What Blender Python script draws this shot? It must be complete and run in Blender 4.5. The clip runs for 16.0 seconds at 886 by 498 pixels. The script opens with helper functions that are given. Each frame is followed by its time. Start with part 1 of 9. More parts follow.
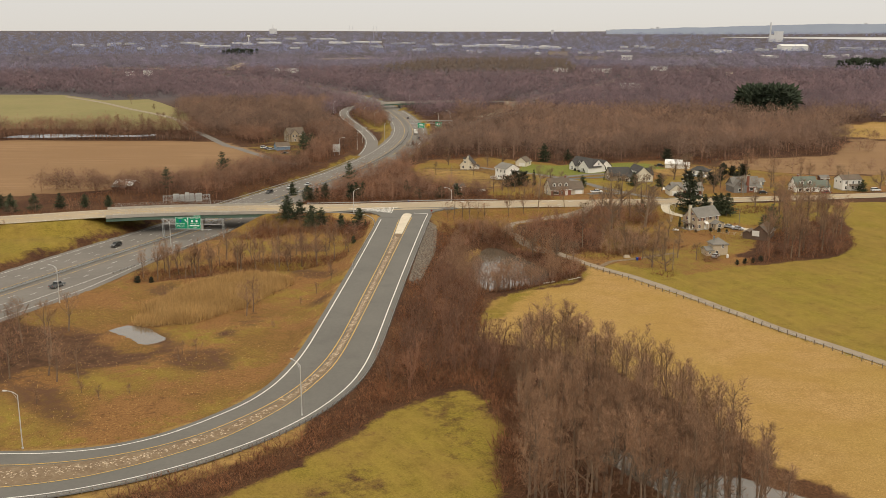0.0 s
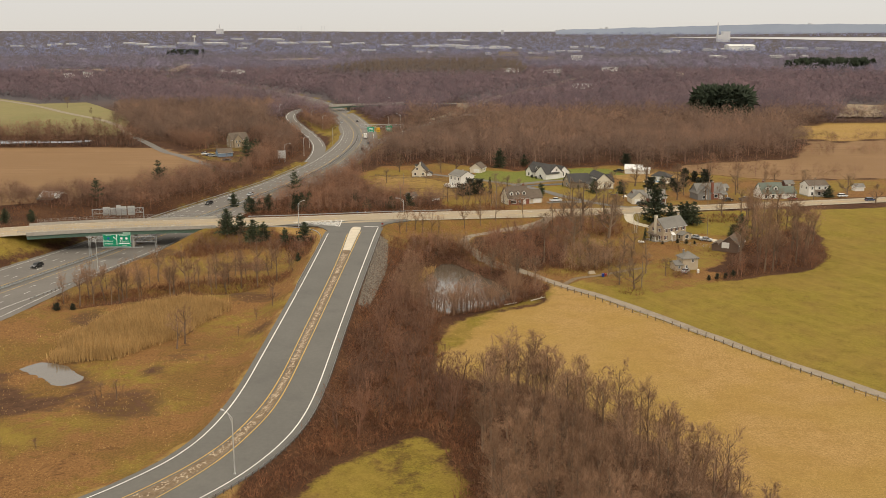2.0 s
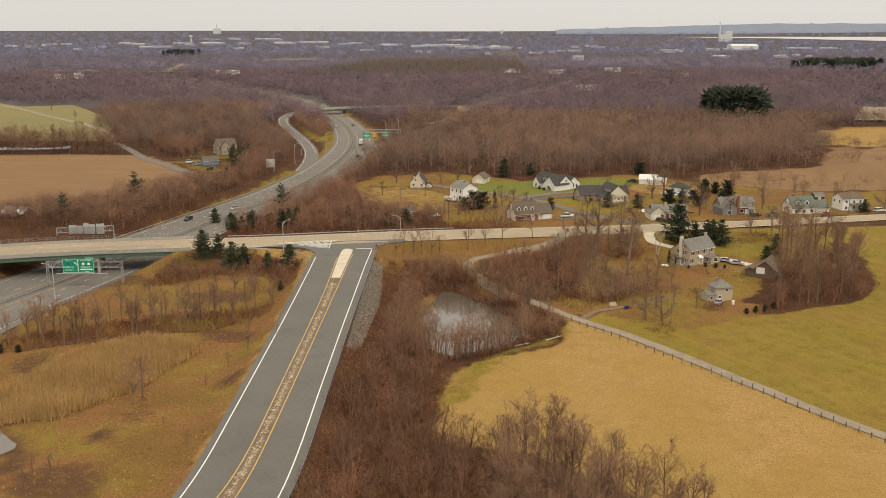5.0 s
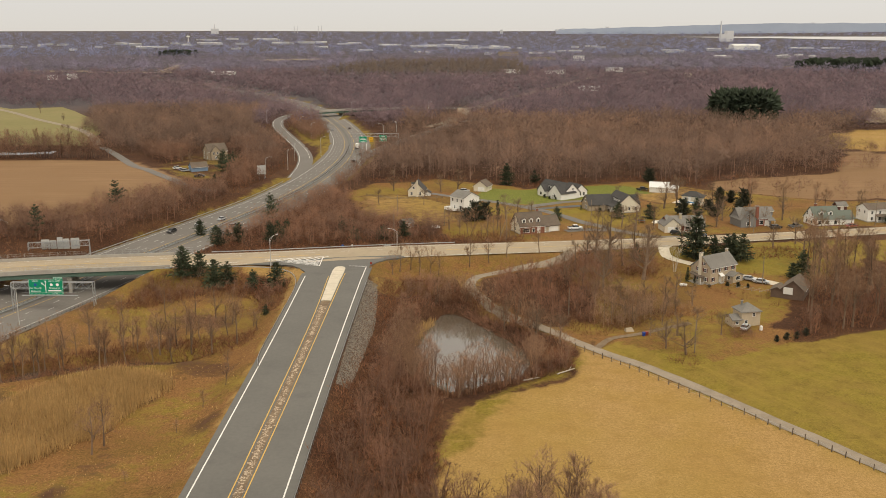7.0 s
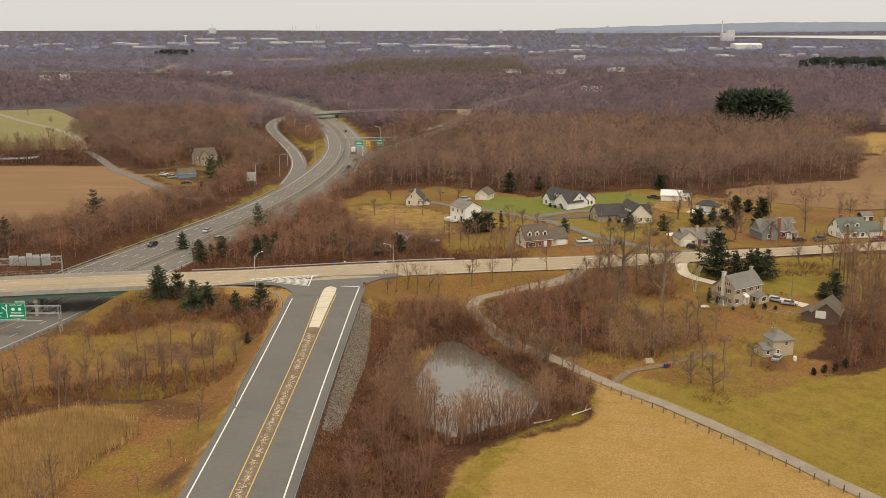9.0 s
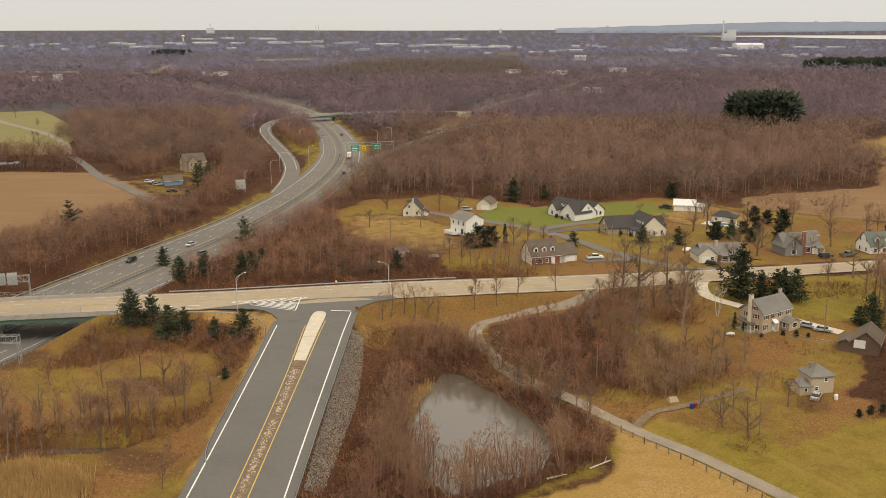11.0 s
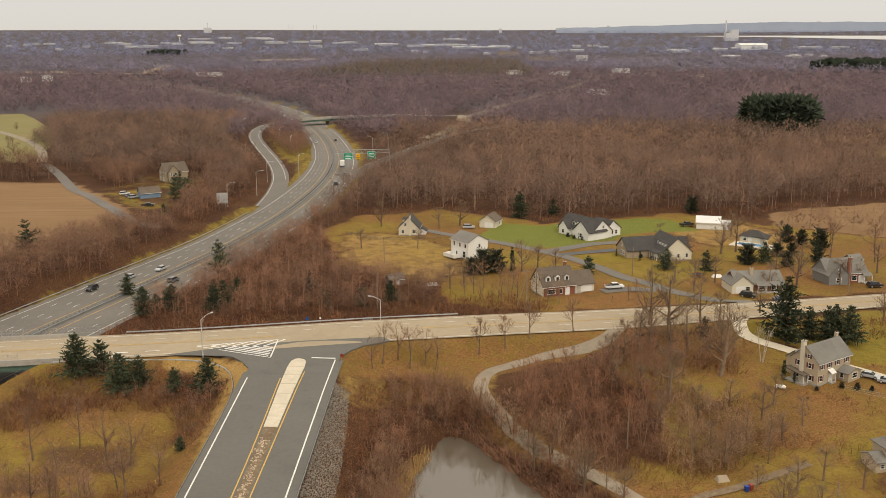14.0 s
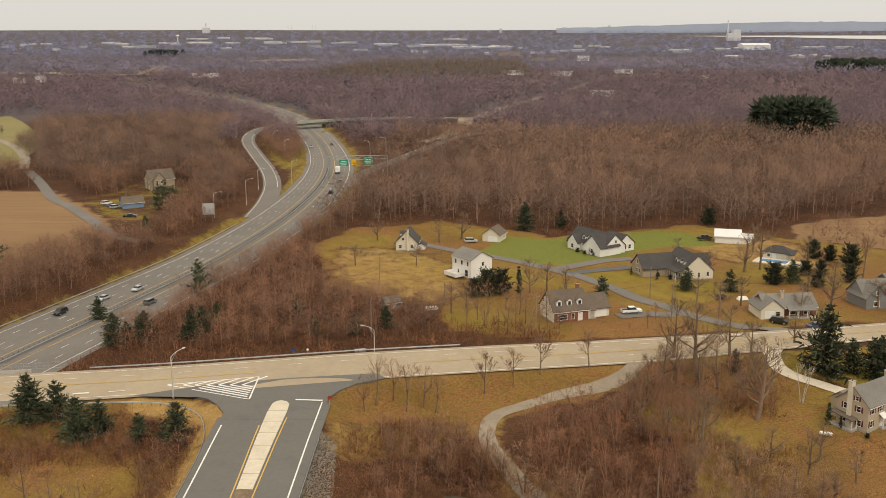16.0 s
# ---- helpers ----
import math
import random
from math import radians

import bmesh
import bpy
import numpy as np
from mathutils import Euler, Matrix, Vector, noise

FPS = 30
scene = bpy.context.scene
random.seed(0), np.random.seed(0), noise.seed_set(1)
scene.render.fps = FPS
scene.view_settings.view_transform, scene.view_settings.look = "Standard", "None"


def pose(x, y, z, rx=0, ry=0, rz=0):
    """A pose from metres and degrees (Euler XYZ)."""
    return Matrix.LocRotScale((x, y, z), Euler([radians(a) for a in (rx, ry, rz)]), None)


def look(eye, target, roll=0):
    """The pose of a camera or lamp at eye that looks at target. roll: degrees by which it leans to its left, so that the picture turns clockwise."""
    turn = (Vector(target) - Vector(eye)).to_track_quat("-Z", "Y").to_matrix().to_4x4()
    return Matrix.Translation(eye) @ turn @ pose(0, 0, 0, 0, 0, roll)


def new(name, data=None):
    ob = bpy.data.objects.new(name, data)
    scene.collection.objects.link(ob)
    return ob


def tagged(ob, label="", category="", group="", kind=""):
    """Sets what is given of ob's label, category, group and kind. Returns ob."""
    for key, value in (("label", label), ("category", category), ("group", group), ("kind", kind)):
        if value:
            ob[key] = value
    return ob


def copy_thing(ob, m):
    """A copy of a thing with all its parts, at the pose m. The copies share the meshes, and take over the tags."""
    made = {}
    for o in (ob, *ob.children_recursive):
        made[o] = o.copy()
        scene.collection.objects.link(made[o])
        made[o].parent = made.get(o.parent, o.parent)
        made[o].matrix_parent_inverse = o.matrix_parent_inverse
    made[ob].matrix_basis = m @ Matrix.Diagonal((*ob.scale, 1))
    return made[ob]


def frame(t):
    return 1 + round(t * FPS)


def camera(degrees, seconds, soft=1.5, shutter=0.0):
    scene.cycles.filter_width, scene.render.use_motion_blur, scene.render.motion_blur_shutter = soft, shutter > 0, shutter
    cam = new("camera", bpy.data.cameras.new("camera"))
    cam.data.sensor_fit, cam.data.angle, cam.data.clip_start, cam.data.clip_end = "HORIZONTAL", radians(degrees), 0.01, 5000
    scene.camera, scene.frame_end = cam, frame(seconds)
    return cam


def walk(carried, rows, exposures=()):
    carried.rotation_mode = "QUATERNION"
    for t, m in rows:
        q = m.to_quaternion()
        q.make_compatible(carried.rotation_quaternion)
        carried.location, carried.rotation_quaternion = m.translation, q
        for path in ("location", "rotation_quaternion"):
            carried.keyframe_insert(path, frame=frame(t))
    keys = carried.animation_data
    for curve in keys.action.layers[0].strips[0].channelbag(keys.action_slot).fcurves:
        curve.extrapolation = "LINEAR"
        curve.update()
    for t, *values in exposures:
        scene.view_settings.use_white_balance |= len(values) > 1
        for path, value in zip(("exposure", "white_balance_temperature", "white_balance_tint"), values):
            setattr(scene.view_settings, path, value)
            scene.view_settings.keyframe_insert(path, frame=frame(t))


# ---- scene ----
cam = camera(48.8, 16.0, soft=0.62)
METRES, EYE, TILT, LEAN, TURN = 208.0, 80.3, 0.8, -0.5, 4.1
ROWS = [
    (0.0, 0.0, 0.0, 0.0, -0.12, -13.4, 0.52),
    (0.5, 0.0007, 0.0317, -0.0003, -1.79, -13.41, 0.47),
    (1.0, -0.0005, 0.0631, -0.0005, -2.96, -13.41, 0.45),
    (1.5, -0.0001, 0.0944, -0.0007, -2.99, -13.42, 0.48),
    (2.0, 0.0004, 0.1257, -0.0011, -3.01, -13.42, 0.49),
    (2.5, 0.0012, 0.1571, -0.0016, -3.02, -13.42, 0.49),
    (3.0, 0.0022, 0.1883, -0.0019, -3.04, -13.42, 0.5),
    (3.5, 0.0033, 0.2194, -0.002, -3.05, -13.43, 0.52),
    (4.0, 0.0045, 0.2509, -0.0026, -3.06, -13.44, 0.52),
    (6.5, 0.0113, 0.4072, -0.0051, -3.1, -13.44, 0.54),
    (7.0, 0.0127, 0.4385, -0.0057, -3.12, -13.44, 0.56),
    (7.5, 0.0141, 0.4696, -0.0062, -3.13, -13.45, 0.56),
    (8.0, 0.0156, 0.5007, -0.0066, -3.15, -13.46, 0.57),
    (8.5, 0.0173, 0.532, -0.0071, -3.16, -13.47, 0.59),
    (9.0, 0.0188, 0.5634, -0.0075, -3.17, -13.48, 0.6),
    (11.5, 0.0266, 0.7181, -0.0096, -3.22, -13.5, 0.59),
    (12.0, 0.0282, 0.7492, -0.0102, -3.23, -13.51, 0.58),
    (12.5, 0.0298, 0.7802, -0.0108, -3.23, -13.51, 0.57),
    (13.0, 0.0315, 0.8112, -0.011, -3.23, -13.5, 0.57),
    (13.5, 0.0331, 0.8427, -0.0118, -3.24, -13.49, 0.57),
    (14.0, 0.0346, 0.8736, -0.012, -3.25, -13.5, 0.56),
    (14.5, 0.0363, 0.9048, -0.0123, -3.26, -13.51, 0.59),
    (15.0, 0.0377, 0.9362, -0.0129, -3.26, -13.5, 0.58),
    (15.5, 0.0393, 0.9676, -0.0136, -3.26, -13.5, 0.57),
    (16.0, 0.041, 0.9989, -0.014, -3.25, -13.5, 0.58),
]
walk(cam, [(t, pose(0, 0, EYE, TILT, LEAN, TURN) @ pose(METRES * x, METRES * y, METRES * z, 90 + pitch, roll, yaw)) for t, x, y, z, yaw, pitch, roll in ROWS])

# ---------- light ----------
world = bpy.data.worlds.new("overcast")
scene.world = world
world.use_nodes = True
wn, wl = world.node_tree.nodes, world.node_tree.links
wn.clear()
SUN_EL, SUN_ROT = radians(38), radians(215)
sky = wn.new("ShaderNodeTexSky")
sky.sky_type, sky.sun_disc, sky.sun_elevation, sky.sun_rotation = "NISHITA", False, SUN_EL, SUN_ROT
grey = wn.new("ShaderNodeHueSaturation")
grey.inputs["Saturation"].default_value, grey.inputs["Value"].default_value = 0.12, 0.10
wl.new(sky.outputs[0], grey.inputs["Color"])
coord, split = wn.new("ShaderNodeTexCoord"), wn.new("ShaderNodeSeparateXYZ")
wl.new(coord.outputs["Generated"], split.inputs[0])
cloud = wn.new("ShaderNodeValToRGB")
cloud.color_ramp.elements[0].position, cloud.color_ramp.elements[0].color = 0.0, (0.77, 0.725, 0.655, 1)
cloud.color_ramp.elements[1].position, cloud.color_ramp.elements[1].color = 0.6, (1.40, 1.27, 1.085, 1)
mid = cloud.color_ramp.elements.new(0.07)
mid.color = (0.74, 0.725, 0.70, 1)
wl.new(split.outputs[2], cloud.inputs[0])
both = wn.new("ShaderNodeMix")
both.data_type = "RGBA"
both.inputs["Factor"].default_value = 0.88
wl.new(grey.outputs[0], both.inputs["A"])
wl.new(cloud.outputs[0], both.inputs["B"])
back = wn.new("ShaderNodeBackground")
back.inputs["Strength"].default_value = 1.0
wl.new(both.outputs["Result"], back.inputs[0])
wl.new(back.outputs[0], wn.new("ShaderNodeOutputWorld").inputs[0])
sun_data = bpy.data.lights.new("sun", "SUN")
sun_data.energy, sun_data.angle, sun_data.color = 1.38, radians(25), (1.0, 0.935, 0.81)
sun_ob = new("sun", sun_data)
sun_ob.matrix_world = look((0, 0, 300), (-140, 210, 0))


# ---------- materials ----------
def nodes_of(name):
    m = bpy.data.materials.new(name)
    m.use_nodes = True
    n, l = m.node_tree.nodes, m.node_tree.links
    return m, n, l, n["Principled BSDF"]


def noise_node(n, l, where, scale, detail=4.0, rough=0.55):
    t = n.new("ShaderNodeTexNoise")
    t.inputs["Scale"].default_value, t.inputs["Detail"].default_value, t.inputs["Roughness"].default_value = scale, detail, rough
    l.new(where, t.inputs["Vector"])
    return t.outputs["Fac"]


def ramp_node(n, l, fac, lo, hi):
    r = n.new("ShaderNodeMapRange")
    r.inputs["From Min"].default_value, r.inputs["From Max"].default_value = lo, hi
    l.new(fac, r.inputs["Value"])
    return r.outputs["Result"]


def mix_node(n, l, fac, a, b, blend="MIX"):
    m = n.new("ShaderNodeMix")
    m.data_type, m.blend_type = "RGBA", blend
    for key, v in (("Factor", fac), ("A", a), ("B", b)):
        if isinstance(v, (int, float)):
            m.inputs[key].default_value = v
        elif isinstance(v, tuple):
            m.inputs[key].default_value = (*v, 1)
        else:
            l.new(v, m.inputs[key])
    return m.outputs["Result"]


def surface(name, a, b, fine=3.0, coarse=0.15, rough=0.85, metal=0.0, bump=0.2, stain=None, stain_amount=0.35, island=0.0, obj=0.0, spec=0.3, tint=None):
    """Two colours mixed by a fine and a coarse noise, with stains, in world metres."""
    m, n, l, bsdf = nodes_of(name)
    pos = n.new("ShaderNodeNewGeometry")
    p = pos.outputs["Position"]
    f, c = noise_node(n, l, p, fine, 6.0, 0.65), noise_node(n, l, p, coarse, 4.0)
    add = n.new("ShaderNodeMath")
    add.operation = "ADD"
    l.new(f, add.inputs[0])
    l.new(c, add.inputs[1])
    fac = ramp_node(n, l, add.outputs[0], 0.75, 1.25)
    col = mix_node(n, l, fac, a, b)
    if stain:
        s = noise_node(n, l, p, coarse * 2.7, 7.0, 0.7)
        k = ramp_node(n, l, s, 0.52, 0.72)
        k2 = n.new("ShaderNodeMath")
        k2.operation = "MULTIPLY"
        l.new(k, k2.inputs[0])
        k2.inputs[1].default_value = stain_amount
        col = mix_node(n, l, k2.outputs[0], col, stain)
    for amount, src in ((island, pos.outputs["Random Per Island"]), (obj, None)):
        if amount:
            if src is None:
                src = n.new("ShaderNodeObjectInfo").outputs["Random"]
            hsv = n.new("ShaderNodeHueSaturation")
            v = ramp_node(n, l, src, 0, 1)
            v.node.inputs["To Min"].default_value, v.node.inputs["To Max"].default_value = 1 - amount, 1 + amount
            l.new(v, hsv.inputs["Value"])
            l.new(col, hsv.inputs["Color"])
            col = hsv.outputs[0]
    if tint:
        a = n.new("ShaderNodeAttribute")
        a.attribute_name = "tint"
        col = mix_node(n, l, ramp_node(n, l, a.outputs["Fac"], 0.45, 1.0), col, tint)
        v = ramp_node(n, l, a.outputs["Fac"], 0, 1)
        v.node.inputs["To Min"].default_value, v.node.inputs["To Max"].default_value = 0.68, 1.26
        hsv = n.new("ShaderNodeHueSaturation")
        l.new(v, hsv.inputs["Value"])
        l.new(col, hsv.inputs["Color"])
        col = hsv.outputs[0]
    l.new(col, bsdf.inputs["Base Color"])
    bsdf.inputs["Roughness"].default_value, bsdf.inputs["Metallic"].default_value = rough, metal
    bsdf.inputs["Specular IOR Level"].default_value = spec
    if bump:
        bp = n.new("ShaderNodeBump")
        bp.inputs["Strength"].default_value, bp.inputs["Distance"].default_value = bump, 0.05
        l.new(f, bp.inputs["Height"])
        l.new(bp.outputs[0], bsdf.inputs["Normal"])
    return m


M = {}
M["asphalt"] = surface("asphalt", (0.118, 0.112, 0.100), (0.142, 0.134, 0.119), 1.2, 0.06, 0.9, bump=0.1, stain=(0.09, 0.085, 0.078), stain_amount=0.45)
M["asphalt_old"] = surface("asphalt_old", (0.135, 0.122, 0.108), (0.172, 0.156, 0.137), 0.9, 0.05, 0.9, bump=0.1, stain=(0.13, 0.12, 0.11), stain_amount=0.4)
M["road_tan"] = surface("road_tan", (0.305, 0.245, 0.165), (0.36, 0.292, 0.20), 0.8, 0.05, 0.9, bump=0.1, stain=(0.235, 0.185, 0.125), stain_amount=0.4)
M["asphalt_new"] = surface("asphalt_new", (0.085, 0.085, 0.085), (0.11, 0.108, 0.105), 1.5, 0.1, 0.85, bump=0.1)
M["gravel"] = surface("gravel", (0.216, 0.176, 0.128), (0.297, 0.243, 0.180), 2.5, 0.25, 0.95, stain=(0.162, 0.124, 0.086))
M["dirt"] = surface("dirt", (0.204, 0.147, 0.089), (0.136, 0.092, 0.055), 1.6, 0.3, 0.95, stain=(0.313, 0.252, 0.184), stain_amount=0.6)
M["concrete"] = surface("concrete", (0.60, 0.53, 0.41), (0.50, 0.44, 0.34), 1.5, 0.3, 0.9, stain=(0.35, 0.29, 0.22), stain_amount=0.4)
M["concrete_grey"] = surface("concrete_grey", (0.40, 0.37, 0.32), (0.33, 0.3, 0.26), 1.2, 0.2, 0.9, stain=(0.22, 0.2, 0.17), stain_amount=0.5)
M["line_white"] = surface("line_white", (0.74, 0.72, 0.67), (0.62, 0.60, 0.56), 2.0, 0.4, 0.7, bump=0, stain=(0.42, 0.4, 0.37), stain_amount=0.5)
M["line_yellow"] = surface("line_yellow", (0.62, 0.40, 0.09), (0.54, 0.34, 0.08), 2.0, 0.4, 0.7, bump=0, stain=(0.34, 0.25, 0.13), stain_amount=0.5)
M["galvanised"] = surface("galvanised", (0.42, 0.43, 0.43), (0.34, 0.35, 0.35), 6.0, 0.5, 0.5, metal=0.6, bump=0.05)
M["steel_rust"] = surface("steel_rust", (0.22, 0.19, 0.16), (0.13, 0.1, 0.08), 5.0, 0.8, 0.8, metal=0.3, bump=0.1)
M["lamp_metal"] = surface("lamp_metal", (0.62, 0.61, 0.58), (0.52, 0.51, 0.49), 4.0, 0.5, 0.5, metal=0.35, bump=0)
M["girder_green"] = surface("girder_green", (0.11, 0.17, 0.13), (0.085, 0.135, 0.105), 2.0, 0.3, 0.6, bump=0.05, stain=(0.14, 0.12, 0.09), stain_amount=0.3)
M["sign_green"] = surface("sign_green", (0.0, 0.26, 0.135), (0.0, 0.235, 0.12), 1.0, 0.2, 0.45, bump=0)
M["sign_yellow"] = surface("sign_yellow", (0.78, 0.43, 0.02), (0.72, 0.39, 0.02), 1.0, 0.2, 0.45, bump=0)
M["sign_back"] = surface("sign_back", (0.55, 0.54, 0.51), (0.47, 0.46, 0.43), 2.0, 0.3, 0.5, metal=0.3, bump=0)
M["letter_white"] = surface("letter_white", (0.85, 0.85, 0.82), (0.8, 0.8, 0.77), 2.0, 0.3, 0.5, bump=0)
M["ink_blue"] = surface("ink_blue", (0.02, 0.09, 0.33), (0.02, 0.08, 0.3), 2.0, 0.3, 0.5, bump=0)
M["wood_post"] = surface("wood_post", (0.20, 0.155, 0.11), (0.12, 0.09, 0.065), 5.0, 0.9, 0.9, obj=0.25)
M["wood_pole"] = surface("wood_pole", (0.27, 0.215, 0.155), (0.19, 0.15, 0.11), 5.0, 0.9, 0.9, obj=0.15)
M["stone"] = surface("stone", (0.198, 0.166, 0.132), (0.128, 0.107, 0.085), 2.0, 0.4, 0.9, island=0.36)
M["bark"] = surface("bark", (0.229, 0.157, 0.104), (0.137, 0.093, 0.062), 2.5, 0.5, 0.95, obj=0.25, bump=0.3)
M["twig"] = surface("twig", (0.329, 0.196, 0.116), (0.198, 0.113, 0.068), 0.8, 0.08, 0.95, bump=0, island=0.3, obj=0.22)
M["twig_pale"] = surface("twig_pale", (0.241, 0.163, 0.103), (0.173, 0.114, 0.073), 0.8, 0.1, 0.95, bump=0, island=0.3, obj=0.15)
M["twig_red"] = surface("twig_red", (0.262, 0.118, 0.056), (0.118, 0.051, 0.026), 0.5, 0.09, 0.95, bump=0, island=0.5, stain=(0.300, 0.186, 0.095), stain_amount=0.7)
M["wood_mid"] = surface("wood_mid", (0.235, 0.147, 0.105), (0.151, 0.094, 0.068), 0.25, 0.014, 0.95, bump=0, island=0.2, stain=(0.254, 0.171, 0.125), stain_amount=0.6, tint=(0.267, 0.151, 0.098))
M["twig_wood"] = surface("twig_wood", (0.262, 0.146, 0.093), (0.165, 0.090, 0.059), 0.5, 0.05, 0.95, bump=0, island=0.22, tint=(0.262, 0.126, 0.071))
# Far woods: distance haze is put into the base colours, bluer further out.
M["wood_mauve_haze"] = surface("wood_mauve_haze", (0.198, 0.137, 0.152), (0.157, 0.109, 0.125), 0.03, 0.004, 0.95, bump=0, island=0.08, stain=(0.225, 0.159, 0.168), stain_amount=0.5, tint=(0.232, 0.147, 0.150))
M["wood_grey_haze"] = surface("wood_grey_haze", (0.245, 0.211, 0.274), (0.198, 0.168, 0.228), 0.02, 0.003, 0.95, bump=0, island=0.06, stain=(0.264, 0.224, 0.282), stain_amount=0.5, tint=(0.260, 0.219, 0.286))
M["wood_blue_haze"] = surface("wood_blue_haze", (0.253, 0.269, 0.422), (0.218, 0.232, 0.375), 0.02, 0.003, 0.95, bump=0, island=0.05, stain=(0.273, 0.284, 0.432), stain_amount=0.5, tint=(0.261, 0.277, 0.438))
M["poplar"] = surface("poplar", (0.174, 0.126, 0.095), (0.146, 0.105, 0.080), 0.05, 0.006, 0.95, bump=0, island=0.1)
M["needle"] = surface("needle", (0.071, 0.082, 0.040), (0.037, 0.046, 0.024), 1.2, 0.2, 0.85, bump=0, island=0.5, obj=0.25)
M["needle_far"] = surface("needle_far", (0.058, 0.072, 0.04), (0.034, 0.046, 0.029), 0.3, 0.03, 0.85, bump=0, island=0.3)
M["leaf_dark"] = surface("leaf_dark", (0.048, 0.05, 0.026), (0.028, 0.03, 0.018), 1.2, 0.2, 0.7, bump=0, island=0.45, obj=0.15)
M["reed"] = surface("reed", (0.510, 0.327, 0.132), (0.353, 0.218, 0.084), 0.8, 0.07, 0.9, bump=0, island=0.3)
M["white_paint"] = surface("white_paint", (0.78, 0.76, 0.71), (0.70, 0.68, 0.63), 2.0, 0.3, 0.7, bump=0.05, stain=(0.58, 0.55, 0.5), stain_amount=0.25)
M["white_roof"] = surface("white_roof", (0.705, 0.697, 0.671), (0.636, 0.628, 0.602), 2.0, 0.3, 0.5, bump=0.05)
M["beige_wall"] = surface("beige_wall", (0.47, 0.385, 0.27), (0.41, 0.335, 0.235), 2.0, 0.3, 0.85, bump=0.1, stain=(0.33, 0.26, 0.18), stain_amount=0.3)
M["cream_wall"] = surface("cream_wall", (0.66, 0.60, 0.47), (0.60, 0.54, 0.42), 2.0, 0.3, 0.8, bump=0.05)
M["grey_wall"] = surface("grey_wall", (0.22, 0.215, 0.2), (0.18, 0.175, 0.165), 2.0, 0.3, 0.8, bump=0.05)
M["tan_wall"] = surface("tan_wall", (0.36, 0.29, 0.20), (0.30, 0.24, 0.165), 2.0, 0.3, 0.8, bump=0.05)
M["brick_wall"] = surface("brick_wall", (0.25, 0.095, 0.06), (0.19, 0.075, 0.05), 4.0, 0.4, 0.9, bump=0.2)
M["brown_wall"] = surface("brown_wall", (0.16, 0.105, 0.075), (0.11, 0.075, 0.055), 3.0, 0.4, 0.9, bump=0.2)
M["barn_red"] = surface("barn_red", (0.13, 0.055, 0.04), (0.09, 0.045, 0.035), 2.0, 0.4, 0.9, bump=0.2, stain=(0.17, 0.13, 0.10))
M["roof_grey"] = surface("roof_grey", (0.21, 0.195, 0.17), (0.155, 0.145, 0.128), 2.5, 0.25, 0.9, bump=0.2, stain=(0.27, 0.25, 0.215))
M["roof_dark"] = surface("roof_dark", (0.072, 0.067, 0.062), (0.05, 0.047, 0.045), 2.5, 0.25, 0.9, bump=0.2)
M["roof_brown"] = surface("roof_brown", (0.15, 0.115, 0.085), (0.105, 0.082, 0.062), 2.5, 0.25, 0.9, bump=0.2)
M["roof_green"] = surface("roof_green", (0.15, 0.165, 0.135), (0.115, 0.13, 0.105), 2.5, 0.25, 0.9, bump=0.2)
M["shutter"] = surface("shutter", (0.14, 0.035, 0.03), (0.11, 0.03, 0.027), 2.0, 0.3, 0.6, bump=0)
M["blue_plastic"] = surface("blue_plastic", (0.02, 0.06, 0.30), (0.02, 0.05, 0.25), 2.0, 0.3, 0.5, bump=0)
M["red_plastic"] = surface("red_plastic", (0.30, 0.05, 0.03), (0.25, 0.04, 0.025), 2.0, 0.3, 0.5, bump=0)
M["pool_blue"] = surface("pool_blue", (0.10, 0.27, 0.46), (0.08, 0.22, 0.40), 1.0, 0.3, 0.15, bump=0.02, spec=0.5)
M["rubber"] = surface("rubber", (0.03, 0.03, 0.03), (0.02, 0.02, 0.02), 2.0, 0.3, 0.8, bump=0)
M["blue_wall"] = surface("blue_wall", (0.20, 0.28, 0.38), (0.17, 0.24, 0.33), 2.0, 0.3, 0.8, bump=0.05)
M["field_green"] = surface("field_green", (0.169, 0.148, 0.049), (0.216, 0.180, 0.068), 0.25, 0.012, 0.95, bump=0, stain=(0.230, 0.162, 0.075), stain_amount=0.6)
# White of the far buildings, with distance haze dulled into the base colour.
M["white_haze"] = surface("white_haze", (0.58, 0.565, 0.55), (0.44, 0.435, 0.43), 0.05, 0.01, 0.8, bump=0)
M["field_pale"] = surface("field_pale", (0.36, 0.28, 0.18), (0.28, 0.215, 0.14), 0.06, 0.008, 0.95, bump=0)
M["bark_pale"] = surface("bark_pale", (0.52, 0.46, 0.38), (0.42, 0.36, 0.29), 2.5, 0.5, 0.9, bump=0.2)


def paint(name, c):
    m, n, l, bsdf = nodes_of(name)
    bsdf.inputs["Base Color"].default_value = (*c, 1)
    bsdf.inputs["Roughness"].default_value = 0.3
    bsdf.inputs["Coat Weight"].default_value = 0.5
    return m


def glossy(name, c, rough, bump_scale=0.0, strength=0.0):
    m, n, l, bsdf = nodes_of(name)
    bsdf.inputs["Base Color"].default_value = (*c, 1)
    bsdf.inputs["Roughness"].default_value, bsdf.inputs["Specular IOR Level"].default_value = rough, 0.5
    if bump_scale:
        pos = n.new("ShaderNodeNewGeometry")
        bp = n.new("ShaderNodeBump")
        bp.inputs["Strength"].default_value, bp.inputs["Distance"].default_value = strength, 0.02
        l.new(noise_node(n, l, pos.outputs["Position"], bump_scale, 3.0), bp.inputs["Height"])
        l.new(bp.outputs[0], bsdf.inputs["Normal"])
    return m


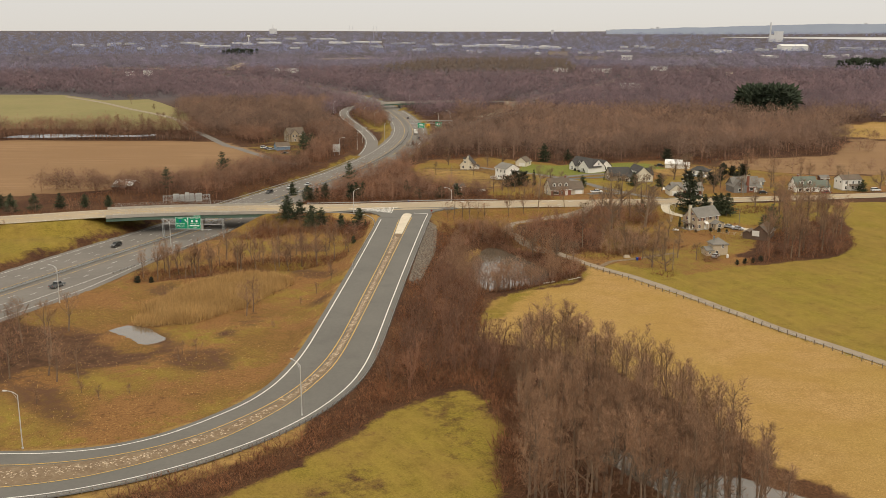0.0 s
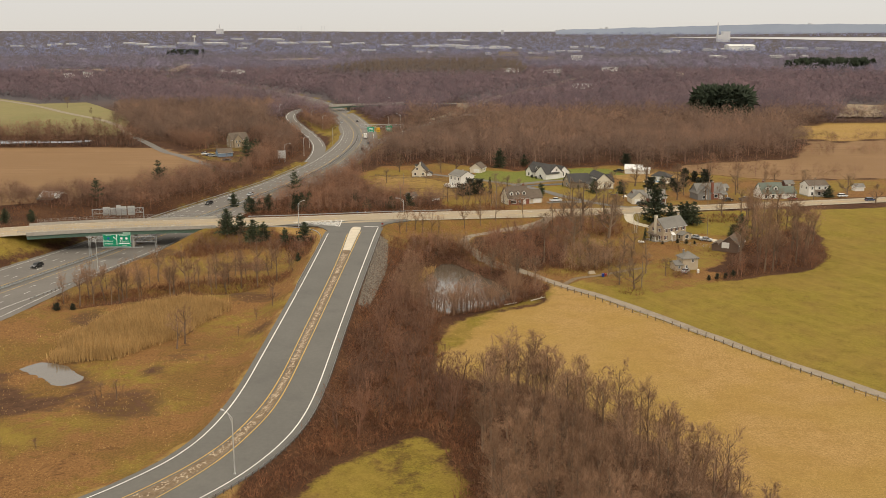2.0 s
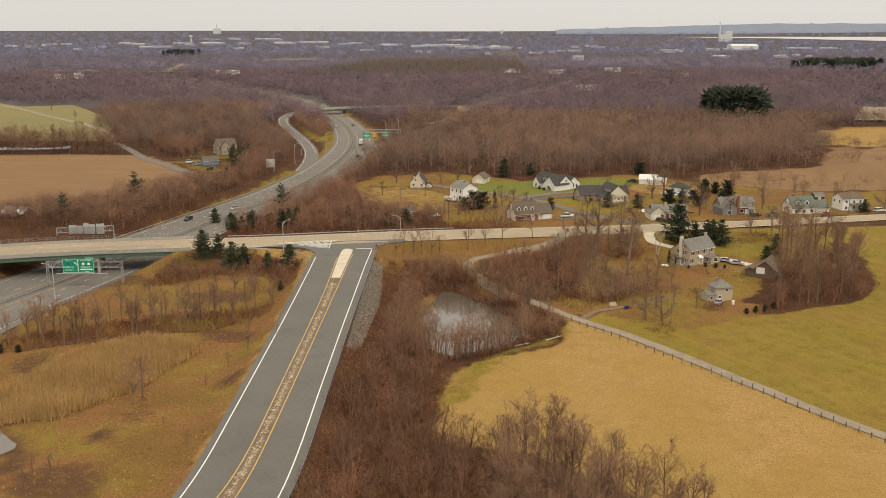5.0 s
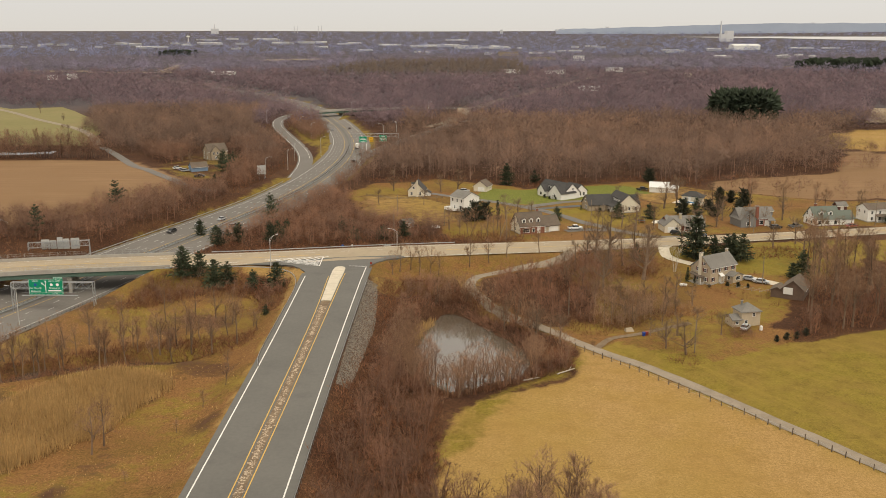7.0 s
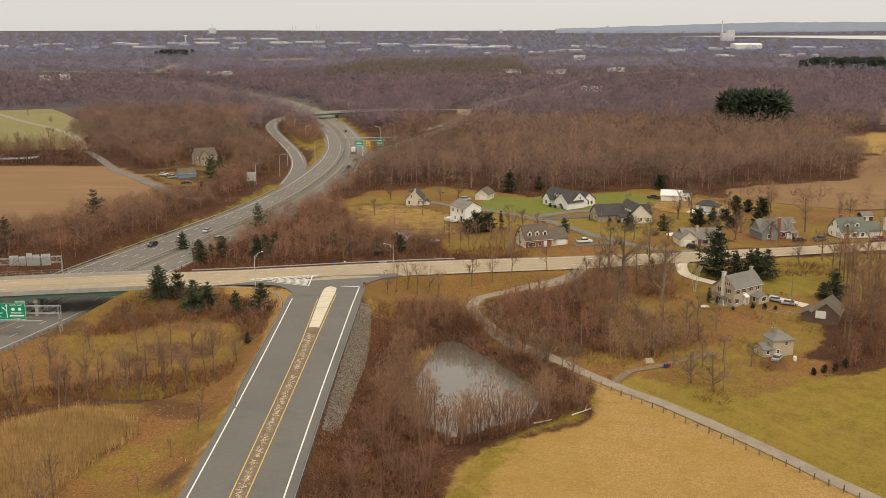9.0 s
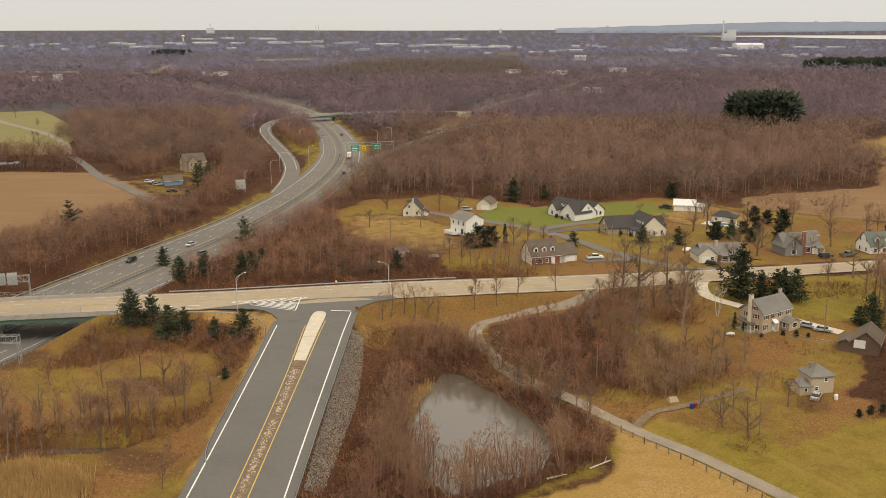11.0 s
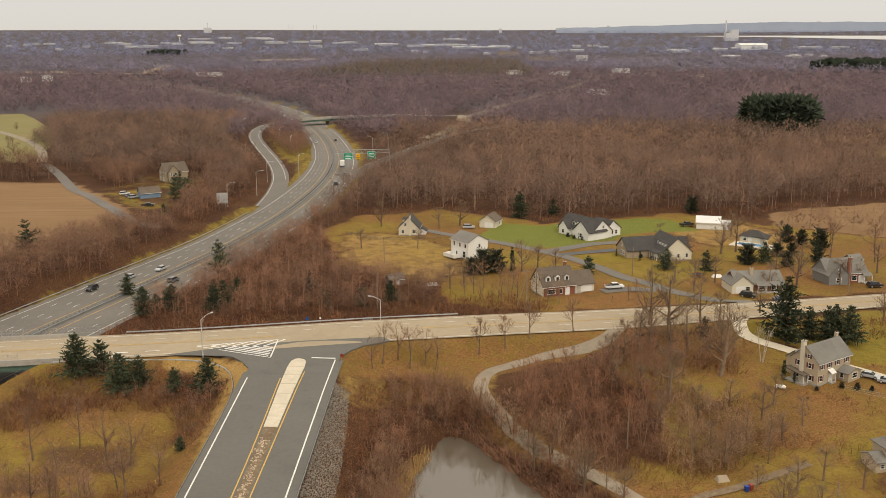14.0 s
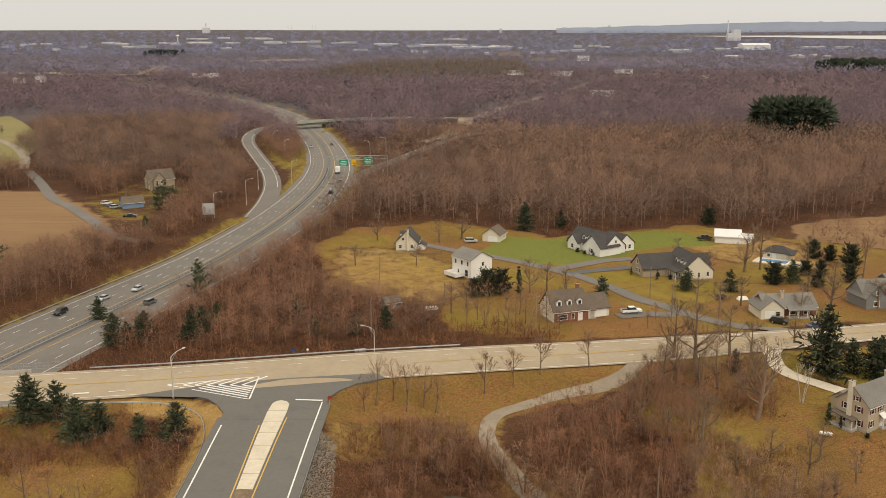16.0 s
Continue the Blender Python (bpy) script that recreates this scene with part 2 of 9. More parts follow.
M["glass"] = glossy("glass", (0.025, 0.028, 0.03), 0.08)
M["water"] = glossy("water", (0.105, 0.085, 0.062), 0.03, 1.2, 0.05)
M["water"].node_tree.nodes["Principled BSDF"].inputs["Specular IOR Level"].default_value = 0.9
for key, c in (("car_white", (0.75, 0.75, 0.73)), ("car_black", (0.015, 0.015, 0.017)), ("car_silver", (0.42, 0.43, 0.44)), ("car_grey", (0.12, 0.125, 0.13)), ("car_red", (0.25, 0.03, 0.025)), ("car_blue", (0.04, 0.06, 0.12))):
    M[key] = paint(key, c)
M["head_glass"] = glossy("head_glass", (0.6, 0.6, 0.58), 0.15)
M["tail_red"] = glossy("tail_red", (0.35, 0.02, 0.02), 0.2)


# ---------- mesh helpers ----------
class Bag:
    """Collects points and faces for one mesh."""

    def __init__(self):
        self.v, self.f = [], []

    def add(self, pts, faces):
        k = len(self.v)
        self.v.extend([tuple(p) for p in pts])
        self.f.extend([tuple(k + i for i in f) for f in faces])
        return self

    def box(self, c, s, m=None):
        x, y, z = c
        a, b, h = s[0] / 2, s[1] / 2, s[2] / 2
        p = [Vector((x + i * a, y + j * b, z + k * h)) for k in (-1, 1) for i, j in ((-1, -1), (1, -1), (1, 1), (-1, 1))]
        if m is not None:
            p = [m @ q for q in p]
        return self.add(p, [(3, 2, 1, 0), (4, 5, 6, 7), (0, 1, 5, 4), (1, 2, 6, 5), (2, 3, 7, 6), (3, 0, 4, 7)])

    def tube(self, a, b, ra, rb, n=6, caps=True):
        a, b = Vector(a), Vector(b)
        d = (b - a).normalized()
        u = d.orthogonal().normalized()
        w = d.cross(u)
        ring = lambda c, r: [c + u * (r * math.cos(2 * math.pi * i / n)) + w * (r * math.sin(2 * math.pi * i / n)) for i in range(n)]
        f = [(i, (i + 1) % n, n + (i + 1) % n, n + i) for i in range(n)]
        if caps:
            f += [tuple(range(n))[::-1], tuple(range(n, 2 * n))]
        return self.add(ring(a, ra) + ring(b, rb), f)

    def prism(self, outline, z0, z1):
        """An upright prism over a flat outline (anticlockwise)."""
        n = len(outline)
        p = [(x, y, z0) for x, y in outline] + [(x, y, z1) for x, y in outline]
        return self.add(p, [tuple(range(n))[::-1], tuple(range(n, 2 * n))] + [(i, (i + 1) % n, n + (i + 1) % n, n + i) for i in range(n)])

    def mesh(self, name):
        me = bpy.data.meshes.new(name)
        me.from_pydata(self.v, [], self.f)
        me.update()
        return me


def part(name, bag, material, parent=None, label=""):
    """One mesh object, under a thing or a part."""
    me = bag if isinstance(bag, bpy.types.Mesh) else bag.mesh(name)
    if material is not None and not me.materials:
        me.materials.append(material)
    ob = new(name, me)
    if parent is not None:
        ob.parent = parent
    return tagged(ob, label)


def thing(name, label, category, group="", m=None):
    ob = new(name)
    ob.empty_display_size = 0.5
    if m is not None:
        ob.matrix_basis = m
    return tagged(ob, label, category, group)


def tri_mesh(name, v, f, material, smooth=False):
    me = bpy.data.meshes.new(name)
    v, f = np.asarray(v, np.float32), np.asarray(f, np.int32)
    me.vertices.add(len(v))
    me.vertices.foreach_set("co", v.ravel())
    me.loops.add(f.size)
    me.loops.foreach_set("vertex_index", f.ravel())
    me.polygons.add(len(f))
    me.polygons.foreach_set("loop_start", np.arange(0, f.size, f.shape[1], dtype=np.int32))
    me.update(calc_edges=True)
    me.validate()
    if smooth:
        me.polygons.foreach_set("use_smooth", np.ones(len(f), bool))
    me.materials.append(material)
    return me


def spline(points, step=3.0):
    """A smooth line (Catmull-Rom) through 2D or 3D points, sampled evenly."""
    p = np.array(points, float)
    p = np.vstack([2 * p[0] - p[1], p, 2 * p[-1] - p[-2]])
    out = []
    for i in range(1, len(p) - 2):
        n = max(2, int(np.linalg.norm(p[i + 1] - p[i]) / 1.0))
        t = np.linspace(0, 1, n, endpoint=False)[:, None]
        a, b, c, d = p[i - 1], p[i], p[i + 1], p[i + 2]
        out.append(0.5 * (2 * b + (c - a) * t + (2 * a - 5 * b + 4 * c - d) * t ** 2 + (3 * b - a - 3 * c + d) * t ** 3))
    q = np.vstack(out + [p[-2:-1]])
    s = np.concatenate([[0], np.cumsum(np.linalg.norm(np.diff(q[:, :2], axis=0), axis=1))])
    k = np.linspace(0, s[-1], max(2, int(s[-1] / step) + 1))
    return np.stack([np.interp(k, s, q[:, j]) for j in range(q.shape[1])], 1)


def resample(line, n):
    s = np.concatenate([[0], np.cumsum(np.linalg.norm(np.diff(line[:, :2], axis=0), axis=1))])
    k = np.linspace(0, s[-1], n)
    return np.stack([np.interp(k, s, line[:, j]) for j in range(line.shape[1])], 1)


def normals(line):
    """The unit vectors to the left of a line."""
    d = np.gradient(line[:, :2], axis=0)
    d /= np.linalg.norm(d, axis=1)[:, None] + 1e-9
    return np.stack([-d[:, 1], d[:, 0]], 1)


def offset(line, by):
    out = line.copy()
    out[:, :2] += normals(line) * (np.asarray(by).reshape(-1, 1) if np.ndim(by) else by)
    return out


def line_distance(px, py, line):
    """Distance of points to a line, and the line's height at the nearest place."""
    best, bz = np.full(px.shape, 1e9), np.zeros(px.shape)
    for a, b in zip(line[:-1], line[1:]):
        d = b[:2] - a[:2]
        t = np.clip(((px - a[0]) * d[0] + (py - a[1]) * d[1]) / (d @ d + 1e-9), 0, 1)
        r = np.hypot(px - a[0] - t * d[0], py - a[1] - t * d[1])
        hit = r < best
        best = np.where(hit, r, best)
        bz = np.where(hit, a[2] + t * (b[2] - a[2]), bz)
    return best, bz


def inside(px, py, poly):
    res = np.zeros(px.shape, bool)
    n = len(poly)
    for i in range(n):
        (x1, y1), (x2, y2) = poly[i], poly[(i + 1) % n]
        if y1 == y2:
            continue
        res ^= ((y1 > py) != (y2 > py)) & (px < (x2 - x1) * (py - y1) / (y2 - y1) + x1)
    return res


def edge_distance(px, py, poly):
    """Signed distance to a polygon's edge: positive inside."""
    p = np.array([(*q, 0) for q in poly] + [(*poly[0], 0)], float)
    d, _ = line_distance(px, py, p)
    return np.where(inside(px, py, poly), d, -d)


def wobble(x, y, size, seed=0.0):
    """A cheap smooth noise in -1..1."""
    a, b = x / size + seed, y / size - seed
    return (np.sin(a * 1.7 + 2.1 * np.sin(b * 0.9 + seed)) + np.sin(b * 2.3 + 1.7 * np.sin(a * 1.3)) + np.sin((a + b) * 3.1 + 1.3 * np.sin(b * 2.9)) * 0.6) / 2.6


# ---------- the plan: roads, fields and heights ----------
def ramp_z(y):
    return np.interp(y, [0, 182, 376, 420], [0, 0, 6.6, 6.64])


def with_z(line, zf):
    line = np.asarray(line)
    return np.column_stack([line[:, :2], zf(line)])


RAMP_LW = spline([(-150, 167.5), (-120, 168.5), (-98.2, 170.2), (-87.5, 171.5), (-77.5, 175), (-68.7, 182.1), (-61, 192), (-56, 201), (-52.8, 212.5), (-51, 230), (-50.7, 255), (-50.7, 313), (-51.2, 367), (-51.6, 386)], 2.0)
RAMP_LY = spline([(-150, 162.5), (-120, 163.5), (-95.6, 165.3), (-85.5, 167.2), (-76, 171), (-67.1, 177.4), (-58.4, 187.3), (-50.3, 201.5), (-45.9, 217.2), (-43.8, 237), (-43.4, 276), (-43.2, 339), (-44.4, 388)], 2.0)
RAMP_RY = spline([(-142, 150), (-112, 152.5), (-90.5, 156.6), (-79, 161), (-72, 165.7), (-64.9, 172), (-56.6, 181.7), (-48.6, 196.5), (-44, 211.5), (-41.5, 227.5), (-40.7, 260), (-40.0, 337), (-39.6, 388)], 2.0)
RAMP_RW = spline([(-138, 144), (-108, 147.5), (-85, 153.3), (-72.5, 159.3), (-63.1, 166.1), (-54.5, 174.8), (-46.6, 185.2), (-40.9, 195.6), (-36.8, 207.5), (-34.8, 219.7), (-34.1, 237.5), (-34.2, 271), (-34.2, 318), (-33.8, 394)], 2.0)
N_RAMP = 150
RAMP_LW, RAMP_LY, RAMP_RY, RAMP_RW = [with_z(resample(r, N_RAMP), lambda q: ramp_z(q[:, 1])) for r in (RAMP_LW, RAMP_LY, RAMP_RY, RAMP_RW)]
RAMP_MID = (RAMP_LW + RAMP_RW) / 2
RAMP_MID = np.vstack([RAMP_MID, [[-42, 402, 6.65]]])

CROSS = spline([(-330, 318, 6.6), (-260, 345, 6.9), (-200, 367.5, 7.2), (-170, 381, 7.3), (-140, 391, 7.3), (-100, 400, 7.0), (-70, 406, 6.8), (-30, 415.5, 6.7), (0, 422, 6.4), (34, 429, 6.0), (74, 440, 5.4), (111, 450.5, 5.0), (148, 460, 4.9), (240, 483, 4.9), (420, 525, 4.9)], 3.0)
CROSS_HALF = np.interp(CROSS[:, 0], [-140, -60, 0, 40, 80, 120], [9.2, 9.2, 9.0, 8.6, 6.6, 6.0])

HW = spline([(-215, 90, -0.3), (-195, 165, -0.3), (-178, 228, -0.3), (-160, 286.7, -0.2), (-145.2, 338, -0.1), (-131.5, 386, 0), (-118.5, 435, 0.6), (-108.5, 470, 1.0), (-98.2, 508, 1.4), (-90, 541.6, 1.8), (-82, 590, 2.4), (-78.1, 630, 2.8), (-75.9, 682, 3.4), (-77.8, 735, 3.8), (-84, 790, 4.2), (-98.7, 868, 4.7), (-119.5, 953, 5), (-150, 1060, 5), (-181, 1140, 5), (-216, 1215, 5), (-320, 1400, 5), (-520, 1700, 5)], 4.0)
HW_LEFT = np.interp(HW[:, 1], [90, 366, 480, 540, 600, 720, 840, 950], [20, 20, 18.5, 16, 14.8, 13.2, 12, 12])
HW_RIGHT = np.interp(HW[:, 1], [90, 300, 345, 390, 460, 520, 660, 750, 850], [24, 24, 18, 16.8, 16.5, 15.8, 14.2, 14, 13])
HW_MID = offset(HW, (HW_LEFT - HW_RIGHT) / 2)
LOOP = spline([(-93, 615, 2.6), (-95, 655, 3.0), (-101, 700, 3.4), (-113, 750, 4), (-132, 812, 5), (-147, 862, 6.2), (-154, 900, 7.3), (-153, 932, 8.4), (-143, 957, 9.2), (-125, 974, 9.8), (-102, 987, 10), (-75, 1001, 10), (-40, 1012, 9.5), (30, 1030, 8)], 4.0)
EXIT = spline([(-64, 690, 3.4), (-60, 722, 3.6), (-54, 752, 3.9), (-44, 785, 4.3), (-30, 830, 5), (-5, 900, 6), (40, 960, 7)], 4.0)
DRIVE = spline([(128, 178), (108, 210), (94, 237), (77, 263), (68.9, 275), (61.3, 287), (53.6, 300), (42.4, 315.5), (29.6, 331.5), (21.3, 344), (11.4, 356.5), (5.7, 367), (1.4, 378.5), (-0.6, 388.5), (1.4, 397), (7, 402), (15, 407), (24.7, 411.2), (31.7, 416), (36, 422)], 2.0)
LANE_WEST = spline([(-124, 558), (-135.6, 566.2), (-148, 585), (-160.7, 604.8), (-177, 629), (-193.8, 651.6), (-219.8, 699.1), (-245, 742)], 4.0)
YARD_WEST = [(-178, 640), (-160, 614), (-145, 592), (-128, 600), (-132, 640), (-136, 690), (-172, 690)]
FARM_DRIVE = spline([(71.5, 436), (67.8, 428), (69.5, 420), (75, 413.5), (83, 404.5), (90, 397), (96, 391)], 2.0)
TRACK = spline([(31, 330.5), (36, 338.5), (42, 341.5), (50, 346), (60, 352)], 2.0)
HOUSE_DRIVE = spline([(80, 446), (68, 452.5), (58, 461), (52.5, 471), (45.7, 480), (39, 494), (31, 507), (24, 516), (10, 529), (-6, 541), (-18, 552)], 3.0)
DRIVE_D = spline([(25, 515), (33, 521.5), (43, 527.5), (53, 531)], 3.0)
DRIVE_C = spline([(29, 510.5), (39, 514), (50, 517.5)], 3.0)
DRIVE_B = spline([(53, 463), (44, 464), (37, 462)], 3.0)
FAR_ROAD = spline([(-30, 880, 4), (-14.5, 921, 4), (-1, 1009, 4), (40, 1186, 4), (132, 1457, 4), (187, 1654, 4), (265, 1822, 4), (500, 2200, 4)], 12.0)

THROAT = [(-76, 396), (-66, 397), (-61, 396.7), (-57.5, 395), (-55, 392.4), (-53, 388), (-53, 383), (-32, 383), (-32.5, 392), (-32.5, 397), (-28, 405), (-22, 409), (-44, 409), (-60, 404), (-76, 402)]
POND = [(-9, 371), (-4, 369), (0.5, 361.5), (4.5, 354.5), (9, 346), (12, 339), (15, 329), (11.2, 317), (3.7, 312), (-5.9, 305), (-13.2, 313), (-17.2, 330), (-15, 349), (-11.5, 364)]
PUDDLE = [(-112, 252.5), (-107, 258.5), (-100, 256), (-92.5, 248), (-91, 243.5), (-96.5, 239.5), (-102, 246)]
DITCH = [(-118, 304), (-104, 312), (-92, 318), (-76, 321), (-70, 324), (-76, 324.5), (-94, 321.5), (-108, 316)]
CREEK = [(15, 191), (23, 183), (32, 175), (45, 172), (58, 163), (75, 148), (80, 120), (50, 120), (36, 150), (25, 168), (14, 183)]
WEST_WATER = [(-372, 690), (-364, 722), (-282, 716), (-262, 728), (-262, 712), (-290, 704)]
BASINS = [(POND, -2.0, 9), (PUDDLE, -0.85, 3), (CREEK, -1.1, 5), (DITCH, -1.0, 3), (WEST_WATER, 3.9, 4)]

BANK_DRY = [(-33, 398), (-14, 399), (-3, 391), (-6, 384), (-16, 378), (-26, 372), (-33, 378)]
F_STRAW = [(-8, 249), (-7, 272), (-5.5, 285), (0.7, 296), (12.5, 303), (23, 309), (27.5, 329), (31.5, 327), (43, 312), (52, 299.5), (66, 279), (79, 260), (94, 234), (120, 192), (150, 130), (190, -60), (90, -60), (72, 155), (54, 173), (47, 190), (40, 206), (25, 231), (10, 243), (0, 247)]
G_RIM = [(-8, 262), (-7, 280), (0, 297), (12, 304), (24, 311), (28, 324), (22, 318), (12, 309), (3, 300), (8, 296), (2, 284), (-3, 270)]
F_GREEN = [(31, 331), (40.4, 317), (59.3, 288), (75, 264), (92, 238), (128, 180), (200, 60), (700, 60), (600, 500), (240, 472), (178, 452), (150, 445), (141, 427), (138, 402), (129, 367), (117, 351), (98, 341), (77, 332), (60, 322), (47, 327), (38, 335)]
F_PATCH = [(-60, 142), (-50, 156), (-37, 174), (-26, 196), (-17, 208.5), (-10, 211), (-5, 205), (-3, 196), (0, 188), (-1, 175), (-2, 155), (0, 60), (6, -60), (-70, -60), (-66, 60)]
F_BROWN_W = [(-700, 380), (-226, 430), (-192, 445), (-163, 500), (-140, 516), (-130, 550), (-151, 600), (-176, 638), (-200, 668), (-225, 676), (-360, 668), (-800, 650)]
F_GREEN_W = [(-250, 745), (-390, 735), (-800, 740), (-800, 1150), (-537, 1177), (-450, 1070), (-378, 1105), (-345, 1000), (-290, 853), (-240, 800)]
F_TAN_E = [(118, 562), (131, 556), (166, 532), (205, 540), (400, 560), (450, 700), (330, 745), (263, 708), (242, 724), (235, 700), (200, 620), (150, 603), (125, 588)]
F_TAN_E2 = [(240, 735), (262, 722), (420, 770), (420, 860), (300, 850), (243, 790)]
F_PINE = [(205, 862), (262, 856), (280, 874), (252, 882), (212, 878)]
LAWN_N = [(-60, 545), (-53, 531), (-46, 495), (-27, 479), (-12, 470), (-8, 449), (20, 441), (60, 447), (110, 459), (180, 478), (260, 496), (260, 545), (166, 530), (131, 555), (112, 566), (88, 590), (62, 578), (28, 566), (15, 578), (4, 585), (-13, 597), (-32, 584), (-46, 584)]
G_GREEN_N = [(0, 538), (14, 526), (28, 522), (54, 537), (58, 546), (88, 552), (80, 578), (62, 575), (28, 562), (10, 566)]
G_YELLOW_N = [(33, 508), (50, 515), (56, 505), (74, 497), (76, 484), (58, 476), (44, 489)]
VERGE_S = [(-33, 384), (-33, 408), (-10, 413), (36, 424), (38, 420), (24, 408), (8, 398.5), (-4, 392), (-14, 396), (-24, 392)]
LAWN_EAST = [(68, 420), (74, 418), (92, 402), (112, 396), (132, 414), (140, 428), (146, 448), (110, 441), (76, 432), (66, 430)]
LAWN_FARM = [(30, 400), (36, 424), (58, 430), (68, 430), (72, 416), (90, 405), (112, 395), (102, 384), (90, 364), (80, 345), (64, 336), (48, 326), (40, 334), (33, 355), (38, 380)]
MARSH = [(-150, 300), (-140, 255), (-150, 170), (-100, 172.5), (-78, 177), (-62, 193), (-54, 213), (-52.5, 250), (-52.5, 330), (-56, 372), (-75, 395), (-110, 395), (-118, 360), (-126, 330)]
REEDS = [(-105, 255.5), (-98, 257), (-90, 259.5), (-79, 276), (-70.5, 303), (-76, 310), (-87, 313.5), (-99, 304), (-105, 290), (-107, 272)]
SCRUB_N = [(-95, 431), (-76, 440), (-49, 434), (-28, 438), (-9, 446), (-11, 468), (-27, 478), (-47, 494), (-55, 530), (-60, 560), (-64, 600), (-68, 600), (-74, 560), (-82, 520), (-88, 480)]
RAMP_CORNER_GRASS = [(-104, 335), (-70, 336), (-58, 348), (-56, 362), (-66, 372), (-84, 372), (-92, 362), (-104, 364), (-112, 352)]
VERGE_W = [(-260, 300), (-215, 345), (-190, 372), (-168, 392), (-152, 398), (-162, 366), (-172, 330), (-182, 290), (-200, 240), (-260, 240)]
CORNER_STRIP = [(-74, 396), (-62, 397), (-56, 393), (-52, 386), (-52, 376), (-56, 377), (-58.5, 386.5), (-64, 390), (-74, 391)]
POPLARS = [(-260, 1680), (-99, 1640), (111, 1640), (125, 2300), (-19, 2390), (-196, 2270)]


def ground_z(x, y):
    """The height of the ground."""
    x, y = np.asarray(x, float), np.asarray(y, float)
    z = np.interp(y, [-5000, 270, 340, 390, 440, 6000], [-0.5, -0.5, 0.9, 1.9, 4.5, 4.5])
    z = z + np.where((x < -120) & (y < 450), np.clip((-120 - x) / 60, 0, 1) * 2.0, 0)
    z = z + 0.25 * wobble(x, y, 23) + 0.10 * wobble(x, y, 7, 3.0)
    # Beyond 2500 m the ground curves up to eye height, shaped for the camera's horizon.
    far = np.clip((np.hypot(x, y) - 2500) / 2350, 0, 1.05)
    z = z + 71 * far ** 1.35
    for road, half, slope in ((CROSS, 10.0, 2.2), (RAMP_MID, 10.8, 2.0)):
        d, rz = line_distance(x, y, road)
        if road is RAMP_MID:
            half = np.interp(y, [150, 165, 185, 400], [16, 13.5, 10.8, 10.8])
        run = np.clip(d - half, 0, None)
        z = np.where(rz > z, np.maximum(z, rz - 0.25 - run / slope), np.minimum(z, rz - 0.25 + run / slope))
    for road, half, slope in ((EXIT, 6.0, 2.0), (LOOP, 6.0, 2.0)):
        d, rz = line_distance(x, y, road)
        run = np.clip(d - half, 0, None)
        over = (road is LOOP) & (rz > 9.5)
        up = np.maximum(z, rz - 0.2 - run / slope)
        dn = np.minimum(z, rz - 0.2 + run / slope)
        z = np.where(rz > z, up, dn)
    d, rz = line_distance(x, y, HW_MID)
    hh = np.interp(y, [90, 300, 360, 480, 600, 850], [22.6, 22.6, 19.5, 18.0, 15.5, 13.2])
    run = np.clip(d - hh, 0, None)
    z = np.where(rz > z, np.maximum(z, rz - 0.25 - run / 3), np.minimum(z, rz - 0.25 + run / 1.6))
    e = np.full(x.shape, -1e3)
    near = (x > -86) & (x < -12) & (y > 373) & (y < 412)
    if near.any():
        e[near] = edge_distance(x[near], y[near], THROAT)
    z = np.where(e > -10, np.maximum(z, 6.52 + np.minimum(e, 0) / 1.9), z)
    for poly, level, reach in BASINS:
        xs, ys = [p[0] for p in poly], [p[1] for p in poly]
        near = (x > min(xs) - reach) & (x < max(xs) + reach) & (y > min(ys) - reach) & (y < max(ys) + reach)
        e = np.full(x.shape, -1e3)
        if near.any():
            e[near] = edge_distance(x[near] if x.shape else x, y[near] if y.shape else y, poly)
        e = e + 0.9 * wobble(x, y, 4.0, 1.0)
        z = np.where(e > -reach, np.minimum(z, np.maximum(level - 0.6, level + 0.05 - e * np.maximum(z - level, 0.3) / reach)), z)
    return z


def gz(x, y):
    return float(ground_z(np.array([float(x)]), np.array([float(y)]))[0])


def grown(a, b, step, lo, hi, rate=1.13):
    """Even steps from a to b, growing ones out to lo and hi."""
    mid = list(np.arange(a, b + 0.01, step))
    s, p = step, b
    while p < hi:
        s *= rate
        p = min(p + s, hi)
        mid.append(p)
    s, p = step, a
    while p > lo:
        s *= rate
        p = max(p - s, lo)
        mid.insert(0, p)
    return np.array(mid)


GX = grown(-215, 190, 2.5, -2700, 2700)
GY = grown(140, 600, 2.5, -2500, 4860, 1.10)
gx, gy = [a.ravel() for a in np.meshgrid(GX, GY)]
far_r = np.hypot(gx, gy)
gh = ground_z(gx, gy)
nx, ny = len(GX), len(GY)
ii, jj = [a.ravel() for a in np.meshgrid(np.arange(nx - 1), np.arange(ny - 1))]
quads = np.stack([jj * nx + ii, jj * nx + ii + 1, (jj + 1) * nx + ii + 1, (jj + 1) * nx + ii], 1)


def cover(poly, soft=2.0, rag=2.0, size=6.0):
    """How much a ground point lies in a field, with a ragged edge."""
    e = np.full(gx.shape, -1e3)
    xs, ys = [p[0] for p in poly], [p[1] for p in poly]
    near = (gx > min(xs) - 20) & (gx < max(xs) + 20) & (gy > min(ys) - 20) & (gy < max(ys) + 20)
    e[near] = edge_distance(gx[near], gy[near], poly)
    return np.clip((e + rag * wobble(gx, gy, size, 2.0)) / soft + 0.5, 0, 1)


def verge(line, reach, soft=3.0):
    d, _ = line_distance(gx, gy, line)
    return np.clip((reach - d + 1.5 * wobble(gx, gy, 9, 5.0)) / soft, 0, 1)


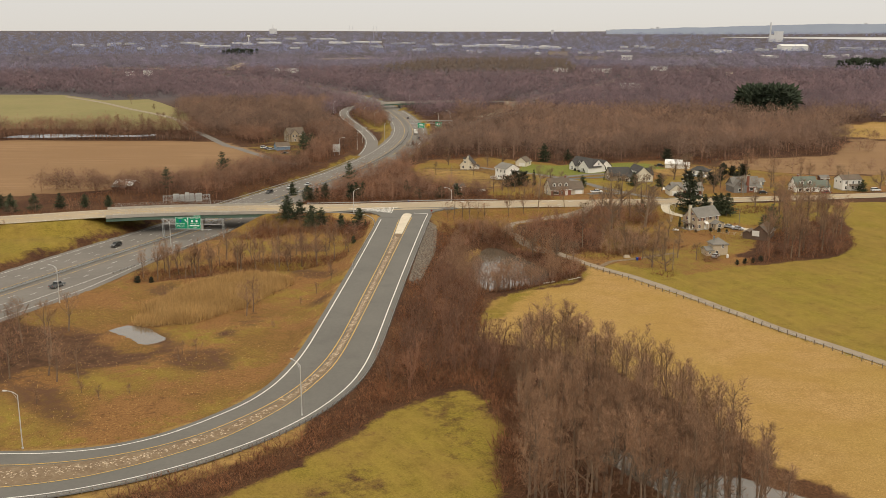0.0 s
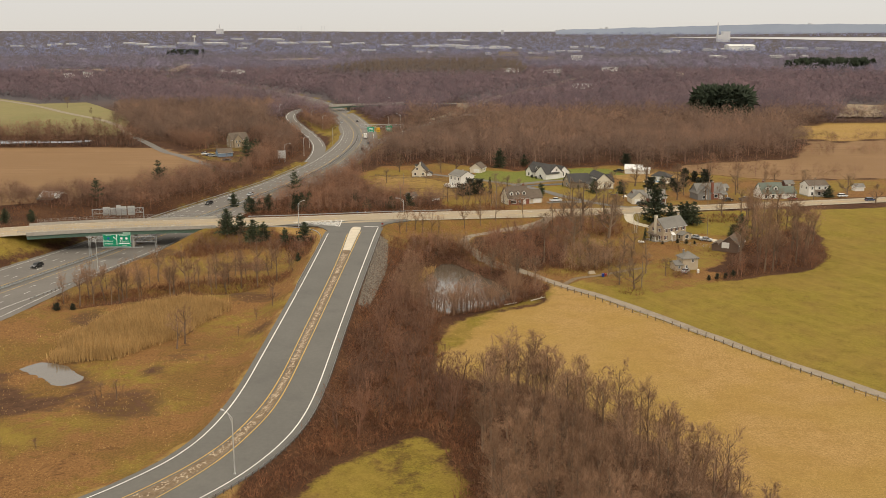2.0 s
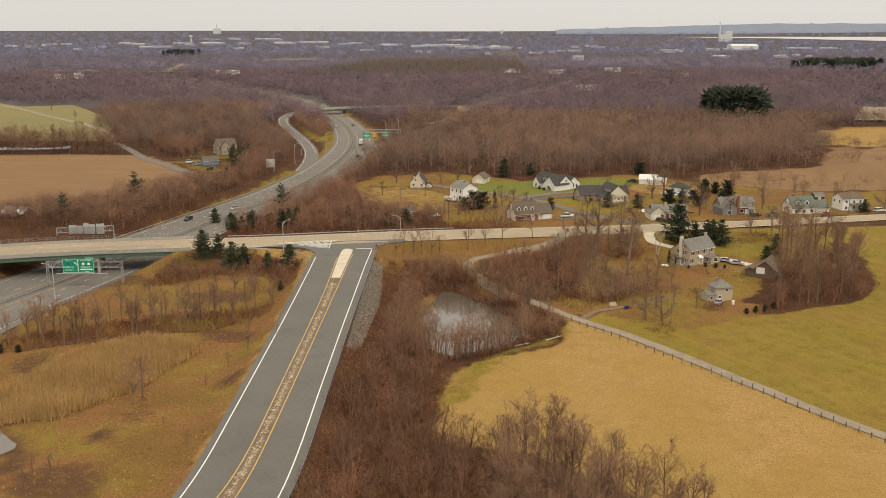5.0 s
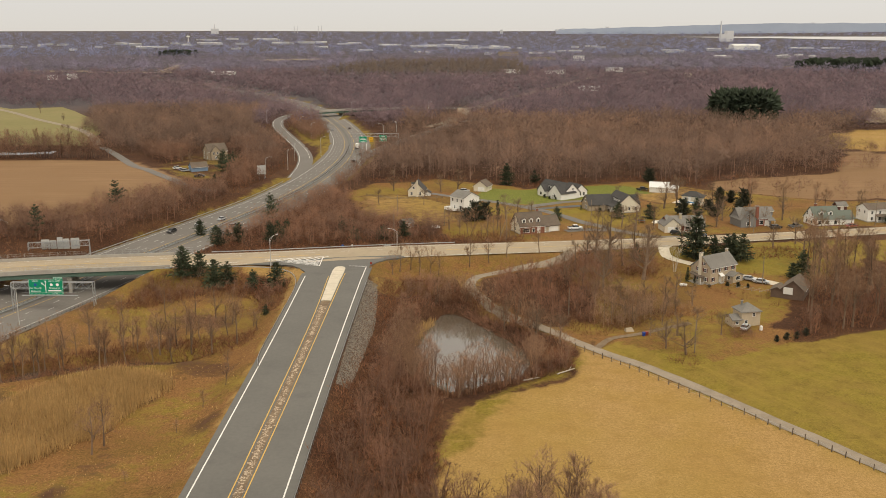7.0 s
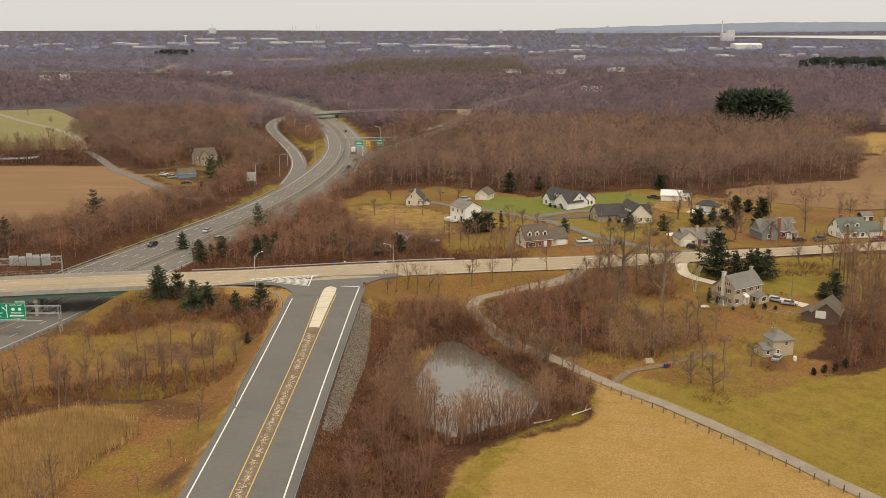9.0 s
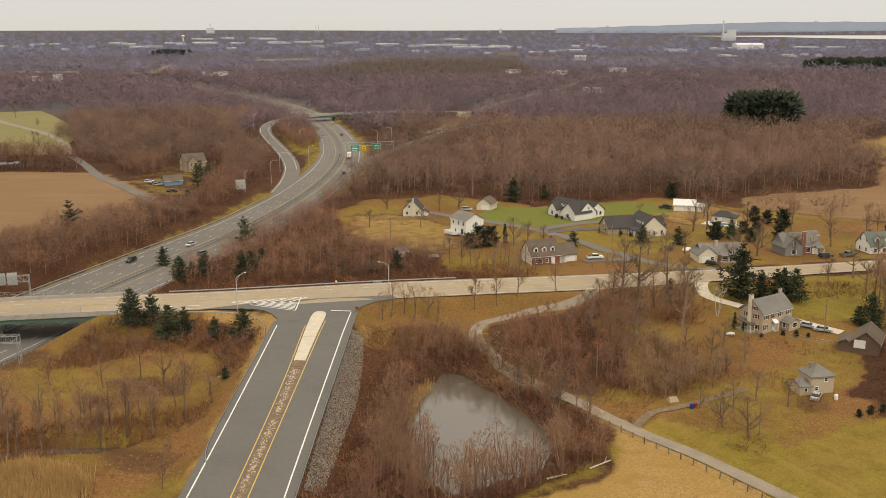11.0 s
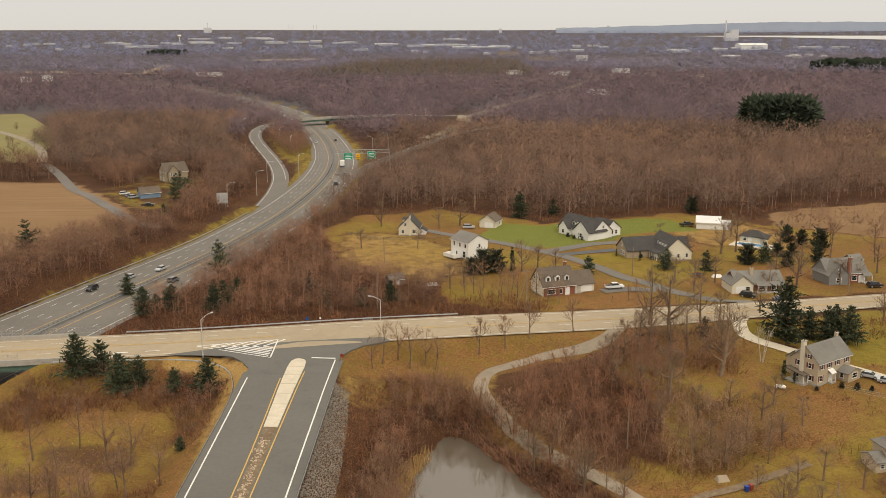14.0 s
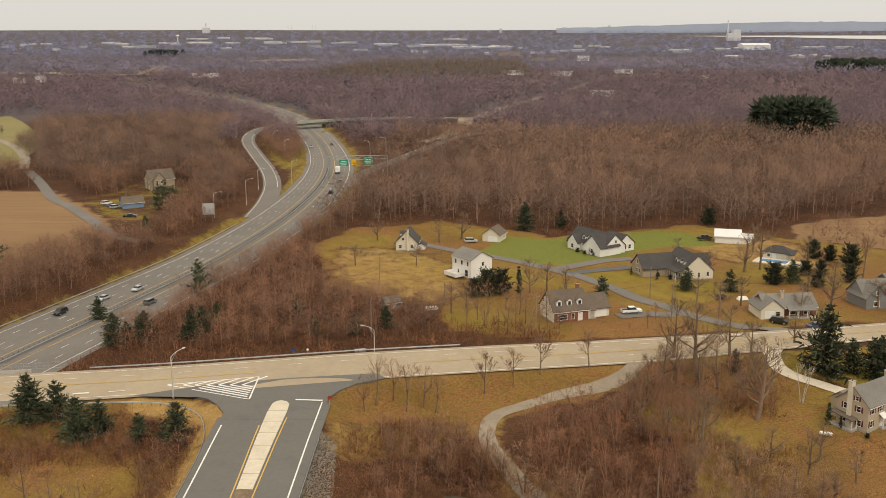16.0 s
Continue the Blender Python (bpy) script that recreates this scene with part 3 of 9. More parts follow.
LAWN_PALE = [[(-48, 548), (-47, 502), (-30, 484), (-12, 474), (-3, 488), (-8, 520), (-20, 540), (-34, 548)], [(74, 548), (80, 528), (112, 516), (122, 540), (110, 564), (92, 570)]]
straw = np.maximum.reduce([cover(F_STRAW, 2.0, 1.2), 0.62 * cover(LAWN_PALE[0], 5.0, 3.0), 0.62 * cover(LAWN_PALE[1], 5.0, 3.0), cover(CORNER_STRIP, 2.0, 0.5), cover(F_TAN_E2), 0.5 * cover(BANK_DRY, 4.0, 3.0), 0.42 * verge(HW_MID, 20.0), 0.6 * verge(with_z(DRIVE, lambda q: q[:, 0] * 0), 4.8)])
green = np.maximum.reduce([cover(F_GREEN, 2.0, 1.2), cover(F_PATCH, 2.5, 1.5) * (0.78 + 0.3 * wobble(gx, gy, 9, 7.0)), 0.75 * cover(G_RIM, 5.0, 2.0), 0.62 * verge(HW_MID, 21.0), 0.85 * cover(LAWN_EAST, 4.0),  cover(YARD_WEST, 6.0, 4.0) * (0.4 + 0.35 * wobble(gx, gy, 9, 7.0)), 0.8 * cover(VERGE_W, 5), cover(G_GREEN_N), 0.95 * cover(G_YELLOW_N), cover(LAWN_FARM) * (0.40 + 0.34 * wobble(gx, gy, 15, 7.0)), 0.33 * cover(VERGE_S), cover(MARSH) * (0.30 + 0.38 * wobble(gx, gy, 13, 8.0)), cover(LAWN_N) * (0.40 + 0.34 * wobble(gx, gy, 21, 4.0)), cover(RAMP_CORNER_GRASS, 6.0, 4.0) * (0.40 + 0.34 * wobble(gx, gy, 8, 8.0))])
bare = np.maximum.reduce([cover(F_BROWN_W, 4), cover(F_TAN_E, 3)])
LAWN_LOW = [(22, 346), (32, 332), (46, 321), (60, 318), (82, 333), (86, 346), (64, 352), (46, 347), (36, 350), (28, 356)]
LOOP_ISLE = [(-98, 735), (-112, 772), (-130, 835), (-142, 880), (-145, 915), (-135, 945), (-122, 955), (-112, 930), (-112, 890), (-100, 830), (-97, 780)]
green = np.maximum.reduce([green, cover(LAWN_LOW) * (0.42 + 0.3 * wobble(gx, gy, 11, 7.0)), 0.8 * cover(LOOP_ISLE, 6.0)])
yard = np.maximum.reduce([cover(LAWN_N), cover(LAWN_LOW), cover(LAWN_FARM), cover(LAWN_EAST), cover(MARSH), cover(VERGE_S), cover(F_PINE)])
pale = np.maximum.reduce([cover(q, 5.0, 3.0) for q in LAWN_PALE])
yard, green = yard * (1 - 0.9 * pale), green * (1 - 0.75 * pale)
wet = np.maximum.reduce([np.clip((e_ + 0.5), 0, 1) for e_ in [cover(p, 7.0, 3.0) - 0.5 for p in (POND, PUDDLE, CREEK, DITCH)]] + [0.8 * cover(REEDS, 4.0), 0.9 * cover([(-140, 245), (-118, 246), (-100, 232), (-92, 226), (-104, 220), (-128, 222), (-145, 232)], 8.0, 6.0)])
wet = np.maximum(wet, cover(MARSH) * np.clip(wobble(gx, gy, 15, 1.5) * 1.6 - 0.35, 0, 0.62))
wet = np.maximum(wet, 0.85 * cover([(-140, 262), (-116, 248), (-96, 233), (-84, 240), (-76, 252), (-84, 236), (-98, 222), (-114, 216), (-124, 204), (-146, 210)], 7.0, 5.0))
straw = np.maximum(straw, np.clip(0.62 * verge(RAMP_MID, 16), 0, 1) * (gx < -40))
# Cover by distance alone, for the far floor with haze in its colour.
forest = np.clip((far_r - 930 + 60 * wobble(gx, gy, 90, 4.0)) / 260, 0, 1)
lush = np.maximum(cover(G_GREEN_N, 3.0), 0.3 * cover(LAWN_EAST, 5.0, 3.0))
fields = {"forest": forest, "yard": yard, "straw": straw, "green": green, "bare": bare, "wet": wet}
gm = tri_mesh("ground", np.column_stack([gx, gy, gh]), quads, None, True)
gm.materials.clear()
for i, pair in enumerate((("straw", "green"), ("bare", "wet"), ("yard", "forest"))):
    at = gm.color_attributes.new("cover_%d" % i, "FLOAT_COLOR", "POINT")
    data = np.zeros((len(gx), 4), np.float32)
    data[:, 2] = lush if i == 2 else 0
    data[:, 0], data[:, 1], data[:, 3] = fields[pair[0]], fields[pair[1]], 1
    at.data.foreach_set("color", data.ravel())


def ground_material():
    m, n, l, bsdf = nodes_of("ground")
    p = n.new("ShaderNodeNewGeometry").outputs["Position"]
    masks = []
    for i in (0, 1, 2):
        a = n.new("ShaderNodeAttribute")
        a.attribute_name = "cover_%d" % i
        s = n.new("ShaderNodeSeparateColor")
        l.new(a.outputs["Color"], s.inputs[0])
        masks += [s.outputs[0], s.outputs[1]]
        lawn_mask = s.outputs[2]
    tuft, clump, patch, broad = noise_node(n, l, p, 2.0, 8.0, 0.75), noise_node(n, l, p, 0.33, 6.0, 0.7), noise_node(n, l, p, 0.055, 5.0, 0.6), noise_node(n, l, p, 0.012, 3.0)
    stretch = n.new("ShaderNodeMapping")
    stretch.inputs["Rotation"].default_value, stretch.inputs["Scale"].default_value = (0, 0, radians(8)), (0.02, 0.45, 1)
    l.new(p, stretch.inputs["Vector"])
    rows = noise_node(n, l, stretch.outputs[0], 1.0, 5.0, 0.6)

    def ragged(mask, amount=0.5):
        a, b, c = n.new("ShaderNodeMath"), n.new("ShaderNodeMath"), n.new("ShaderNodeMath")
        a.operation, b.operation, c.operation = "SUBTRACT", "MULTIPLY_ADD", "ADD"
        l.new(clump, a.inputs[0])
        a.inputs[1].default_value = 0.5
        l.new(a.outputs[0], b.inputs[0])
        b.inputs[1].default_value = amount * 2.5
        l.new(mask, b.inputs[2])
        return ramp_node(n, l, b.outputs[0], 0.28, 0.72)

    fine = noise_node(n, l, p, 5.0, 6.0, 0.75)
    mix_f = n.new("ShaderNodeMath")
    mix_f.operation = "MULTIPLY_ADD"
    l.new(fine, mix_f.inputs[0])
    mix_f.inputs[1].default_value = 0.8
    l.new(tuft, mix_f.inputs[2])
    speck = ramp_node(n, l, mix_f.outputs[0], 0.73, 1.07)
    litter = mix_node(n, l, speck, (0.024, 0.011, 0.007), (0.098, 0.046, 0.024))
    litter = mix_node(n, l, ramp_node(n, l, patch, 0.4, 0.62), litter, mix_node(n, l, speck, (0.04, 0.019, 0.010), (0.14, 0.07, 0.034)))
    tan = mix_node(n, l, speck, (0.228, 0.141, 0.048), (0.425, 0.265, 0.100))
    tan = mix_node(n, l, ramp_node(n, l, patch, 0.42, 0.6), tan, mix_node(n, l, speck, (0.240, 0.150, 0.042), (0.370, 0.228, 0.074)))
    tan = mix_node(n, l, ramp_node(n, l, clump, 0.54, 0.84), tan, (0.250, 0.158, 0.047))
    tan = mix_node(n, l, ramp_node(n, l, broad, 0.44, 0.66), tan, mix_node(n, l, speck, (0.230, 0.156, 0.038), (0.345, 0.228, 0.063)))
    grass = mix_node(n, l, speck, (0.118, 0.093, 0.013), (0.268, 0.196, 0.035))
    grass = mix_node(n, l, ramp_node(n, l, patch, 0.42, 0.62), grass, mix_node(n, l, speck, (0.155, 0.106, 0.022), (0.255, 0.171, 0.040)))
    grass = mix_node(n, l, ramp_node(n, l, clump, 0.56, 0.8), grass, mix_node(n, l, speck, (0.125, 0.077, 0.021), (0.225, 0.140, 0.041)))
    drill, thin = n.new("ShaderNodeMapping"), n.new("ShaderNodeMapping")
    drill.inputs["Rotation"].default_value, thin.inputs["Scale"].default_value = (0, 0, radians(58)), (0.03, 0.35, 1)
    l.new(p, drill.inputs["Vector"])
    l.new(drill.outputs[0], thin.inputs["Vector"])
    streak = noise_node(n, l, thin.outputs[0], 1.0, 6.0, 0.65)
    mottle = noise_node(n, l, p, 0.2, 9.0, 0.78)
    grass = mix_node(n, l, ramp_node(n, l, streak, 0.45, 0.95), grass, (0.280, 0.192, 0.041))
    grass = mix_node(n, l, ramp_node(n, l, mottle, 0.48, 0.85), grass, (0.105, 0.069, 0.014))
    tan = mix_node(n, l, ramp_node(n, l, mottle, 0.48, 0.9), tan, (0.215, 0.123, 0.034))
    soil = mix_node(n, l, ramp_node(n, l, rows, 0.3, 0.7), (0.185, 0.108, 0.054), (0.275, 0.171, 0.090))
    soil = mix_node(n, l, ramp_node(n, l, broad, 0.4, 0.62), soil, (0.215, 0.129, 0.065))
    yard = mix_node(n, l, speck, (0.105, 0.052, 0.018), (0.285, 0.148, 0.054))
    yard = mix_node(n, l, ramp_node(n, l, patch, 0.46, 0.58), yard, mix_node(n, l, speck, (0.095, 0.055, 0.015), (0.225, 0.127, 0.039)))
    yard = mix_node(n, l, ramp_node(n, l, clump, 0.55, 0.68), yard, mix_node(n, l, speck, (0.060, 0.027, 0.012), (0.160, 0.076, 0.030)))
    mud = mix_node(n, l, ramp_node(n, l, clump, 0.35, 0.65), (0.05, 0.027, 0.016), (0.115, 0.06, 0.032))
    # Far floor: distance haze is put into this grey-purple colour.
    floor_haze = mix_node(n, l, ramp_node(n, l, broad, 0.35, 0.65), (0.105, 0.088, 0.09), (0.085, 0.073, 0.077))
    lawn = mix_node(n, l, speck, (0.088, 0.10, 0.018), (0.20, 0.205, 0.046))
    col = mix_node(n, l, masks[5], litter, floor_haze)
    for mask, layer, amount in ((masks[0], tan, 0.45), (masks[4], yard, 0.5), (masks[2], soil, 0.25), (masks[1], grass, 0.6), (lawn_mask, lawn, 0.4), (masks[3], mud, 0.6)):
        col = mix_node(n, l, ragged(mask, amount), col, layer)
    l.new(col, bsdf.inputs["Base Color"])
    bsdf.inputs["Roughness"].default_value, bsdf.inputs["Specular IOR Level"].default_value = 0.95, 0.1
    bp = n.new("ShaderNodeBump")
    bp.inputs["Strength"].default_value, bp.inputs["Distance"].default_value = 0.4, 0.15
    l.new(mix_f.outputs[0], bp.inputs["Height"])
    l.new(bp.outputs[0], bsdf.inputs["Normal"])
    return m


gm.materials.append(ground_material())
tagged(new("ground", gm), "rolling late-winter ground of dry grass, pasture and leaf litter, curved up to the horizon", "ground", kind="structure")


# ---------- water ----------
def water_sheet(name, poly, level, label, grow=3.0):
    c = np.mean(np.array(poly), 0)
    q = [(c[0] + (x - c[0]) * (1 + grow / max(3.0, math.hypot(x - c[0], y - c[1]))), c[1] + (y - c[1]) * (1 + grow / max(3.0, math.hypot(x - c[0], y - c[1])))) for x, y in poly]
    bag = Bag()
    n = len(q)
    bag.add([(c[0], c[1], level)] + [(x, y, level) for x, y in q], [(0, 1 + i, 1 + (i + 1) % n) for i in range(n)])
    ob = part(name, bag, M["water"])
    tagged(ob, label, "water", kind="structure")


water_sheet("water_pond", POND, -2.0, "still grey-brown pond mirroring bare trees", 2.0)
water_sheet("water_puddle", PUDDLE, -0.85, "shallow grey puddle in the marshy grass", 1.0)
water_sheet("water_creek", CREEK, -1.1, "flooded grey creek among the tree trunks", 1.0)
water_sheet("water_ditch", DITCH, -1.0, "narrow dark ditch water below the scrub", 0.6)
water_sheet("water_west", WEST_WATER, 3.9, "pale water behind the hedgerow of trees", 2.0)


# ---------- roads ----------
def ribbon(a, b, lift=0.0, cross=1):
    """Quads between two lines of equal length."""
    bag = Bag()
    n = len(a)
    rows = []
    for k in range(cross + 1):
        q = a + (b - a) * (k / cross)
        rows.append([(x, y, z + lift) for x, y, z in q])
    pts = [p for r in rows for p in r]
    return bag.add(pts, [(k * n + i, k * n + i + 1, (k + 1) * n + i + 1, (k + 1) * n + i) for k in range(cross) for i in range(n - 1)])


def road_piece(name, a, b, mat, label, lift=0.0, category="road"):
    ob = part(name, ribbon(a, b, lift, 2), mat)
    return tagged(ob, label, category, kind="structure")


road_piece("road_ramp_west", offset(RAMP_LW, 1.5), offset(RAMP_LY, -0.5), M["asphalt"], "grey asphalt lane of the curving exit ramp")
road_piece("road_ramp_east", offset(RAMP_RY, 0.5), offset(RAMP_RW, -1.9), M["asphalt"], "grey asphalt lane of the curving entry ramp", 0.003)
road_piece("road_cross", offset(CROSS, CROSS_HALF), offset(CROSS, -CROSS_HALF), M["road_tan"], "sun-bleached tan two-way road over the highway")
road_piece("road_highway_west", offset(HW, HW_LEFT + 0.8), offset(HW, 0.9), M["asphalt_old"], "worn grey highway carriageway with four lanes")
road_piece("road_highway_east", offset(HW, -0.9), offset(HW, -HW_RIGHT - 0.8), M["asphalt_old"], "worn grey highway carriageway with three lanes")
med = part("trim_median", ribbon(offset(HW, 0.9), offset(HW, -0.9), 0.06), M["asphalt"])
tagged(med, "dark paved strip under the median barrier", "median", kind="structure")
road_piece("road_loop", offset(LOOP, 4.6), offset(LOOP, -4.6), M["asphalt_old"], "grey loop ramp climbing to the far overpass", 0.05)
road_piece("road_exit", offset(EXIT, 4.0), offset(EXIT, -4.0), M["asphalt_old"], "grey slip road leaving the highway", 0.05)


def draped(line, half, lift=0.13):
    q = spline(line[:, :2], 1.5)
    a, b = offset(q, half), offset(q, -half)
    za, zm, zb = [ground_z(c[:, 0], c[:, 1]) for c in (a, q, b)]
    bulge = np.maximum(0, zm - (za + zb) / 2)
    return np.column_stack([a, za + bulge + lift]), np.column_stack([b, zb + bulge + lift])


for name, line, half, mat, label in (
        ("road_drive", DRIVE, 1.7, "gravel", "worn grey-tan gravel lane beside the fence"),
        ("road_lane_west", LANE_WEST, 2.6, "asphalt_old", "narrow grey country lane along the field"),
        ("road_farm_drive", FARM_DRIVE, 2.0, "concrete", "pale concrete drive to the farmhouse"),
        ("road_track", TRACK, 1.0, "dirt", "pale dirt track across the yard"),
        ("road_house_drive", HOUSE_DRIVE, 2.4, "asphalt_old", "grey asphalt drive between the house lots"),
        ("road_drive_white_house", DRIVE_D, 2.6, "asphalt_old", "grey asphalt drive to a white house"),
        ("road_drive_dark_roof", DRIVE_C, 2.2, "asphalt_new", "dark asphalt drive to a house"),
        ("road_drive_dormer", DRIVE_B, 2.4, "asphalt_old", "grey drive beside the dormer house"),
        ("road_far", FAR_ROAD, 6.0, "gravel", "pale distant road through the woods")):
    a, b = draped(line, half)
    road_piece(name, a, b, M[mat], label)

# the junction throat between ramp and cross road
throat = [(-74, 396.3), (-66, 397.2), (-61, 396.9), (-57.5, 395.3), (-54.9, 392.6), (-52.6, 388.3), (-52.3, 385), (-43.9, 385), (-40, 385), (-32.4, 385), (-32.9, 392), (-32.8, 396.5), (-31.1, 400.5), (-28, 404.5), (-22, 408), (-24, 411), (-44, 407.5), (-60, 403)]
apron_z = lambda x, y: 6.625 + (float(np.interp(x, [-74, -60, -40, -22], [6.86, 6.81, 6.74, 6.71])) - 6.625) * min(1.0, max(0.0, (y - 393) / 6 if -55 < x < -30 else 1.0))
bag = Bag()
bag.add([(x, y, apron_z(x, y)) for x, y in throat] + [(x, y, apron_z(x, y) - 1.2) for x, y in throat], [(i, (i + 1) % len(throat), len(throat) + (i + 1) % len(throat), len(throat) + i) for i in range(len(throat))])
bag.add([(-44, 396, 6.68)] + [(x, y, apron_z(x, y)) for x, y in throat], [(0, 1 + i, 1 + (i + 1) % len(throat)) for i in range(len(throat))])
tagged(part("road_junction", bag, M["asphalt"]), "dark asphalt throat where ramp meets road", "road", kind="structure")


# ---------- painted lines ----------
def stripe(bag, line, width=0.18, lift=0.06, dash=0.0, gap=0.0, start=0.0):
    q = resample(line, max(2, int(len(line) * 2)))
    s = np.concatenate([[0], np.cumsum(np.linalg.norm(np.diff(q[:, :2], axis=0), axis=1))])
    spans = [(0.0, s[-1])] if not dash else [(k, min(k + dash, s[-1])) for k in np.arange(start, s[-1], dash + gap)]
    nn = normals(q)
    for a, b in spans:
        k = np.arange(a, b, 2.0).tolist() + [b]
        p = np.stack([np.interp(k, s, q[:, j]) for j in range(3)], 1)
        w = np.stack([np.interp(k, s, nn[:, j]) for j in range(2)], 1)
        l_ = [(x + w[i, 0] * width / 2, y + w[i, 1] * width / 2, z + lift) for i, (x, y, z) in enumerate(p)]
        r_ = [(x - w[i, 0] * width / 2, y - w[i, 1] * width / 2, z + lift) for i, (x, y, z) in enumerate(p)]
        m_ = len(p)
        bag.add(l_ + r_, [(i, i + 1, m_ + i + 1, m_ + i) for i in range(m_ - 1)])


white, yellow = Bag(), Bag()
stripe(white, RAMP_LW[:-2], 0.28)
stripe(white, RAMP_RW, 0.28)
stripe(yellow, RAMP_LY[:-3], 0.22)
stripe(yellow, RAMP_RY[:-1], 0.22)


def between(line, lo, hi, axis=0):
    return line[(line[:, axis] >= lo) & (line[:, axis] <= hi)]


cross_off = lambda d: offset(CROSS, d)
stripe(white, between(cross_off(CROSS_HALF - 1.6), -330, 400), 0.18)
stripe(white, between(cross_off(-CROSS_HALF + 1.3), -330, -72), 0.18)
stripe(white, between(cross_off(-CROSS_HALF + 0.8), -24, 400), 0.2)
for d in (-0.9, -0.6):
    stripe(yellow, between(cross_off(d + 1.2), -330, -50), 0.13)
    stripe(yellow, between(cross_off(d + 0.6), -16, 400), 0.13)
stripe(white, between(cross_off(4.2), -330, 60), 0.14, 0.03, 3, 9)
stripe(white, between(cross_off(-3.2), -330, -86), 0.14, 0.03, 3, 9)
stripe(white, between(cross_off(-3.0), -6, 60), 0.14, 0.03, 3, 9)
near_hw = between(HW, 90, 1200, 1)
nl, nr = np.interp(near_hw[:, 1], HW[:, 1], HW_LEFT), np.interp(near_hw[:, 1], HW[:, 1], HW_RIGHT)
stripe(white, offset(near_hw, nl - 1.9), 0.2)
stripe(white, offset(near_hw, -nr + 2.0), 0.2)
stripe(yellow, offset(near_hw, 3.0), 0.2)
stripe(yellow, offset(near_hw, -3.4), 0.2)
for k in (1, 2, 3):
    stripe(white, offset(near_hw, 3.0 + (nl - 4.9) * k / 4), 0.16, 0.03, 3.0, 9.2, 4.0 * k % 3)
for k in (1, 2):
    stripe(white, offset(near_hw, -3.4 - (np.minimum(nr, 16.5) - 5.4) * k / 3), 0.16, 0.03, 3.0, 9.2, 5.0 * k)
gore = between(HW, 90, 330, 1)
stripe(white, offset(gore, -16.2), 0.2)
stripe(white, offset(LOOP, 3.6), 0.2, 0.08)
stripe(white, offset(between(LOOP, 690, 1100, 1), -2.6), 0.2, 0.08)
stripe(white, offset(EXIT, 3.0), 0.2, 0.08)
# chevrons where the turning lane opens
for k in range(6):
    ax = -64.6 + 2.5 * k
    ay = 403.1 + 0.03 * k
    ux = ax + 2.6 + 0.35 * k
    uy = 403.6 + (ux + 68) * 0.262 - 0.25
    lx = -49.6
    for (x0, y0), (x1, y1) in (((ax, ay), (ux, uy)), ((ax, ay), (lx, ay - (lx - ax) * 0.44))):
        stripe(white, np.array([(x0, y0, 6.81), (x1, y1, 6.80)]), 0.5, 0.0)
for (x0, y0), (x1, y1) in (((-68, 403.2), (-49.5, 408.3)), ((-68, 403.0), (-48.9, 395.0)), ((-49.5, 408.3), (-48.9, 395.0))):
    stripe(white, np.array([(x0, y0, 6.81), (x1, y1, 6.81)]), 0.32, 0.0)
stripe(white, np.array([(-39.4, 395.0, 6.79), (-33.8, 394.6, 6.79)]), 0.6, 0.0)
for x0, y0 in ((-86, 397.2), (-79, 398.6)):
    stripe(white, np.array([(x0, y0, 6.98 - (x0 + 86) * 0.006), (x0 + 3.2, y0 + 0.7, 6.97 - (x0 + 86) * 0.006)]), 0.7 if x0 < -80 else 0.3, 0.02)
tagged(part("trim_lines_white", white, M["line_white"]), "worn white painted road lines", "road lines", kind="structure")
tagged(part("trim_lines_yellow", yellow, M["line_yellow"]), "worn yellow painted road lines", "road lines", kind="structure")

# ramp median: soil and stone strip, then the concrete island
dirt_a, dirt_b = offset(RAMP_LY, -0.5)[:-15], offset(RAMP_RY, 0.5)[:-15]
bag = ribbon(dirt_a, dirt_b, 0.02, 4)
n_d = len(dirt_a)
bag.v = [(x, y, z + (0.12 + 0.08 * float(wobble(np.array(x), np.array(y), 1.3)) if n_d <= i < 4 * n_d else -0.02)) for i, (x, y, z) in enumerate(bag.v)]
tagged(part("trim_ramp_median", bag, M["dirt"]), "strip of bare soil and pale rubble between ramp lanes", "median", kind="structure")
island = thing("traffic_island", "pale concrete traffic island of cast slabs on the ramp", "traffic island")
la, lb = RAMP_LY[-18:], RAMP_RY[-18:]
edges_y = np.linspace(356.5, 394.5, 8)
for k in range(7):
    y0, y1 = edges_y[k] + 0.09, edges_y[k + 1] - 0.09
    xl = lambda y: np.interp(y, la[:, 1], la[:, 0]) + 0.48
    xr = lambda y: np.interp(y, lb[:, 1], lb[:, 0]) - 0.48
    if k == 6:
        out = [(xl(y0), y0), (xr(y0), y0), (xr(y1) - 0.2, y1 - 1.8), (xr(y1) - 0.9, y1 - 0.4), (-42.3, y1 + 0.3), (xl(y1) + 0.8, y1 - 0.3), (xl(y1) + 0.2, y1 - 1.6)]
    else:
        out = [(xl(y0), y0), (xr(y0), y0), (xr(y1), y1), (xl(y1), y1)]
    zz = [float(ramp_z(y)) for _, y in out]
    n_ = len(out)
    bag = Bag().add([(x, y, z - 0.1) for (x, y), z in zip(out, zz)] + [(x, y, z + 0.17) for (x, y), z in zip(out, zz)], [tuple(range(n_, 2 * n_))] + [(i, (i + 1) % n_, n_ + (i + 1) % n_, n_ + i) for i in range(n_)])
    part("slab", bag, M["concrete"], island)
# ---------- the overpass ----------
SPAN = between(CROSS, -166, -96)
SPAN_HALF = 9.2


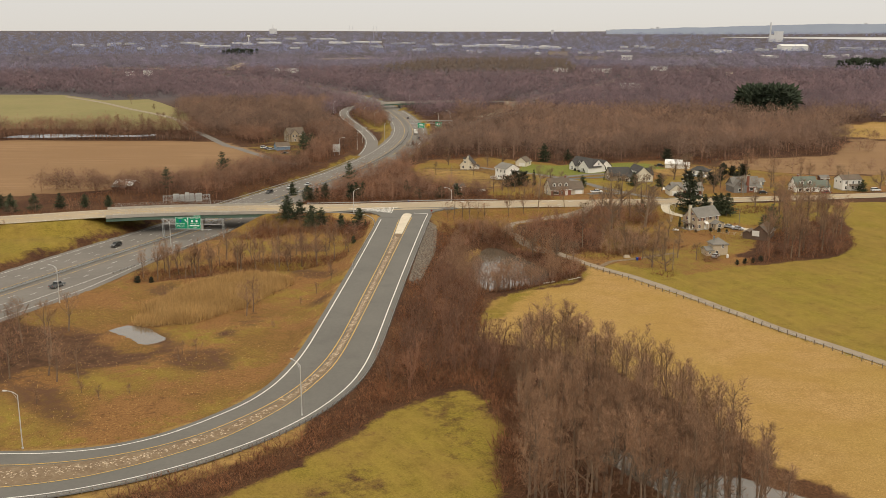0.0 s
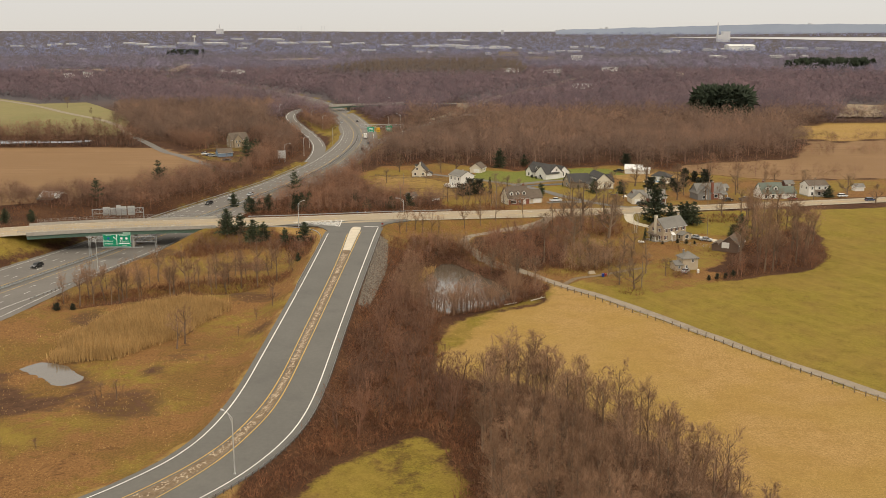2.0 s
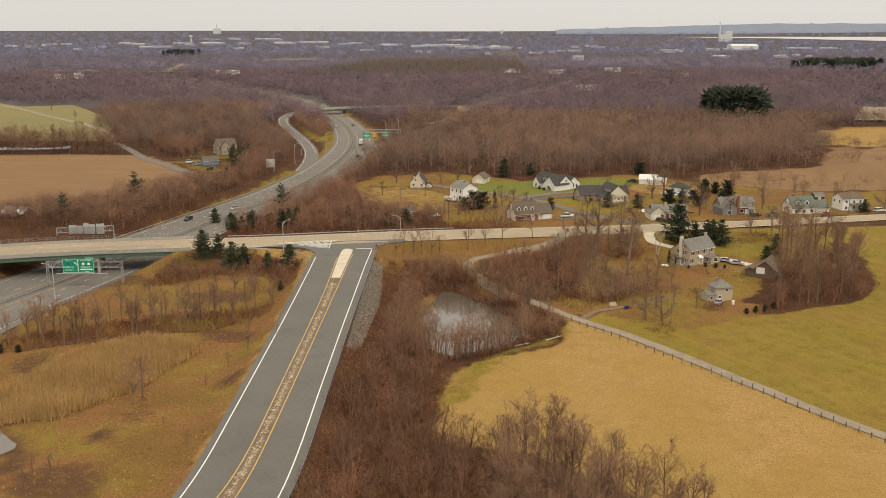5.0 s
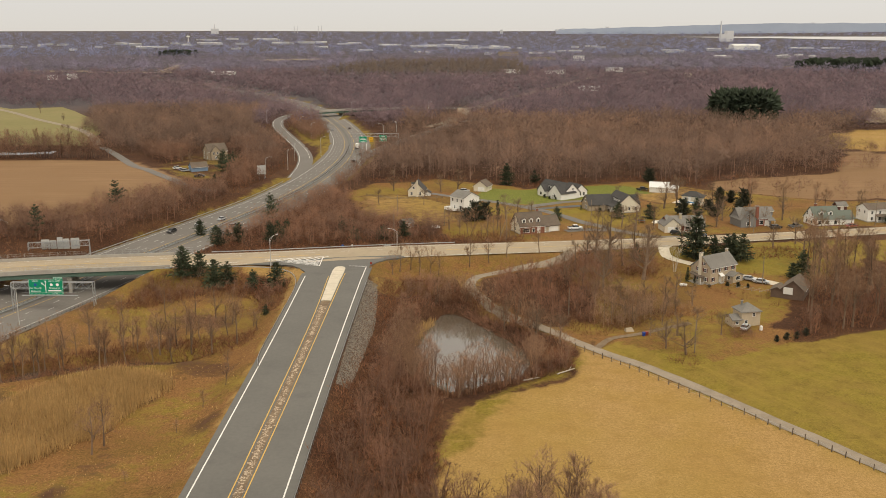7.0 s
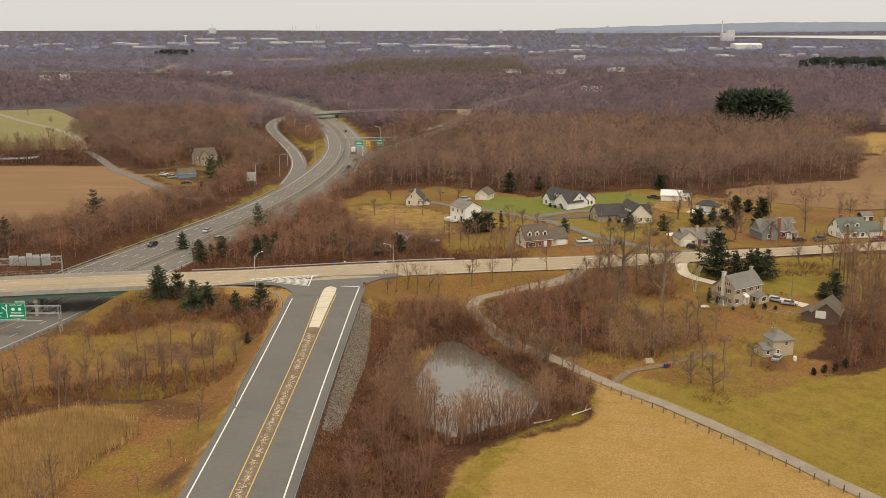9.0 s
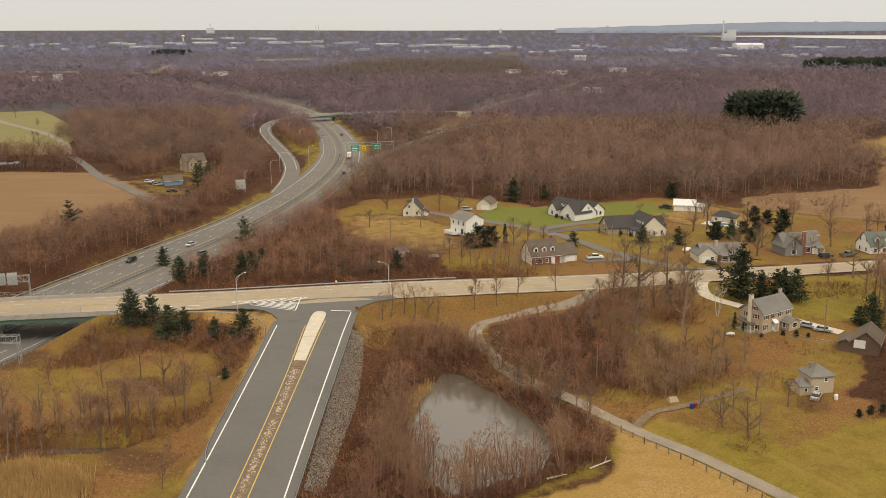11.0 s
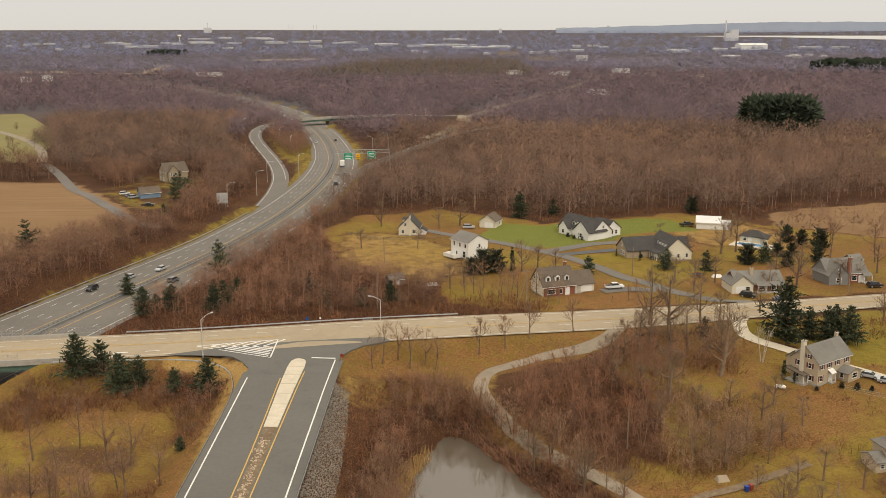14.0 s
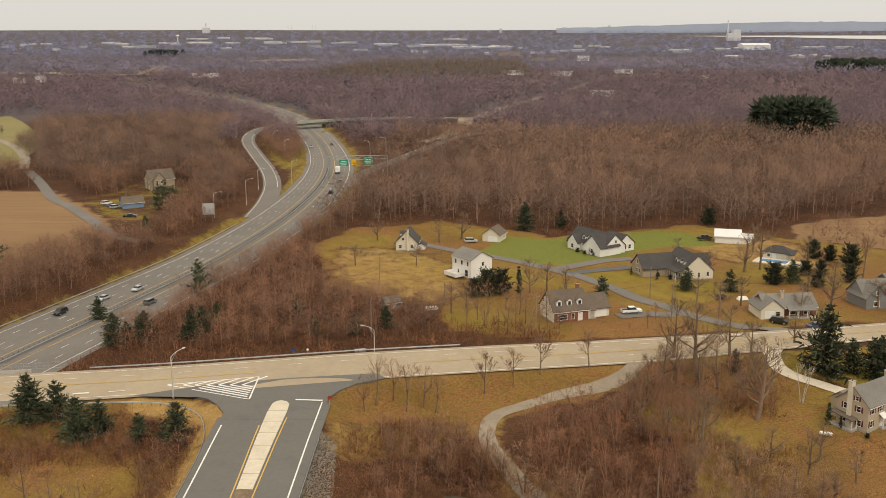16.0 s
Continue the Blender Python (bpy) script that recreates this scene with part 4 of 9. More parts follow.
def deck_bridge(name, label, line, half, depth, girders, girder_mat, piers, pier_base, rail_h):
    root = thing(name, label, "bridge")
    low = line.copy()
    low[:, 2] -= 0.45
    bag = Bag()
    n = len(line)
    for side in (half + 0.35, -half - 0.35):
        a, b = offset(line, side), offset(low, side)
        bag.add([tuple(p) for p in a] + [tuple(p) for p in b], [(i, i + 1, n + i + 1, n + i) for i in range(n - 1)])
    a, b = offset(low, half + 0.35), offset(low, -half - 0.35)
    bag.add([tuple(p) for p in a] + [tuple(p) for p in b], [(i, i + 1, n + i + 1, n + i) for i in range(n - 1)])
    part("deck_slab", bag, M["concrete_grey"], root)
    for g in np.linspace(-half + 0.2, half - 0.2, girders):
        bag = Bag()
        c = offset(low, g)
        for w, z0, z1 in ((0.3, 0.0, -0.12), (0.05, -0.12, -depth), (0.35, -depth, -depth - 0.12)):
            l_, r_ = offset(c, w), offset(c, -w)
            pts = [(x, y, z + z0) for x, y, z in l_] + [(x, y, z + z0) for x, y, z in r_] + [(x, y, z + z1) for x, y, z in l_] + [(x, y, z + z1) for x, y, z in r_]
            f = []
            for i in range(n - 1):
                f += [(i, i + 1, 2 * n + i + 1, 2 * n + i), (n + i, n + i + 1, 3 * n + i + 1, 3 * n + i), (2 * n + i, 2 * n + i + 1, 3 * n + i + 1, 3 * n + i)]
            bag.add(pts, f)
        part("girder", bag, girder_mat, root)
    for side in (half + 0.05, -half - 0.05):
        out, inn = offset(line, side + 0.2), offset(line, side - 0.2)
        top_o, top_i = out.copy(), inn.copy()
        top_o[:, 2] += rail_h
        top_i[:, 2] += rail_h
        bag = Bag().add([tuple(p) for q in (inn, top_i, top_o, out) for p in q], [(k * n + i, k * n + i + 1, (k + 1) * n + i + 1, (k + 1) * n + i) for k in range(3) for i in range(n - 1)])
        part("parapet", bag, M["concrete_grey"], root)
    for (px, py, pw, ang) in piers:
        base = pier_base
        top = float(np.interp(px, line[:, 0], line[:, 2])) - 0.45 - depth - 0.1
        rot = pose(px, py, 0, 0, 0, ang)
        bag = Bag()
        bag.box((0, 0, top - 0.55), (1.3, pw, 1.1), rot)
        part("pier_cap", bag, M["concrete_grey"], root)
        for k in np.linspace(-pw / 2 + 1.2, pw / 2 - 1.2, 4):
            col = Bag()
            q = rot @ Vector((0, k, 0))
            col.tube((q.x, q.y, base - 1.0), (q.x, q.y, top - 1.05), 0.55, 0.55, 10)
            part("pier_column", col, M["concrete_grey"], root)
    return root


over = deck_bridge("overpass_bridge", "concrete road bridge on green steel girders over the highway", SPAN, SPAN_HALF, 1.25, 7, M["girder_green"], [(-128.4, 394.5, 19.0, 14)], 0.0, 0.85)
loop_span = between(LOOP, -150, -40)
loop_span = loop_span[loop_span[:, 1] > 950]
deck_bridge("loop_overpass", "grey curved ramp bridge over the far highway", loop_span[1:-1], 5.0, 1.3, 5, M["girder_green"], [(-112, 982, 9.0, 28), (-90, 994, 9.0, 28)], 5.0, 0.9)

# chain link screens on the overpass parapets
for side, x0, x1, h in ((9.3, -166, -91, 1.5), (-9.3, -166, -104, 1.3)):
    q = between(offset(CROSS, side), x0, x1)
    q = resample(q, 30)
    fence = thing("bridge_screen", "grey chain-link screen on the bridge parapet", "fence")
    for p in q:
        part("post", Bag().tube((p[0], p[1], p[2] + 0.8), (p[0], p[1], p[2] + 0.85 + h), 0.035, 0.035, 5), M["galvanised"], fence)
    for z in (0.95, 0.85 + h / 2, 0.83 + h):
        bag = Bag()
        for a, b in zip(q[:-1], q[1:]):
            bag.tube((a[0], a[1], a[2] + z), (b[0], b[1], b[2] + z), 0.025, 0.025, 4, False)
        part("rail", bag, M["galvanised"], fence)
    bag = Bag()
    for a, b in zip(q[:-1], q[1:]):
        d = b - a
        for k in range(8):
            p0, p1 = a + d * (k / 8), a + d * ((k + 1) / 8)
            bag.tube((p0[0], p0[1], p0[2] + 0.9), (p1[0], p1[1], p1[2] + 0.83 + h), 0.008, 0.008, 3, False)
            bag.tube((p1[0], p1[1], p1[2] + 0.9), (p0[0], p0[1], p0[2] + 0.83 + h), 0.008, 0.008, 3, False)
    part("wire_mesh", bag, M["galvanised"], fence)


# ---------- guardrails ----------
def rail_mesh(q, height, w=0.08):
    """A W-shaped steel beam along a line."""
    prof = [(0.0, -0.15), (w, -0.08), (0.0, 0.0), (w, 0.08), (0.0, 0.15), (-0.02, 0.15), (-0.02, -0.15)]
    n = len(q)
    nn = normals(q)
    pts = []
    for dx, dz in prof:
        pts += [(x + nn[i, 0] * dx, y + nn[i, 1] * dx, z + height + dz) for i, (x, y, z) in enumerate(q)]
    m_ = len(prof)
    f = [(k * n + i, k * n + i + 1, ((k + 1) % m_) * n + i + 1, ((k + 1) % m_) * n + i) for k in range(m_) for i in range(n - 1)]
    return Bag().add(pts, f)


post_steel = Bag().box((0, 0, 0.32), (0.1, 0.16, 0.86)).mesh("post")
post_steel.materials.append(M["steel_rust"])
post_wood = Bag().box((0, 0, 0.3), (0.2, 0.2, 0.95)).mesh("post")
post_wood.materials.append(M["wood_post"])


def guardrail(name, label, q, post_mesh, spacing=1.905, side=1, limit=300, height=0.55):
    q = spline(q, spacing)
    root = thing(name, label, "guardrail", m=Matrix.Translation(q[0]))
    back = root.matrix_basis.inverted()
    me = rail_mesh(offset(q, 0.12 * side), height, 0.08 * side).mesh("beam")
    me.transform(back)
    part("beam", me, M["galvanised"], root)
    nn = normals(q)
    rest = []
    for i, p in enumerate(q):
        ang = math.degrees(math.atan2(nn[i, 1], nn[i, 0])) - 90
        if i < limit:
            o = new("post", post_mesh)
            o.parent = root
            o.matrix_basis = back @ pose(*p, 0, 0, ang)
    return root


guardrail("guardrail", "galvanised guardrail along the outer edge of the ramp", offset(RAMP_RW, -2.2)[22:-9], post_steel)
bend = spline([(-50.6, 306, 3.85), (-51.8, 312, 4.05), (-52.2, 322, 4.3), (-52.3, 345, 5.05), (-52.6, 370, 5.8), (-54.6, 381.5, 6.25), (-58, 388, 6.35), (-63, 391.4, 6.4), (-70, 392.6, 6.5), (-80, 391.6, 6.75), (-97, 389.3, 7.0)], 2)
guardrail("guardrail", "galvanised guardrail round the ramp's inner corner", bend, post_steel)
guardrail("guardrail", "galvanised guardrail along the far side of the cross road", between(offset(CROSS, CROSS_HALF + 0.35), -90, -4), post_steel, side=-1)
hw_near = between(HW, 250, 760, 1)
guardrail("guardrail", "median guardrail on the highway with dark posts", offset(hw_near, 0.35), post_steel, 1.905, 1, 270)
guardrail("guardrail", "median guardrail of the highway facing the near lanes", offset(hw_near, -0.35), post_steel, 5.7, -1, 100)
guardrail("guardrail", "galvanised guardrail on the highway shoulder by the sign", offset(between(HW, 315, 396, 1), -18.0), post_steel, side=1)
guardrail("guardrail", "low guardrail on the highway's outer shoulder", offset(between(HW, 400, 600, 1), np.interp(between(HW, 400, 600, 1)[:, 1], HW[:, 1], HW_LEFT) + 1.2), post_steel, 3.8, -1)


# ---------- lamps ----------
def street_lamp(x, y, z, h, arm, ang, label="tall pale metal street lamp with a curved arm"):
    root = thing("street_lamp", label, "street lamp", "street lamps", pose(x, y, z, 0, 0, ang))
    part("pole", Bag().tube((0, 0, -0.4), (0, 0, h - 0.8), 0.13, 0.08, 8).tube((0, 0, -0.1), (0, 0, 0.25), 0.24, 0.24, 8), M["lamp_metal"], root)
    bag = Bag()
    pts = [(0, 0, h - 0.85), (arm * 0.3, 0, h - 0.35), (arm * 0.65, 0, h - 0.08), (arm, 0, h)]
    for a, b in zip(pts[:-1], pts[1:]):
        bag.tube(a, b, 0.06, 0.055, 6)
    bag.tube((0, 0, h - 1.9), (arm * 0.45, 0, h - 0.3), 0.03, 0.03, 5)
    part("arm", bag, M["lamp_metal"], root)
    head = Bag()
    head.prism([(arm - 0.15, -0.09), (arm + 0.35, -0.17), (arm + 0.75, -0.12), (arm + 0.75, 0.12), (arm + 0.35, 0.17), (arm - 0.15, 0.09)], h - 0.08, h + 0.1)
    hd = part("lamp_head", head, M["lamp_metal"], root)
    part("lens", Bag().prism([(arm + 0.1, -0.1), (arm + 0.65, -0.09), (arm + 0.65, 0.09), (arm + 0.1, 0.1)], h - 0.14, h - 0.085), M["head_glass"], hd)
    return root


for x, y, z, h, arm, ang in ((-43.6, 192.8, -0.2, 12, 2.6, 140), (-95.4, 173.6, -0.2, 12, 2.2, 180), (-135.2, 275.4, -0.6, 11.5, 2.6, 160), (-127.5, 352, -0.3, 11.5, 3.0, 165),
                             (-64.9, 396.6, 6.6, 9.5, 3.4, 62), (-26.0, 427.3, 5.8, 6.5, 2.8, 160), (-101.5, 640, 2.4, 12, 3, -10), (-107, 604, 2.2, 11, 3, -10), (-104.5, 682, 3, 11, 3, -10),
                             (-91, 700, 3.5, 12, 2.5, 30), (-112, 800, 4.5, 11, 2.5, 30), (-128, 850, 5, 11, 2.5, 30), (-167, 915, 7, 11, 2.5, 60), (-150, 972, 8, 11, 2.5, 30), (-104, 1000, 10, 10, 2.5, 0),
                             (-78, 1020, 9, 10, 2.5, 0), (-58, 780, 4, 12, 3, 160), (-50, 800, 4.5, 12, 3, 160), (-34, 1030, 8, 10, 2.5, 0)):
    street_lamp(x, y, gz(x, y) if h > 9.6 else z, h, arm, ang)


# ---------- sign gantries ----------
def letters(text, size, material, parent, m):
    cu = bpy.data.curves.new("lettering", "FONT")
    cu.body, cu.size, cu.align_x, cu.align_y, cu.extrude = text, size, "CENTER", "CENTER", 0.004
    ob = bpy.data.objects.new("lettering", cu)
    me = bpy.data.meshes.new_from_object(ob)
    bpy.data.objects.remove(ob)
    me.transform(m)
    return part("lettering", me, material, parent)


def truss(width, z0, z1, depth=1.2, bays=14):
    bag = Bag()
    for y in (0, depth):
        for z in (z0, z1):
            bag.tube((0, y, z), (width, y, z), 0.09, 0.09, 6)
        for k in range(bays):
            a, b = width * k / bays, width * (k + 1) / bays
            bag.tube((a, y, z0 if k % 2 else z1), (b, y, z1 if k % 2 else z0), 0.05, 0.05, 4, False)
            bag.tube((a, y, z0), (a, y, z1), 0.045, 0.045, 4, False)
    for k in range(bays + 1):
        a = width * k / bays
        for z in (z0, z1):
            bag.tube((a, 0, z), (a, depth, z), 0.04, 0.04, 4, False)
    return bag


def tower(x, h, depth=1.2):
    bag = Bag()
    for y in (-0.3, depth + 0.3):
        bag.tube((x, y, -1), (x, y, h), 0.14, 0.12, 6)
    for k in range(5):
        a, b = h * k / 5, h * (k + 1) / 5
        bag.tube((x, -0.3 if k % 2 else depth + 0.3, a), (x, depth + 0.3 if k % 2 else -0.3, b), 0.06, 0.06, 4, False)
        bag.tube((x, -0.3, b), (x, depth + 0.3, b), 0.06, 0.06, 4, False)
    return bag


def gantry(x0, y0, z, width, ang, top, label):
    root = thing("sign_gantry", label, "sign gantry", m=pose(x0, y0, z, 0, 0, ang))
    part("truss", truss(width, top - 1.9, top), M["galvanised"], root)
    for x in (0, width):
        part("tower", tower(x, top + 0.1), M["galvanised"], root)
    return root


def panel(root, name, x0, x1, z0, z1, mat, label, y=-0.45, border=True):
    b = Bag().box(((x0 + x1) / 2, y + 0.06, (z0 + z1) / 2), (x1 - x0, 0.08, z1 - z0))
    p = part(name, b, mat, root, label)
    if border:
        f = Bag()
        w = 0.07
        for cx, cz, sx, sz in (((x0 + x1) / 2, z0 + 0.14, x1 - x0 - 0.2, w), ((x0 + x1) / 2, z1 - 0.14, x1 - x0 - 0.2, w), (x0 + 0.14, (z0 + z1) / 2, w, z1 - z0 - 0.2), (x1 - 0.14, (z0 + z1) / 2, w, z1 - z0 - 0.2)):
            f.box((cx, y + 0.012, cz), (sx, 0.012, sz))
        part("border", f, M["letter_white"], p)
    return p


upright = lambda x, z, y=-0.455: Matrix.Translation((x, y, z)) @ pose(0, 0, 0, 90, 0, 0)
g1 = gantry(-135.6, 366.5, -0.4, 24.0, 0.5, 8.8, "galvanised truss gantry with a large green direction sign")
part("catwalk", Bag().box((11.5, -0.75, 5.15), (16.5, 0.7, 0.1)).tube((3.5, -1.05, 6.1), (19.5, -1.05, 6.1), 0.03, 0.03, 4), M["galvanised"], g1)
X0, X1, Z0, Z1 = 5.3, 15.4, 5.3, 9.9
sg = panel(g1, "sign_panel", X0, X1, Z0, Z1, M["sign_green"], "green highway direction sign with white lettering")
panel(g1, "exit_tab", 12.6, 15.4, 9.95, 10.6, M["sign_green"], "small green exit tab over the sign")
for text, size, x, z in (("SOUTH", 0.55, 7.3, 9.35), ("Del Mem Br", 0.72, 7.35, 7.25), ("Delaware", 0.72, 7.35, 6.35), ("SOUTH WEST", 0.55, 12.9, 9.35), ("Bridgeport", 0.72, 12.9, 7.3), ("1/2 MILE", 0.45, 12.9, 5.75)):
    letters(text, size, M["letter_white"], sg, upright(x, z))
part("legend_bar", Bag().box((12.9, -0.452, 6.5), (3.9, 0.012, 0.4)), M["letter_white"], sg)
for x, mat in ((7.3, "ink_blue"), (12.0, "letter_white"), (13.8, "letter_white")):
    sh = Bag()
    o = [(0.42 * math.cos(a), 0.42 * math.sin(a)) for a in np.linspace(0, 2 * math.pi, 13)[:-1]]
    sh.add([(x + u * 1.15, -0.455, 8.3 + v * 1.05) for u, v in o], [tuple(range(12))])
    part("route_shield", sh, M[mat], sg)
arrow = Bag()
arrow.box((10.3, -0.455, 7.5), (0.22, 0.012, 3.4))
arrow.add([(9.95, -0.455, 9.1), (10.65, -0.455, 9.1), (10.3, -0.455, 9.75)], [(0, 1, 2)])
arrow.add([(10.3, -0.455, 7.6), (10.3, -0.455, 7.9), (9.45, -0.455, 8.75), (9.25, -0.455, 8.55)], [(0, 1, 2, 3)])
arrow.add([(9.0, -0.455, 9.0), (9.62, -0.455, 8.85), (9.2, -0.455, 8.4)], [(0, 1, 2)])
part("arrow", arrow, M["letter_white"], sg)
g2 = gantry(-156.0, 424.5, 0.2, 20.5, 14, 7.4, "galvanised gantry carrying sign panels seen from behind")
for x0, x1, z0, z1 in ((4.2, 7.0, 4.3, 8.1), (7.2, 9.2, 4.6, 7.7), (9.5, 11.4, 4.4, 8.7), (11.5, 13.6, 4.4, 8.1), (14.1, 17.0, 4.3, 8.2)):
    b = Bag().box(((x0 + x1) / 2, 1.65, (z0 + z1) / 2), (x1 - x0, 0.1, z1 - z0))
    for k in range(4):
        b.box((x0 + (x1 - x0) * (k + 0.5) / 4, 1.56, (z0 + z1) / 2), (0.09, 0.08, z1 - z0 - 0.2))
    part("sign_panel", b, M["sign_back"], g2, "bare metal back of a sign panel")
g3 = gantry(-73.8, 712, 3.7, 31.0, 10, 12.4, "far galvanised gantry with green and yellow signs")
for x0, x1, z0, z1, mat, lab in ((5.6, 10.6, 7.2, 10.9, "sign_green", "green highway direction sign"), (12.2, 14.6, 7.4, 10.4, "sign_yellow", "yellow exit-only sign panel"), (18.6, 23.2, 7.2, 11.6, "sign_green", "green highway direction sign")):
    pn = panel(g3, "sign_panel", x0, x1, z0, z1, M[mat], lab, border=mat == "sign_green")
    cx = (x0 + x1) / 2
    bars = Bag()
    for k, wz in enumerate((0.55, 0.75, 0.6)):
        bars.box((cx, -0.452, z1 - 1.1 - k * 0.95), ((x1 - x0) * wz, 0.012, 0.32))
    part("legend_bar", bars, M["letter_white"] if mat == "sign_green" else M["rubber"], pn)

# the pale sign board by the outer shoulder
ws = thing("sign_board", "large pale sign board seen from behind on posts", "sign", m=pose(-107.5, 596, gz(-107.5, 596), 0, 0, 12))
part("board", Bag().box((0, 0, 5.0), (4.6, 0.12, 4.6)), M["sign_back"], ws)
for x in (-1.4, 1.4):
    part("post", Bag().box((x, 0.15, 2.5), (0.16, 0.16, 6.4)), M["galvanised"], ws)

# small road signs near the junction
for x, y, mat, r, label in ((-32.0, 391.6, "red_plastic", 0.42, "red stop sign on a thin post"), (-45.3, 427.4, "ink_blue", 0.45, "small blue road sign on a post"), (-42, 428.5, "letter_white", 0.3, "small white road marker on a post")):
    s = thing("road_sign", label, "road sign", m=pose(x, y, gz(x, y), 0, 0, 5))
    part("post", Bag().box((0, 0, 1.1), (0.07, 0.05, 2.6)), M["galvanised"], s)
    o = [(r * math.cos(a + 0.39), r * math.sin(a + 0.39)) for a in np.linspace(0, 2 * math.pi, 9)[:-1]]
    part("plate", Bag().add([(u, -0.05, 2.2 + v) for u, v in o] + [(u, -0.03, 2.2 + v) for u, v in o], [tuple(range(8)), tuple(range(15, 7, -1))] + [(i, (i + 1) % 8, 8 + (i + 1) % 8, 8 + i) for i in range(8)]), M[mat], s)
for k in range(3):
    cb = thing("utility_cabinet", "small grey roadside utility cabinet", "cabinet", "roadside cabinets", pose(-30.6 + 0.9 * k, 430.4 + 0.2 * k, gz(-30, 430.4), 0, 0, 12))
    part("body", Bag().box((0, 0, 0.6), (0.7, 0.5, 1.3)), M["galvanised"], cb)
    part("lid", Bag().box((0, 0, 1.28), (0.78, 0.58, 0.08)), M["sign_back"], cb)
# ---------- trees and shrubs ----------
rng = np.random.default_rng(7)


def frame_of(d):
    d = d / np.linalg.norm(d)
    u = np.cross(d, (0, 0, 1.0) if abs(d[2]) < 0.9 else (1.0, 0, 0))
    u /= np.linalg.norm(u)
    return d, u, np.cross(d, u)


class Tris:
    def __init__(self):
        self.v, self.f, self.n = [], [], 0

    def add(self, v, f):
        self.v.append(np.asarray(v, float))
        self.f.append(np.asarray(f, int) + self.n)
        self.n += len(v)

    def limb(self, pts, radii, sides):
        rings = []
        for i, p in enumerate(pts):
            d = pts[min(i + 1, len(pts) - 1)] - pts[max(i - 1, 0)]
            _, u, w = frame_of(d)
            a = np.linspace(0, 2 * np.pi, sides, endpoint=False)
            rings.append(p + radii[i] * (np.cos(a)[:, None] * u + np.sin(a)[:, None] * w))
        f = []
        for i in range(len(pts) - 1):
            for k in range(sides):
                a, b = i * sides + k, i * sides + (k + 1) % sides
                f += [(a, b, b + sides), (a, b + sides, a + sides)]
        self.add(np.vstack(rings), f)

    def sliver(self, p, d, length, width):
        d, u, w = frame_of(d)
        t = rng.uniform(0, np.pi)
        s = (u * np.cos(t) + w * np.sin(t)) * width / 2
        self.add([p - s, p + s, p + d * length], [(0, 1, 2)])

    def arrays(self):
        return np.vstack(self.v), np.vstack(self.f)


def unit(v):
    return v / (np.linalg.norm(v) + 1e-9)


def bare_tree(h, limbs, lean=0.0, low=0.3, open_=0.75, twigs=4, stems=1, tw=0.046, sprays=3, girth=1.0):
    """Trunk and crown of a leafless tree, as two sets of triangles."""
    trunk, crown = Tris(), Tris()
    for s in range(stems):
        a0 = rng.uniform(0, 6.28)
        tip = np.array([np.cos(a0), np.sin(a0), 0]) * (lean + (0.22 if stems > 1 else 0)) * h + np.array([0, 0, h * rng.uniform(0.85, 1.0)])
        base = np.array([np.cos(a0), np.sin(a0), 0]) * (0.25 if stems > 1 else 0)
        r0 = h * 0.017 * girth / (1 + 0.25 * (stems - 1))
        tt = np.linspace(0, 1, 7)
        bow = np.array([rng.normal(0, 0.03 * h), rng.normal(0, 0.03 * h), 0])
        axis = np.array([base + (tip - base) * t + bow * np.sin(3.14 * t) for t in tt])
        axis[0, 2] -= 0.6
        trunk.limb(axis, r0 * (1.15 - tt) ** 1.1 + 0.012, 6)
        for i in range(max(4, limbs // stems)):
            t = rng.uniform(low, 0.95)
            p = np.array([np.interp(t, tt, axis[:, k]) for k in range(3)])
            az = i * 2.4 + rng.uniform(-0.5, 0.5)
            out = np.array([np.cos(az), np.sin(az), 0])
            ln = h * (0.50 - 0.32 * t) * rng.uniform(0.75, 1.2)
            d0 = unit(out * open_ + np.array([0, 0, rng.uniform(0.45, 0.9)]))
            q = [p]
            d = d0
            for k in range(3):
                d = unit(d + np.array([0, 0, 0.16]) + rng.normal(0, 0.16, 3))
                q.append(q[-1] + d * ln / 3)
            q = np.array(q)
            rr = r0 * (1.15 - t) * 0.55
            trunk.limb(q, np.array([rr, rr * 0.7, rr * 0.45, rr * 0.15 + 0.008]), 4)
            axis_d = unit(q[-1] - q[0])
            for j in range(6):
                u = rng.uniform(0.25, 1.0)
                bp = np.array([np.interp(u * 3, range(4), q[:, k]) for k in range(3)])
                bd = unit(axis_d * 0.7 + rng.normal(0, 0.5, 3) + np.array([0, 0, 0.2]))
                bl = ln * rng.uniform(0.32, 0.6) * (1.25 - 0.5 * u)
                for k in range(2):
                    crown.sliver(bp, bd, bl, rr * 0.42 + 0.022)
                for k in range(sprays):
                    v = rng.uniform(0.15, 0.9)
                    sp, sd = bp + bd * bl * v, unit(bd * 0.75 + rng.normal(0, 0.48, 3) + np.array([0, 0, 0.18]))
                    sl = bl * rng.uniform(0.4, 0.75) * (1.2 - 0.5 * v)
                    crown.sliver(sp, sd, sl, tw * 1.25)
                    for w in range(twigs):
                        crown.sliver(sp + sd * sl * rng.uniform(0.2, 0.95), unit(sd * 0.8 + rng.normal(0, 0.5, 3) + np.array([0, 0, 0.22])), sl * rng.uniform(0.35, 0.8), tw * rng.uniform(0.6, 1.1))
    return trunk.arrays(), crown.arrays()


WHOLE = {}


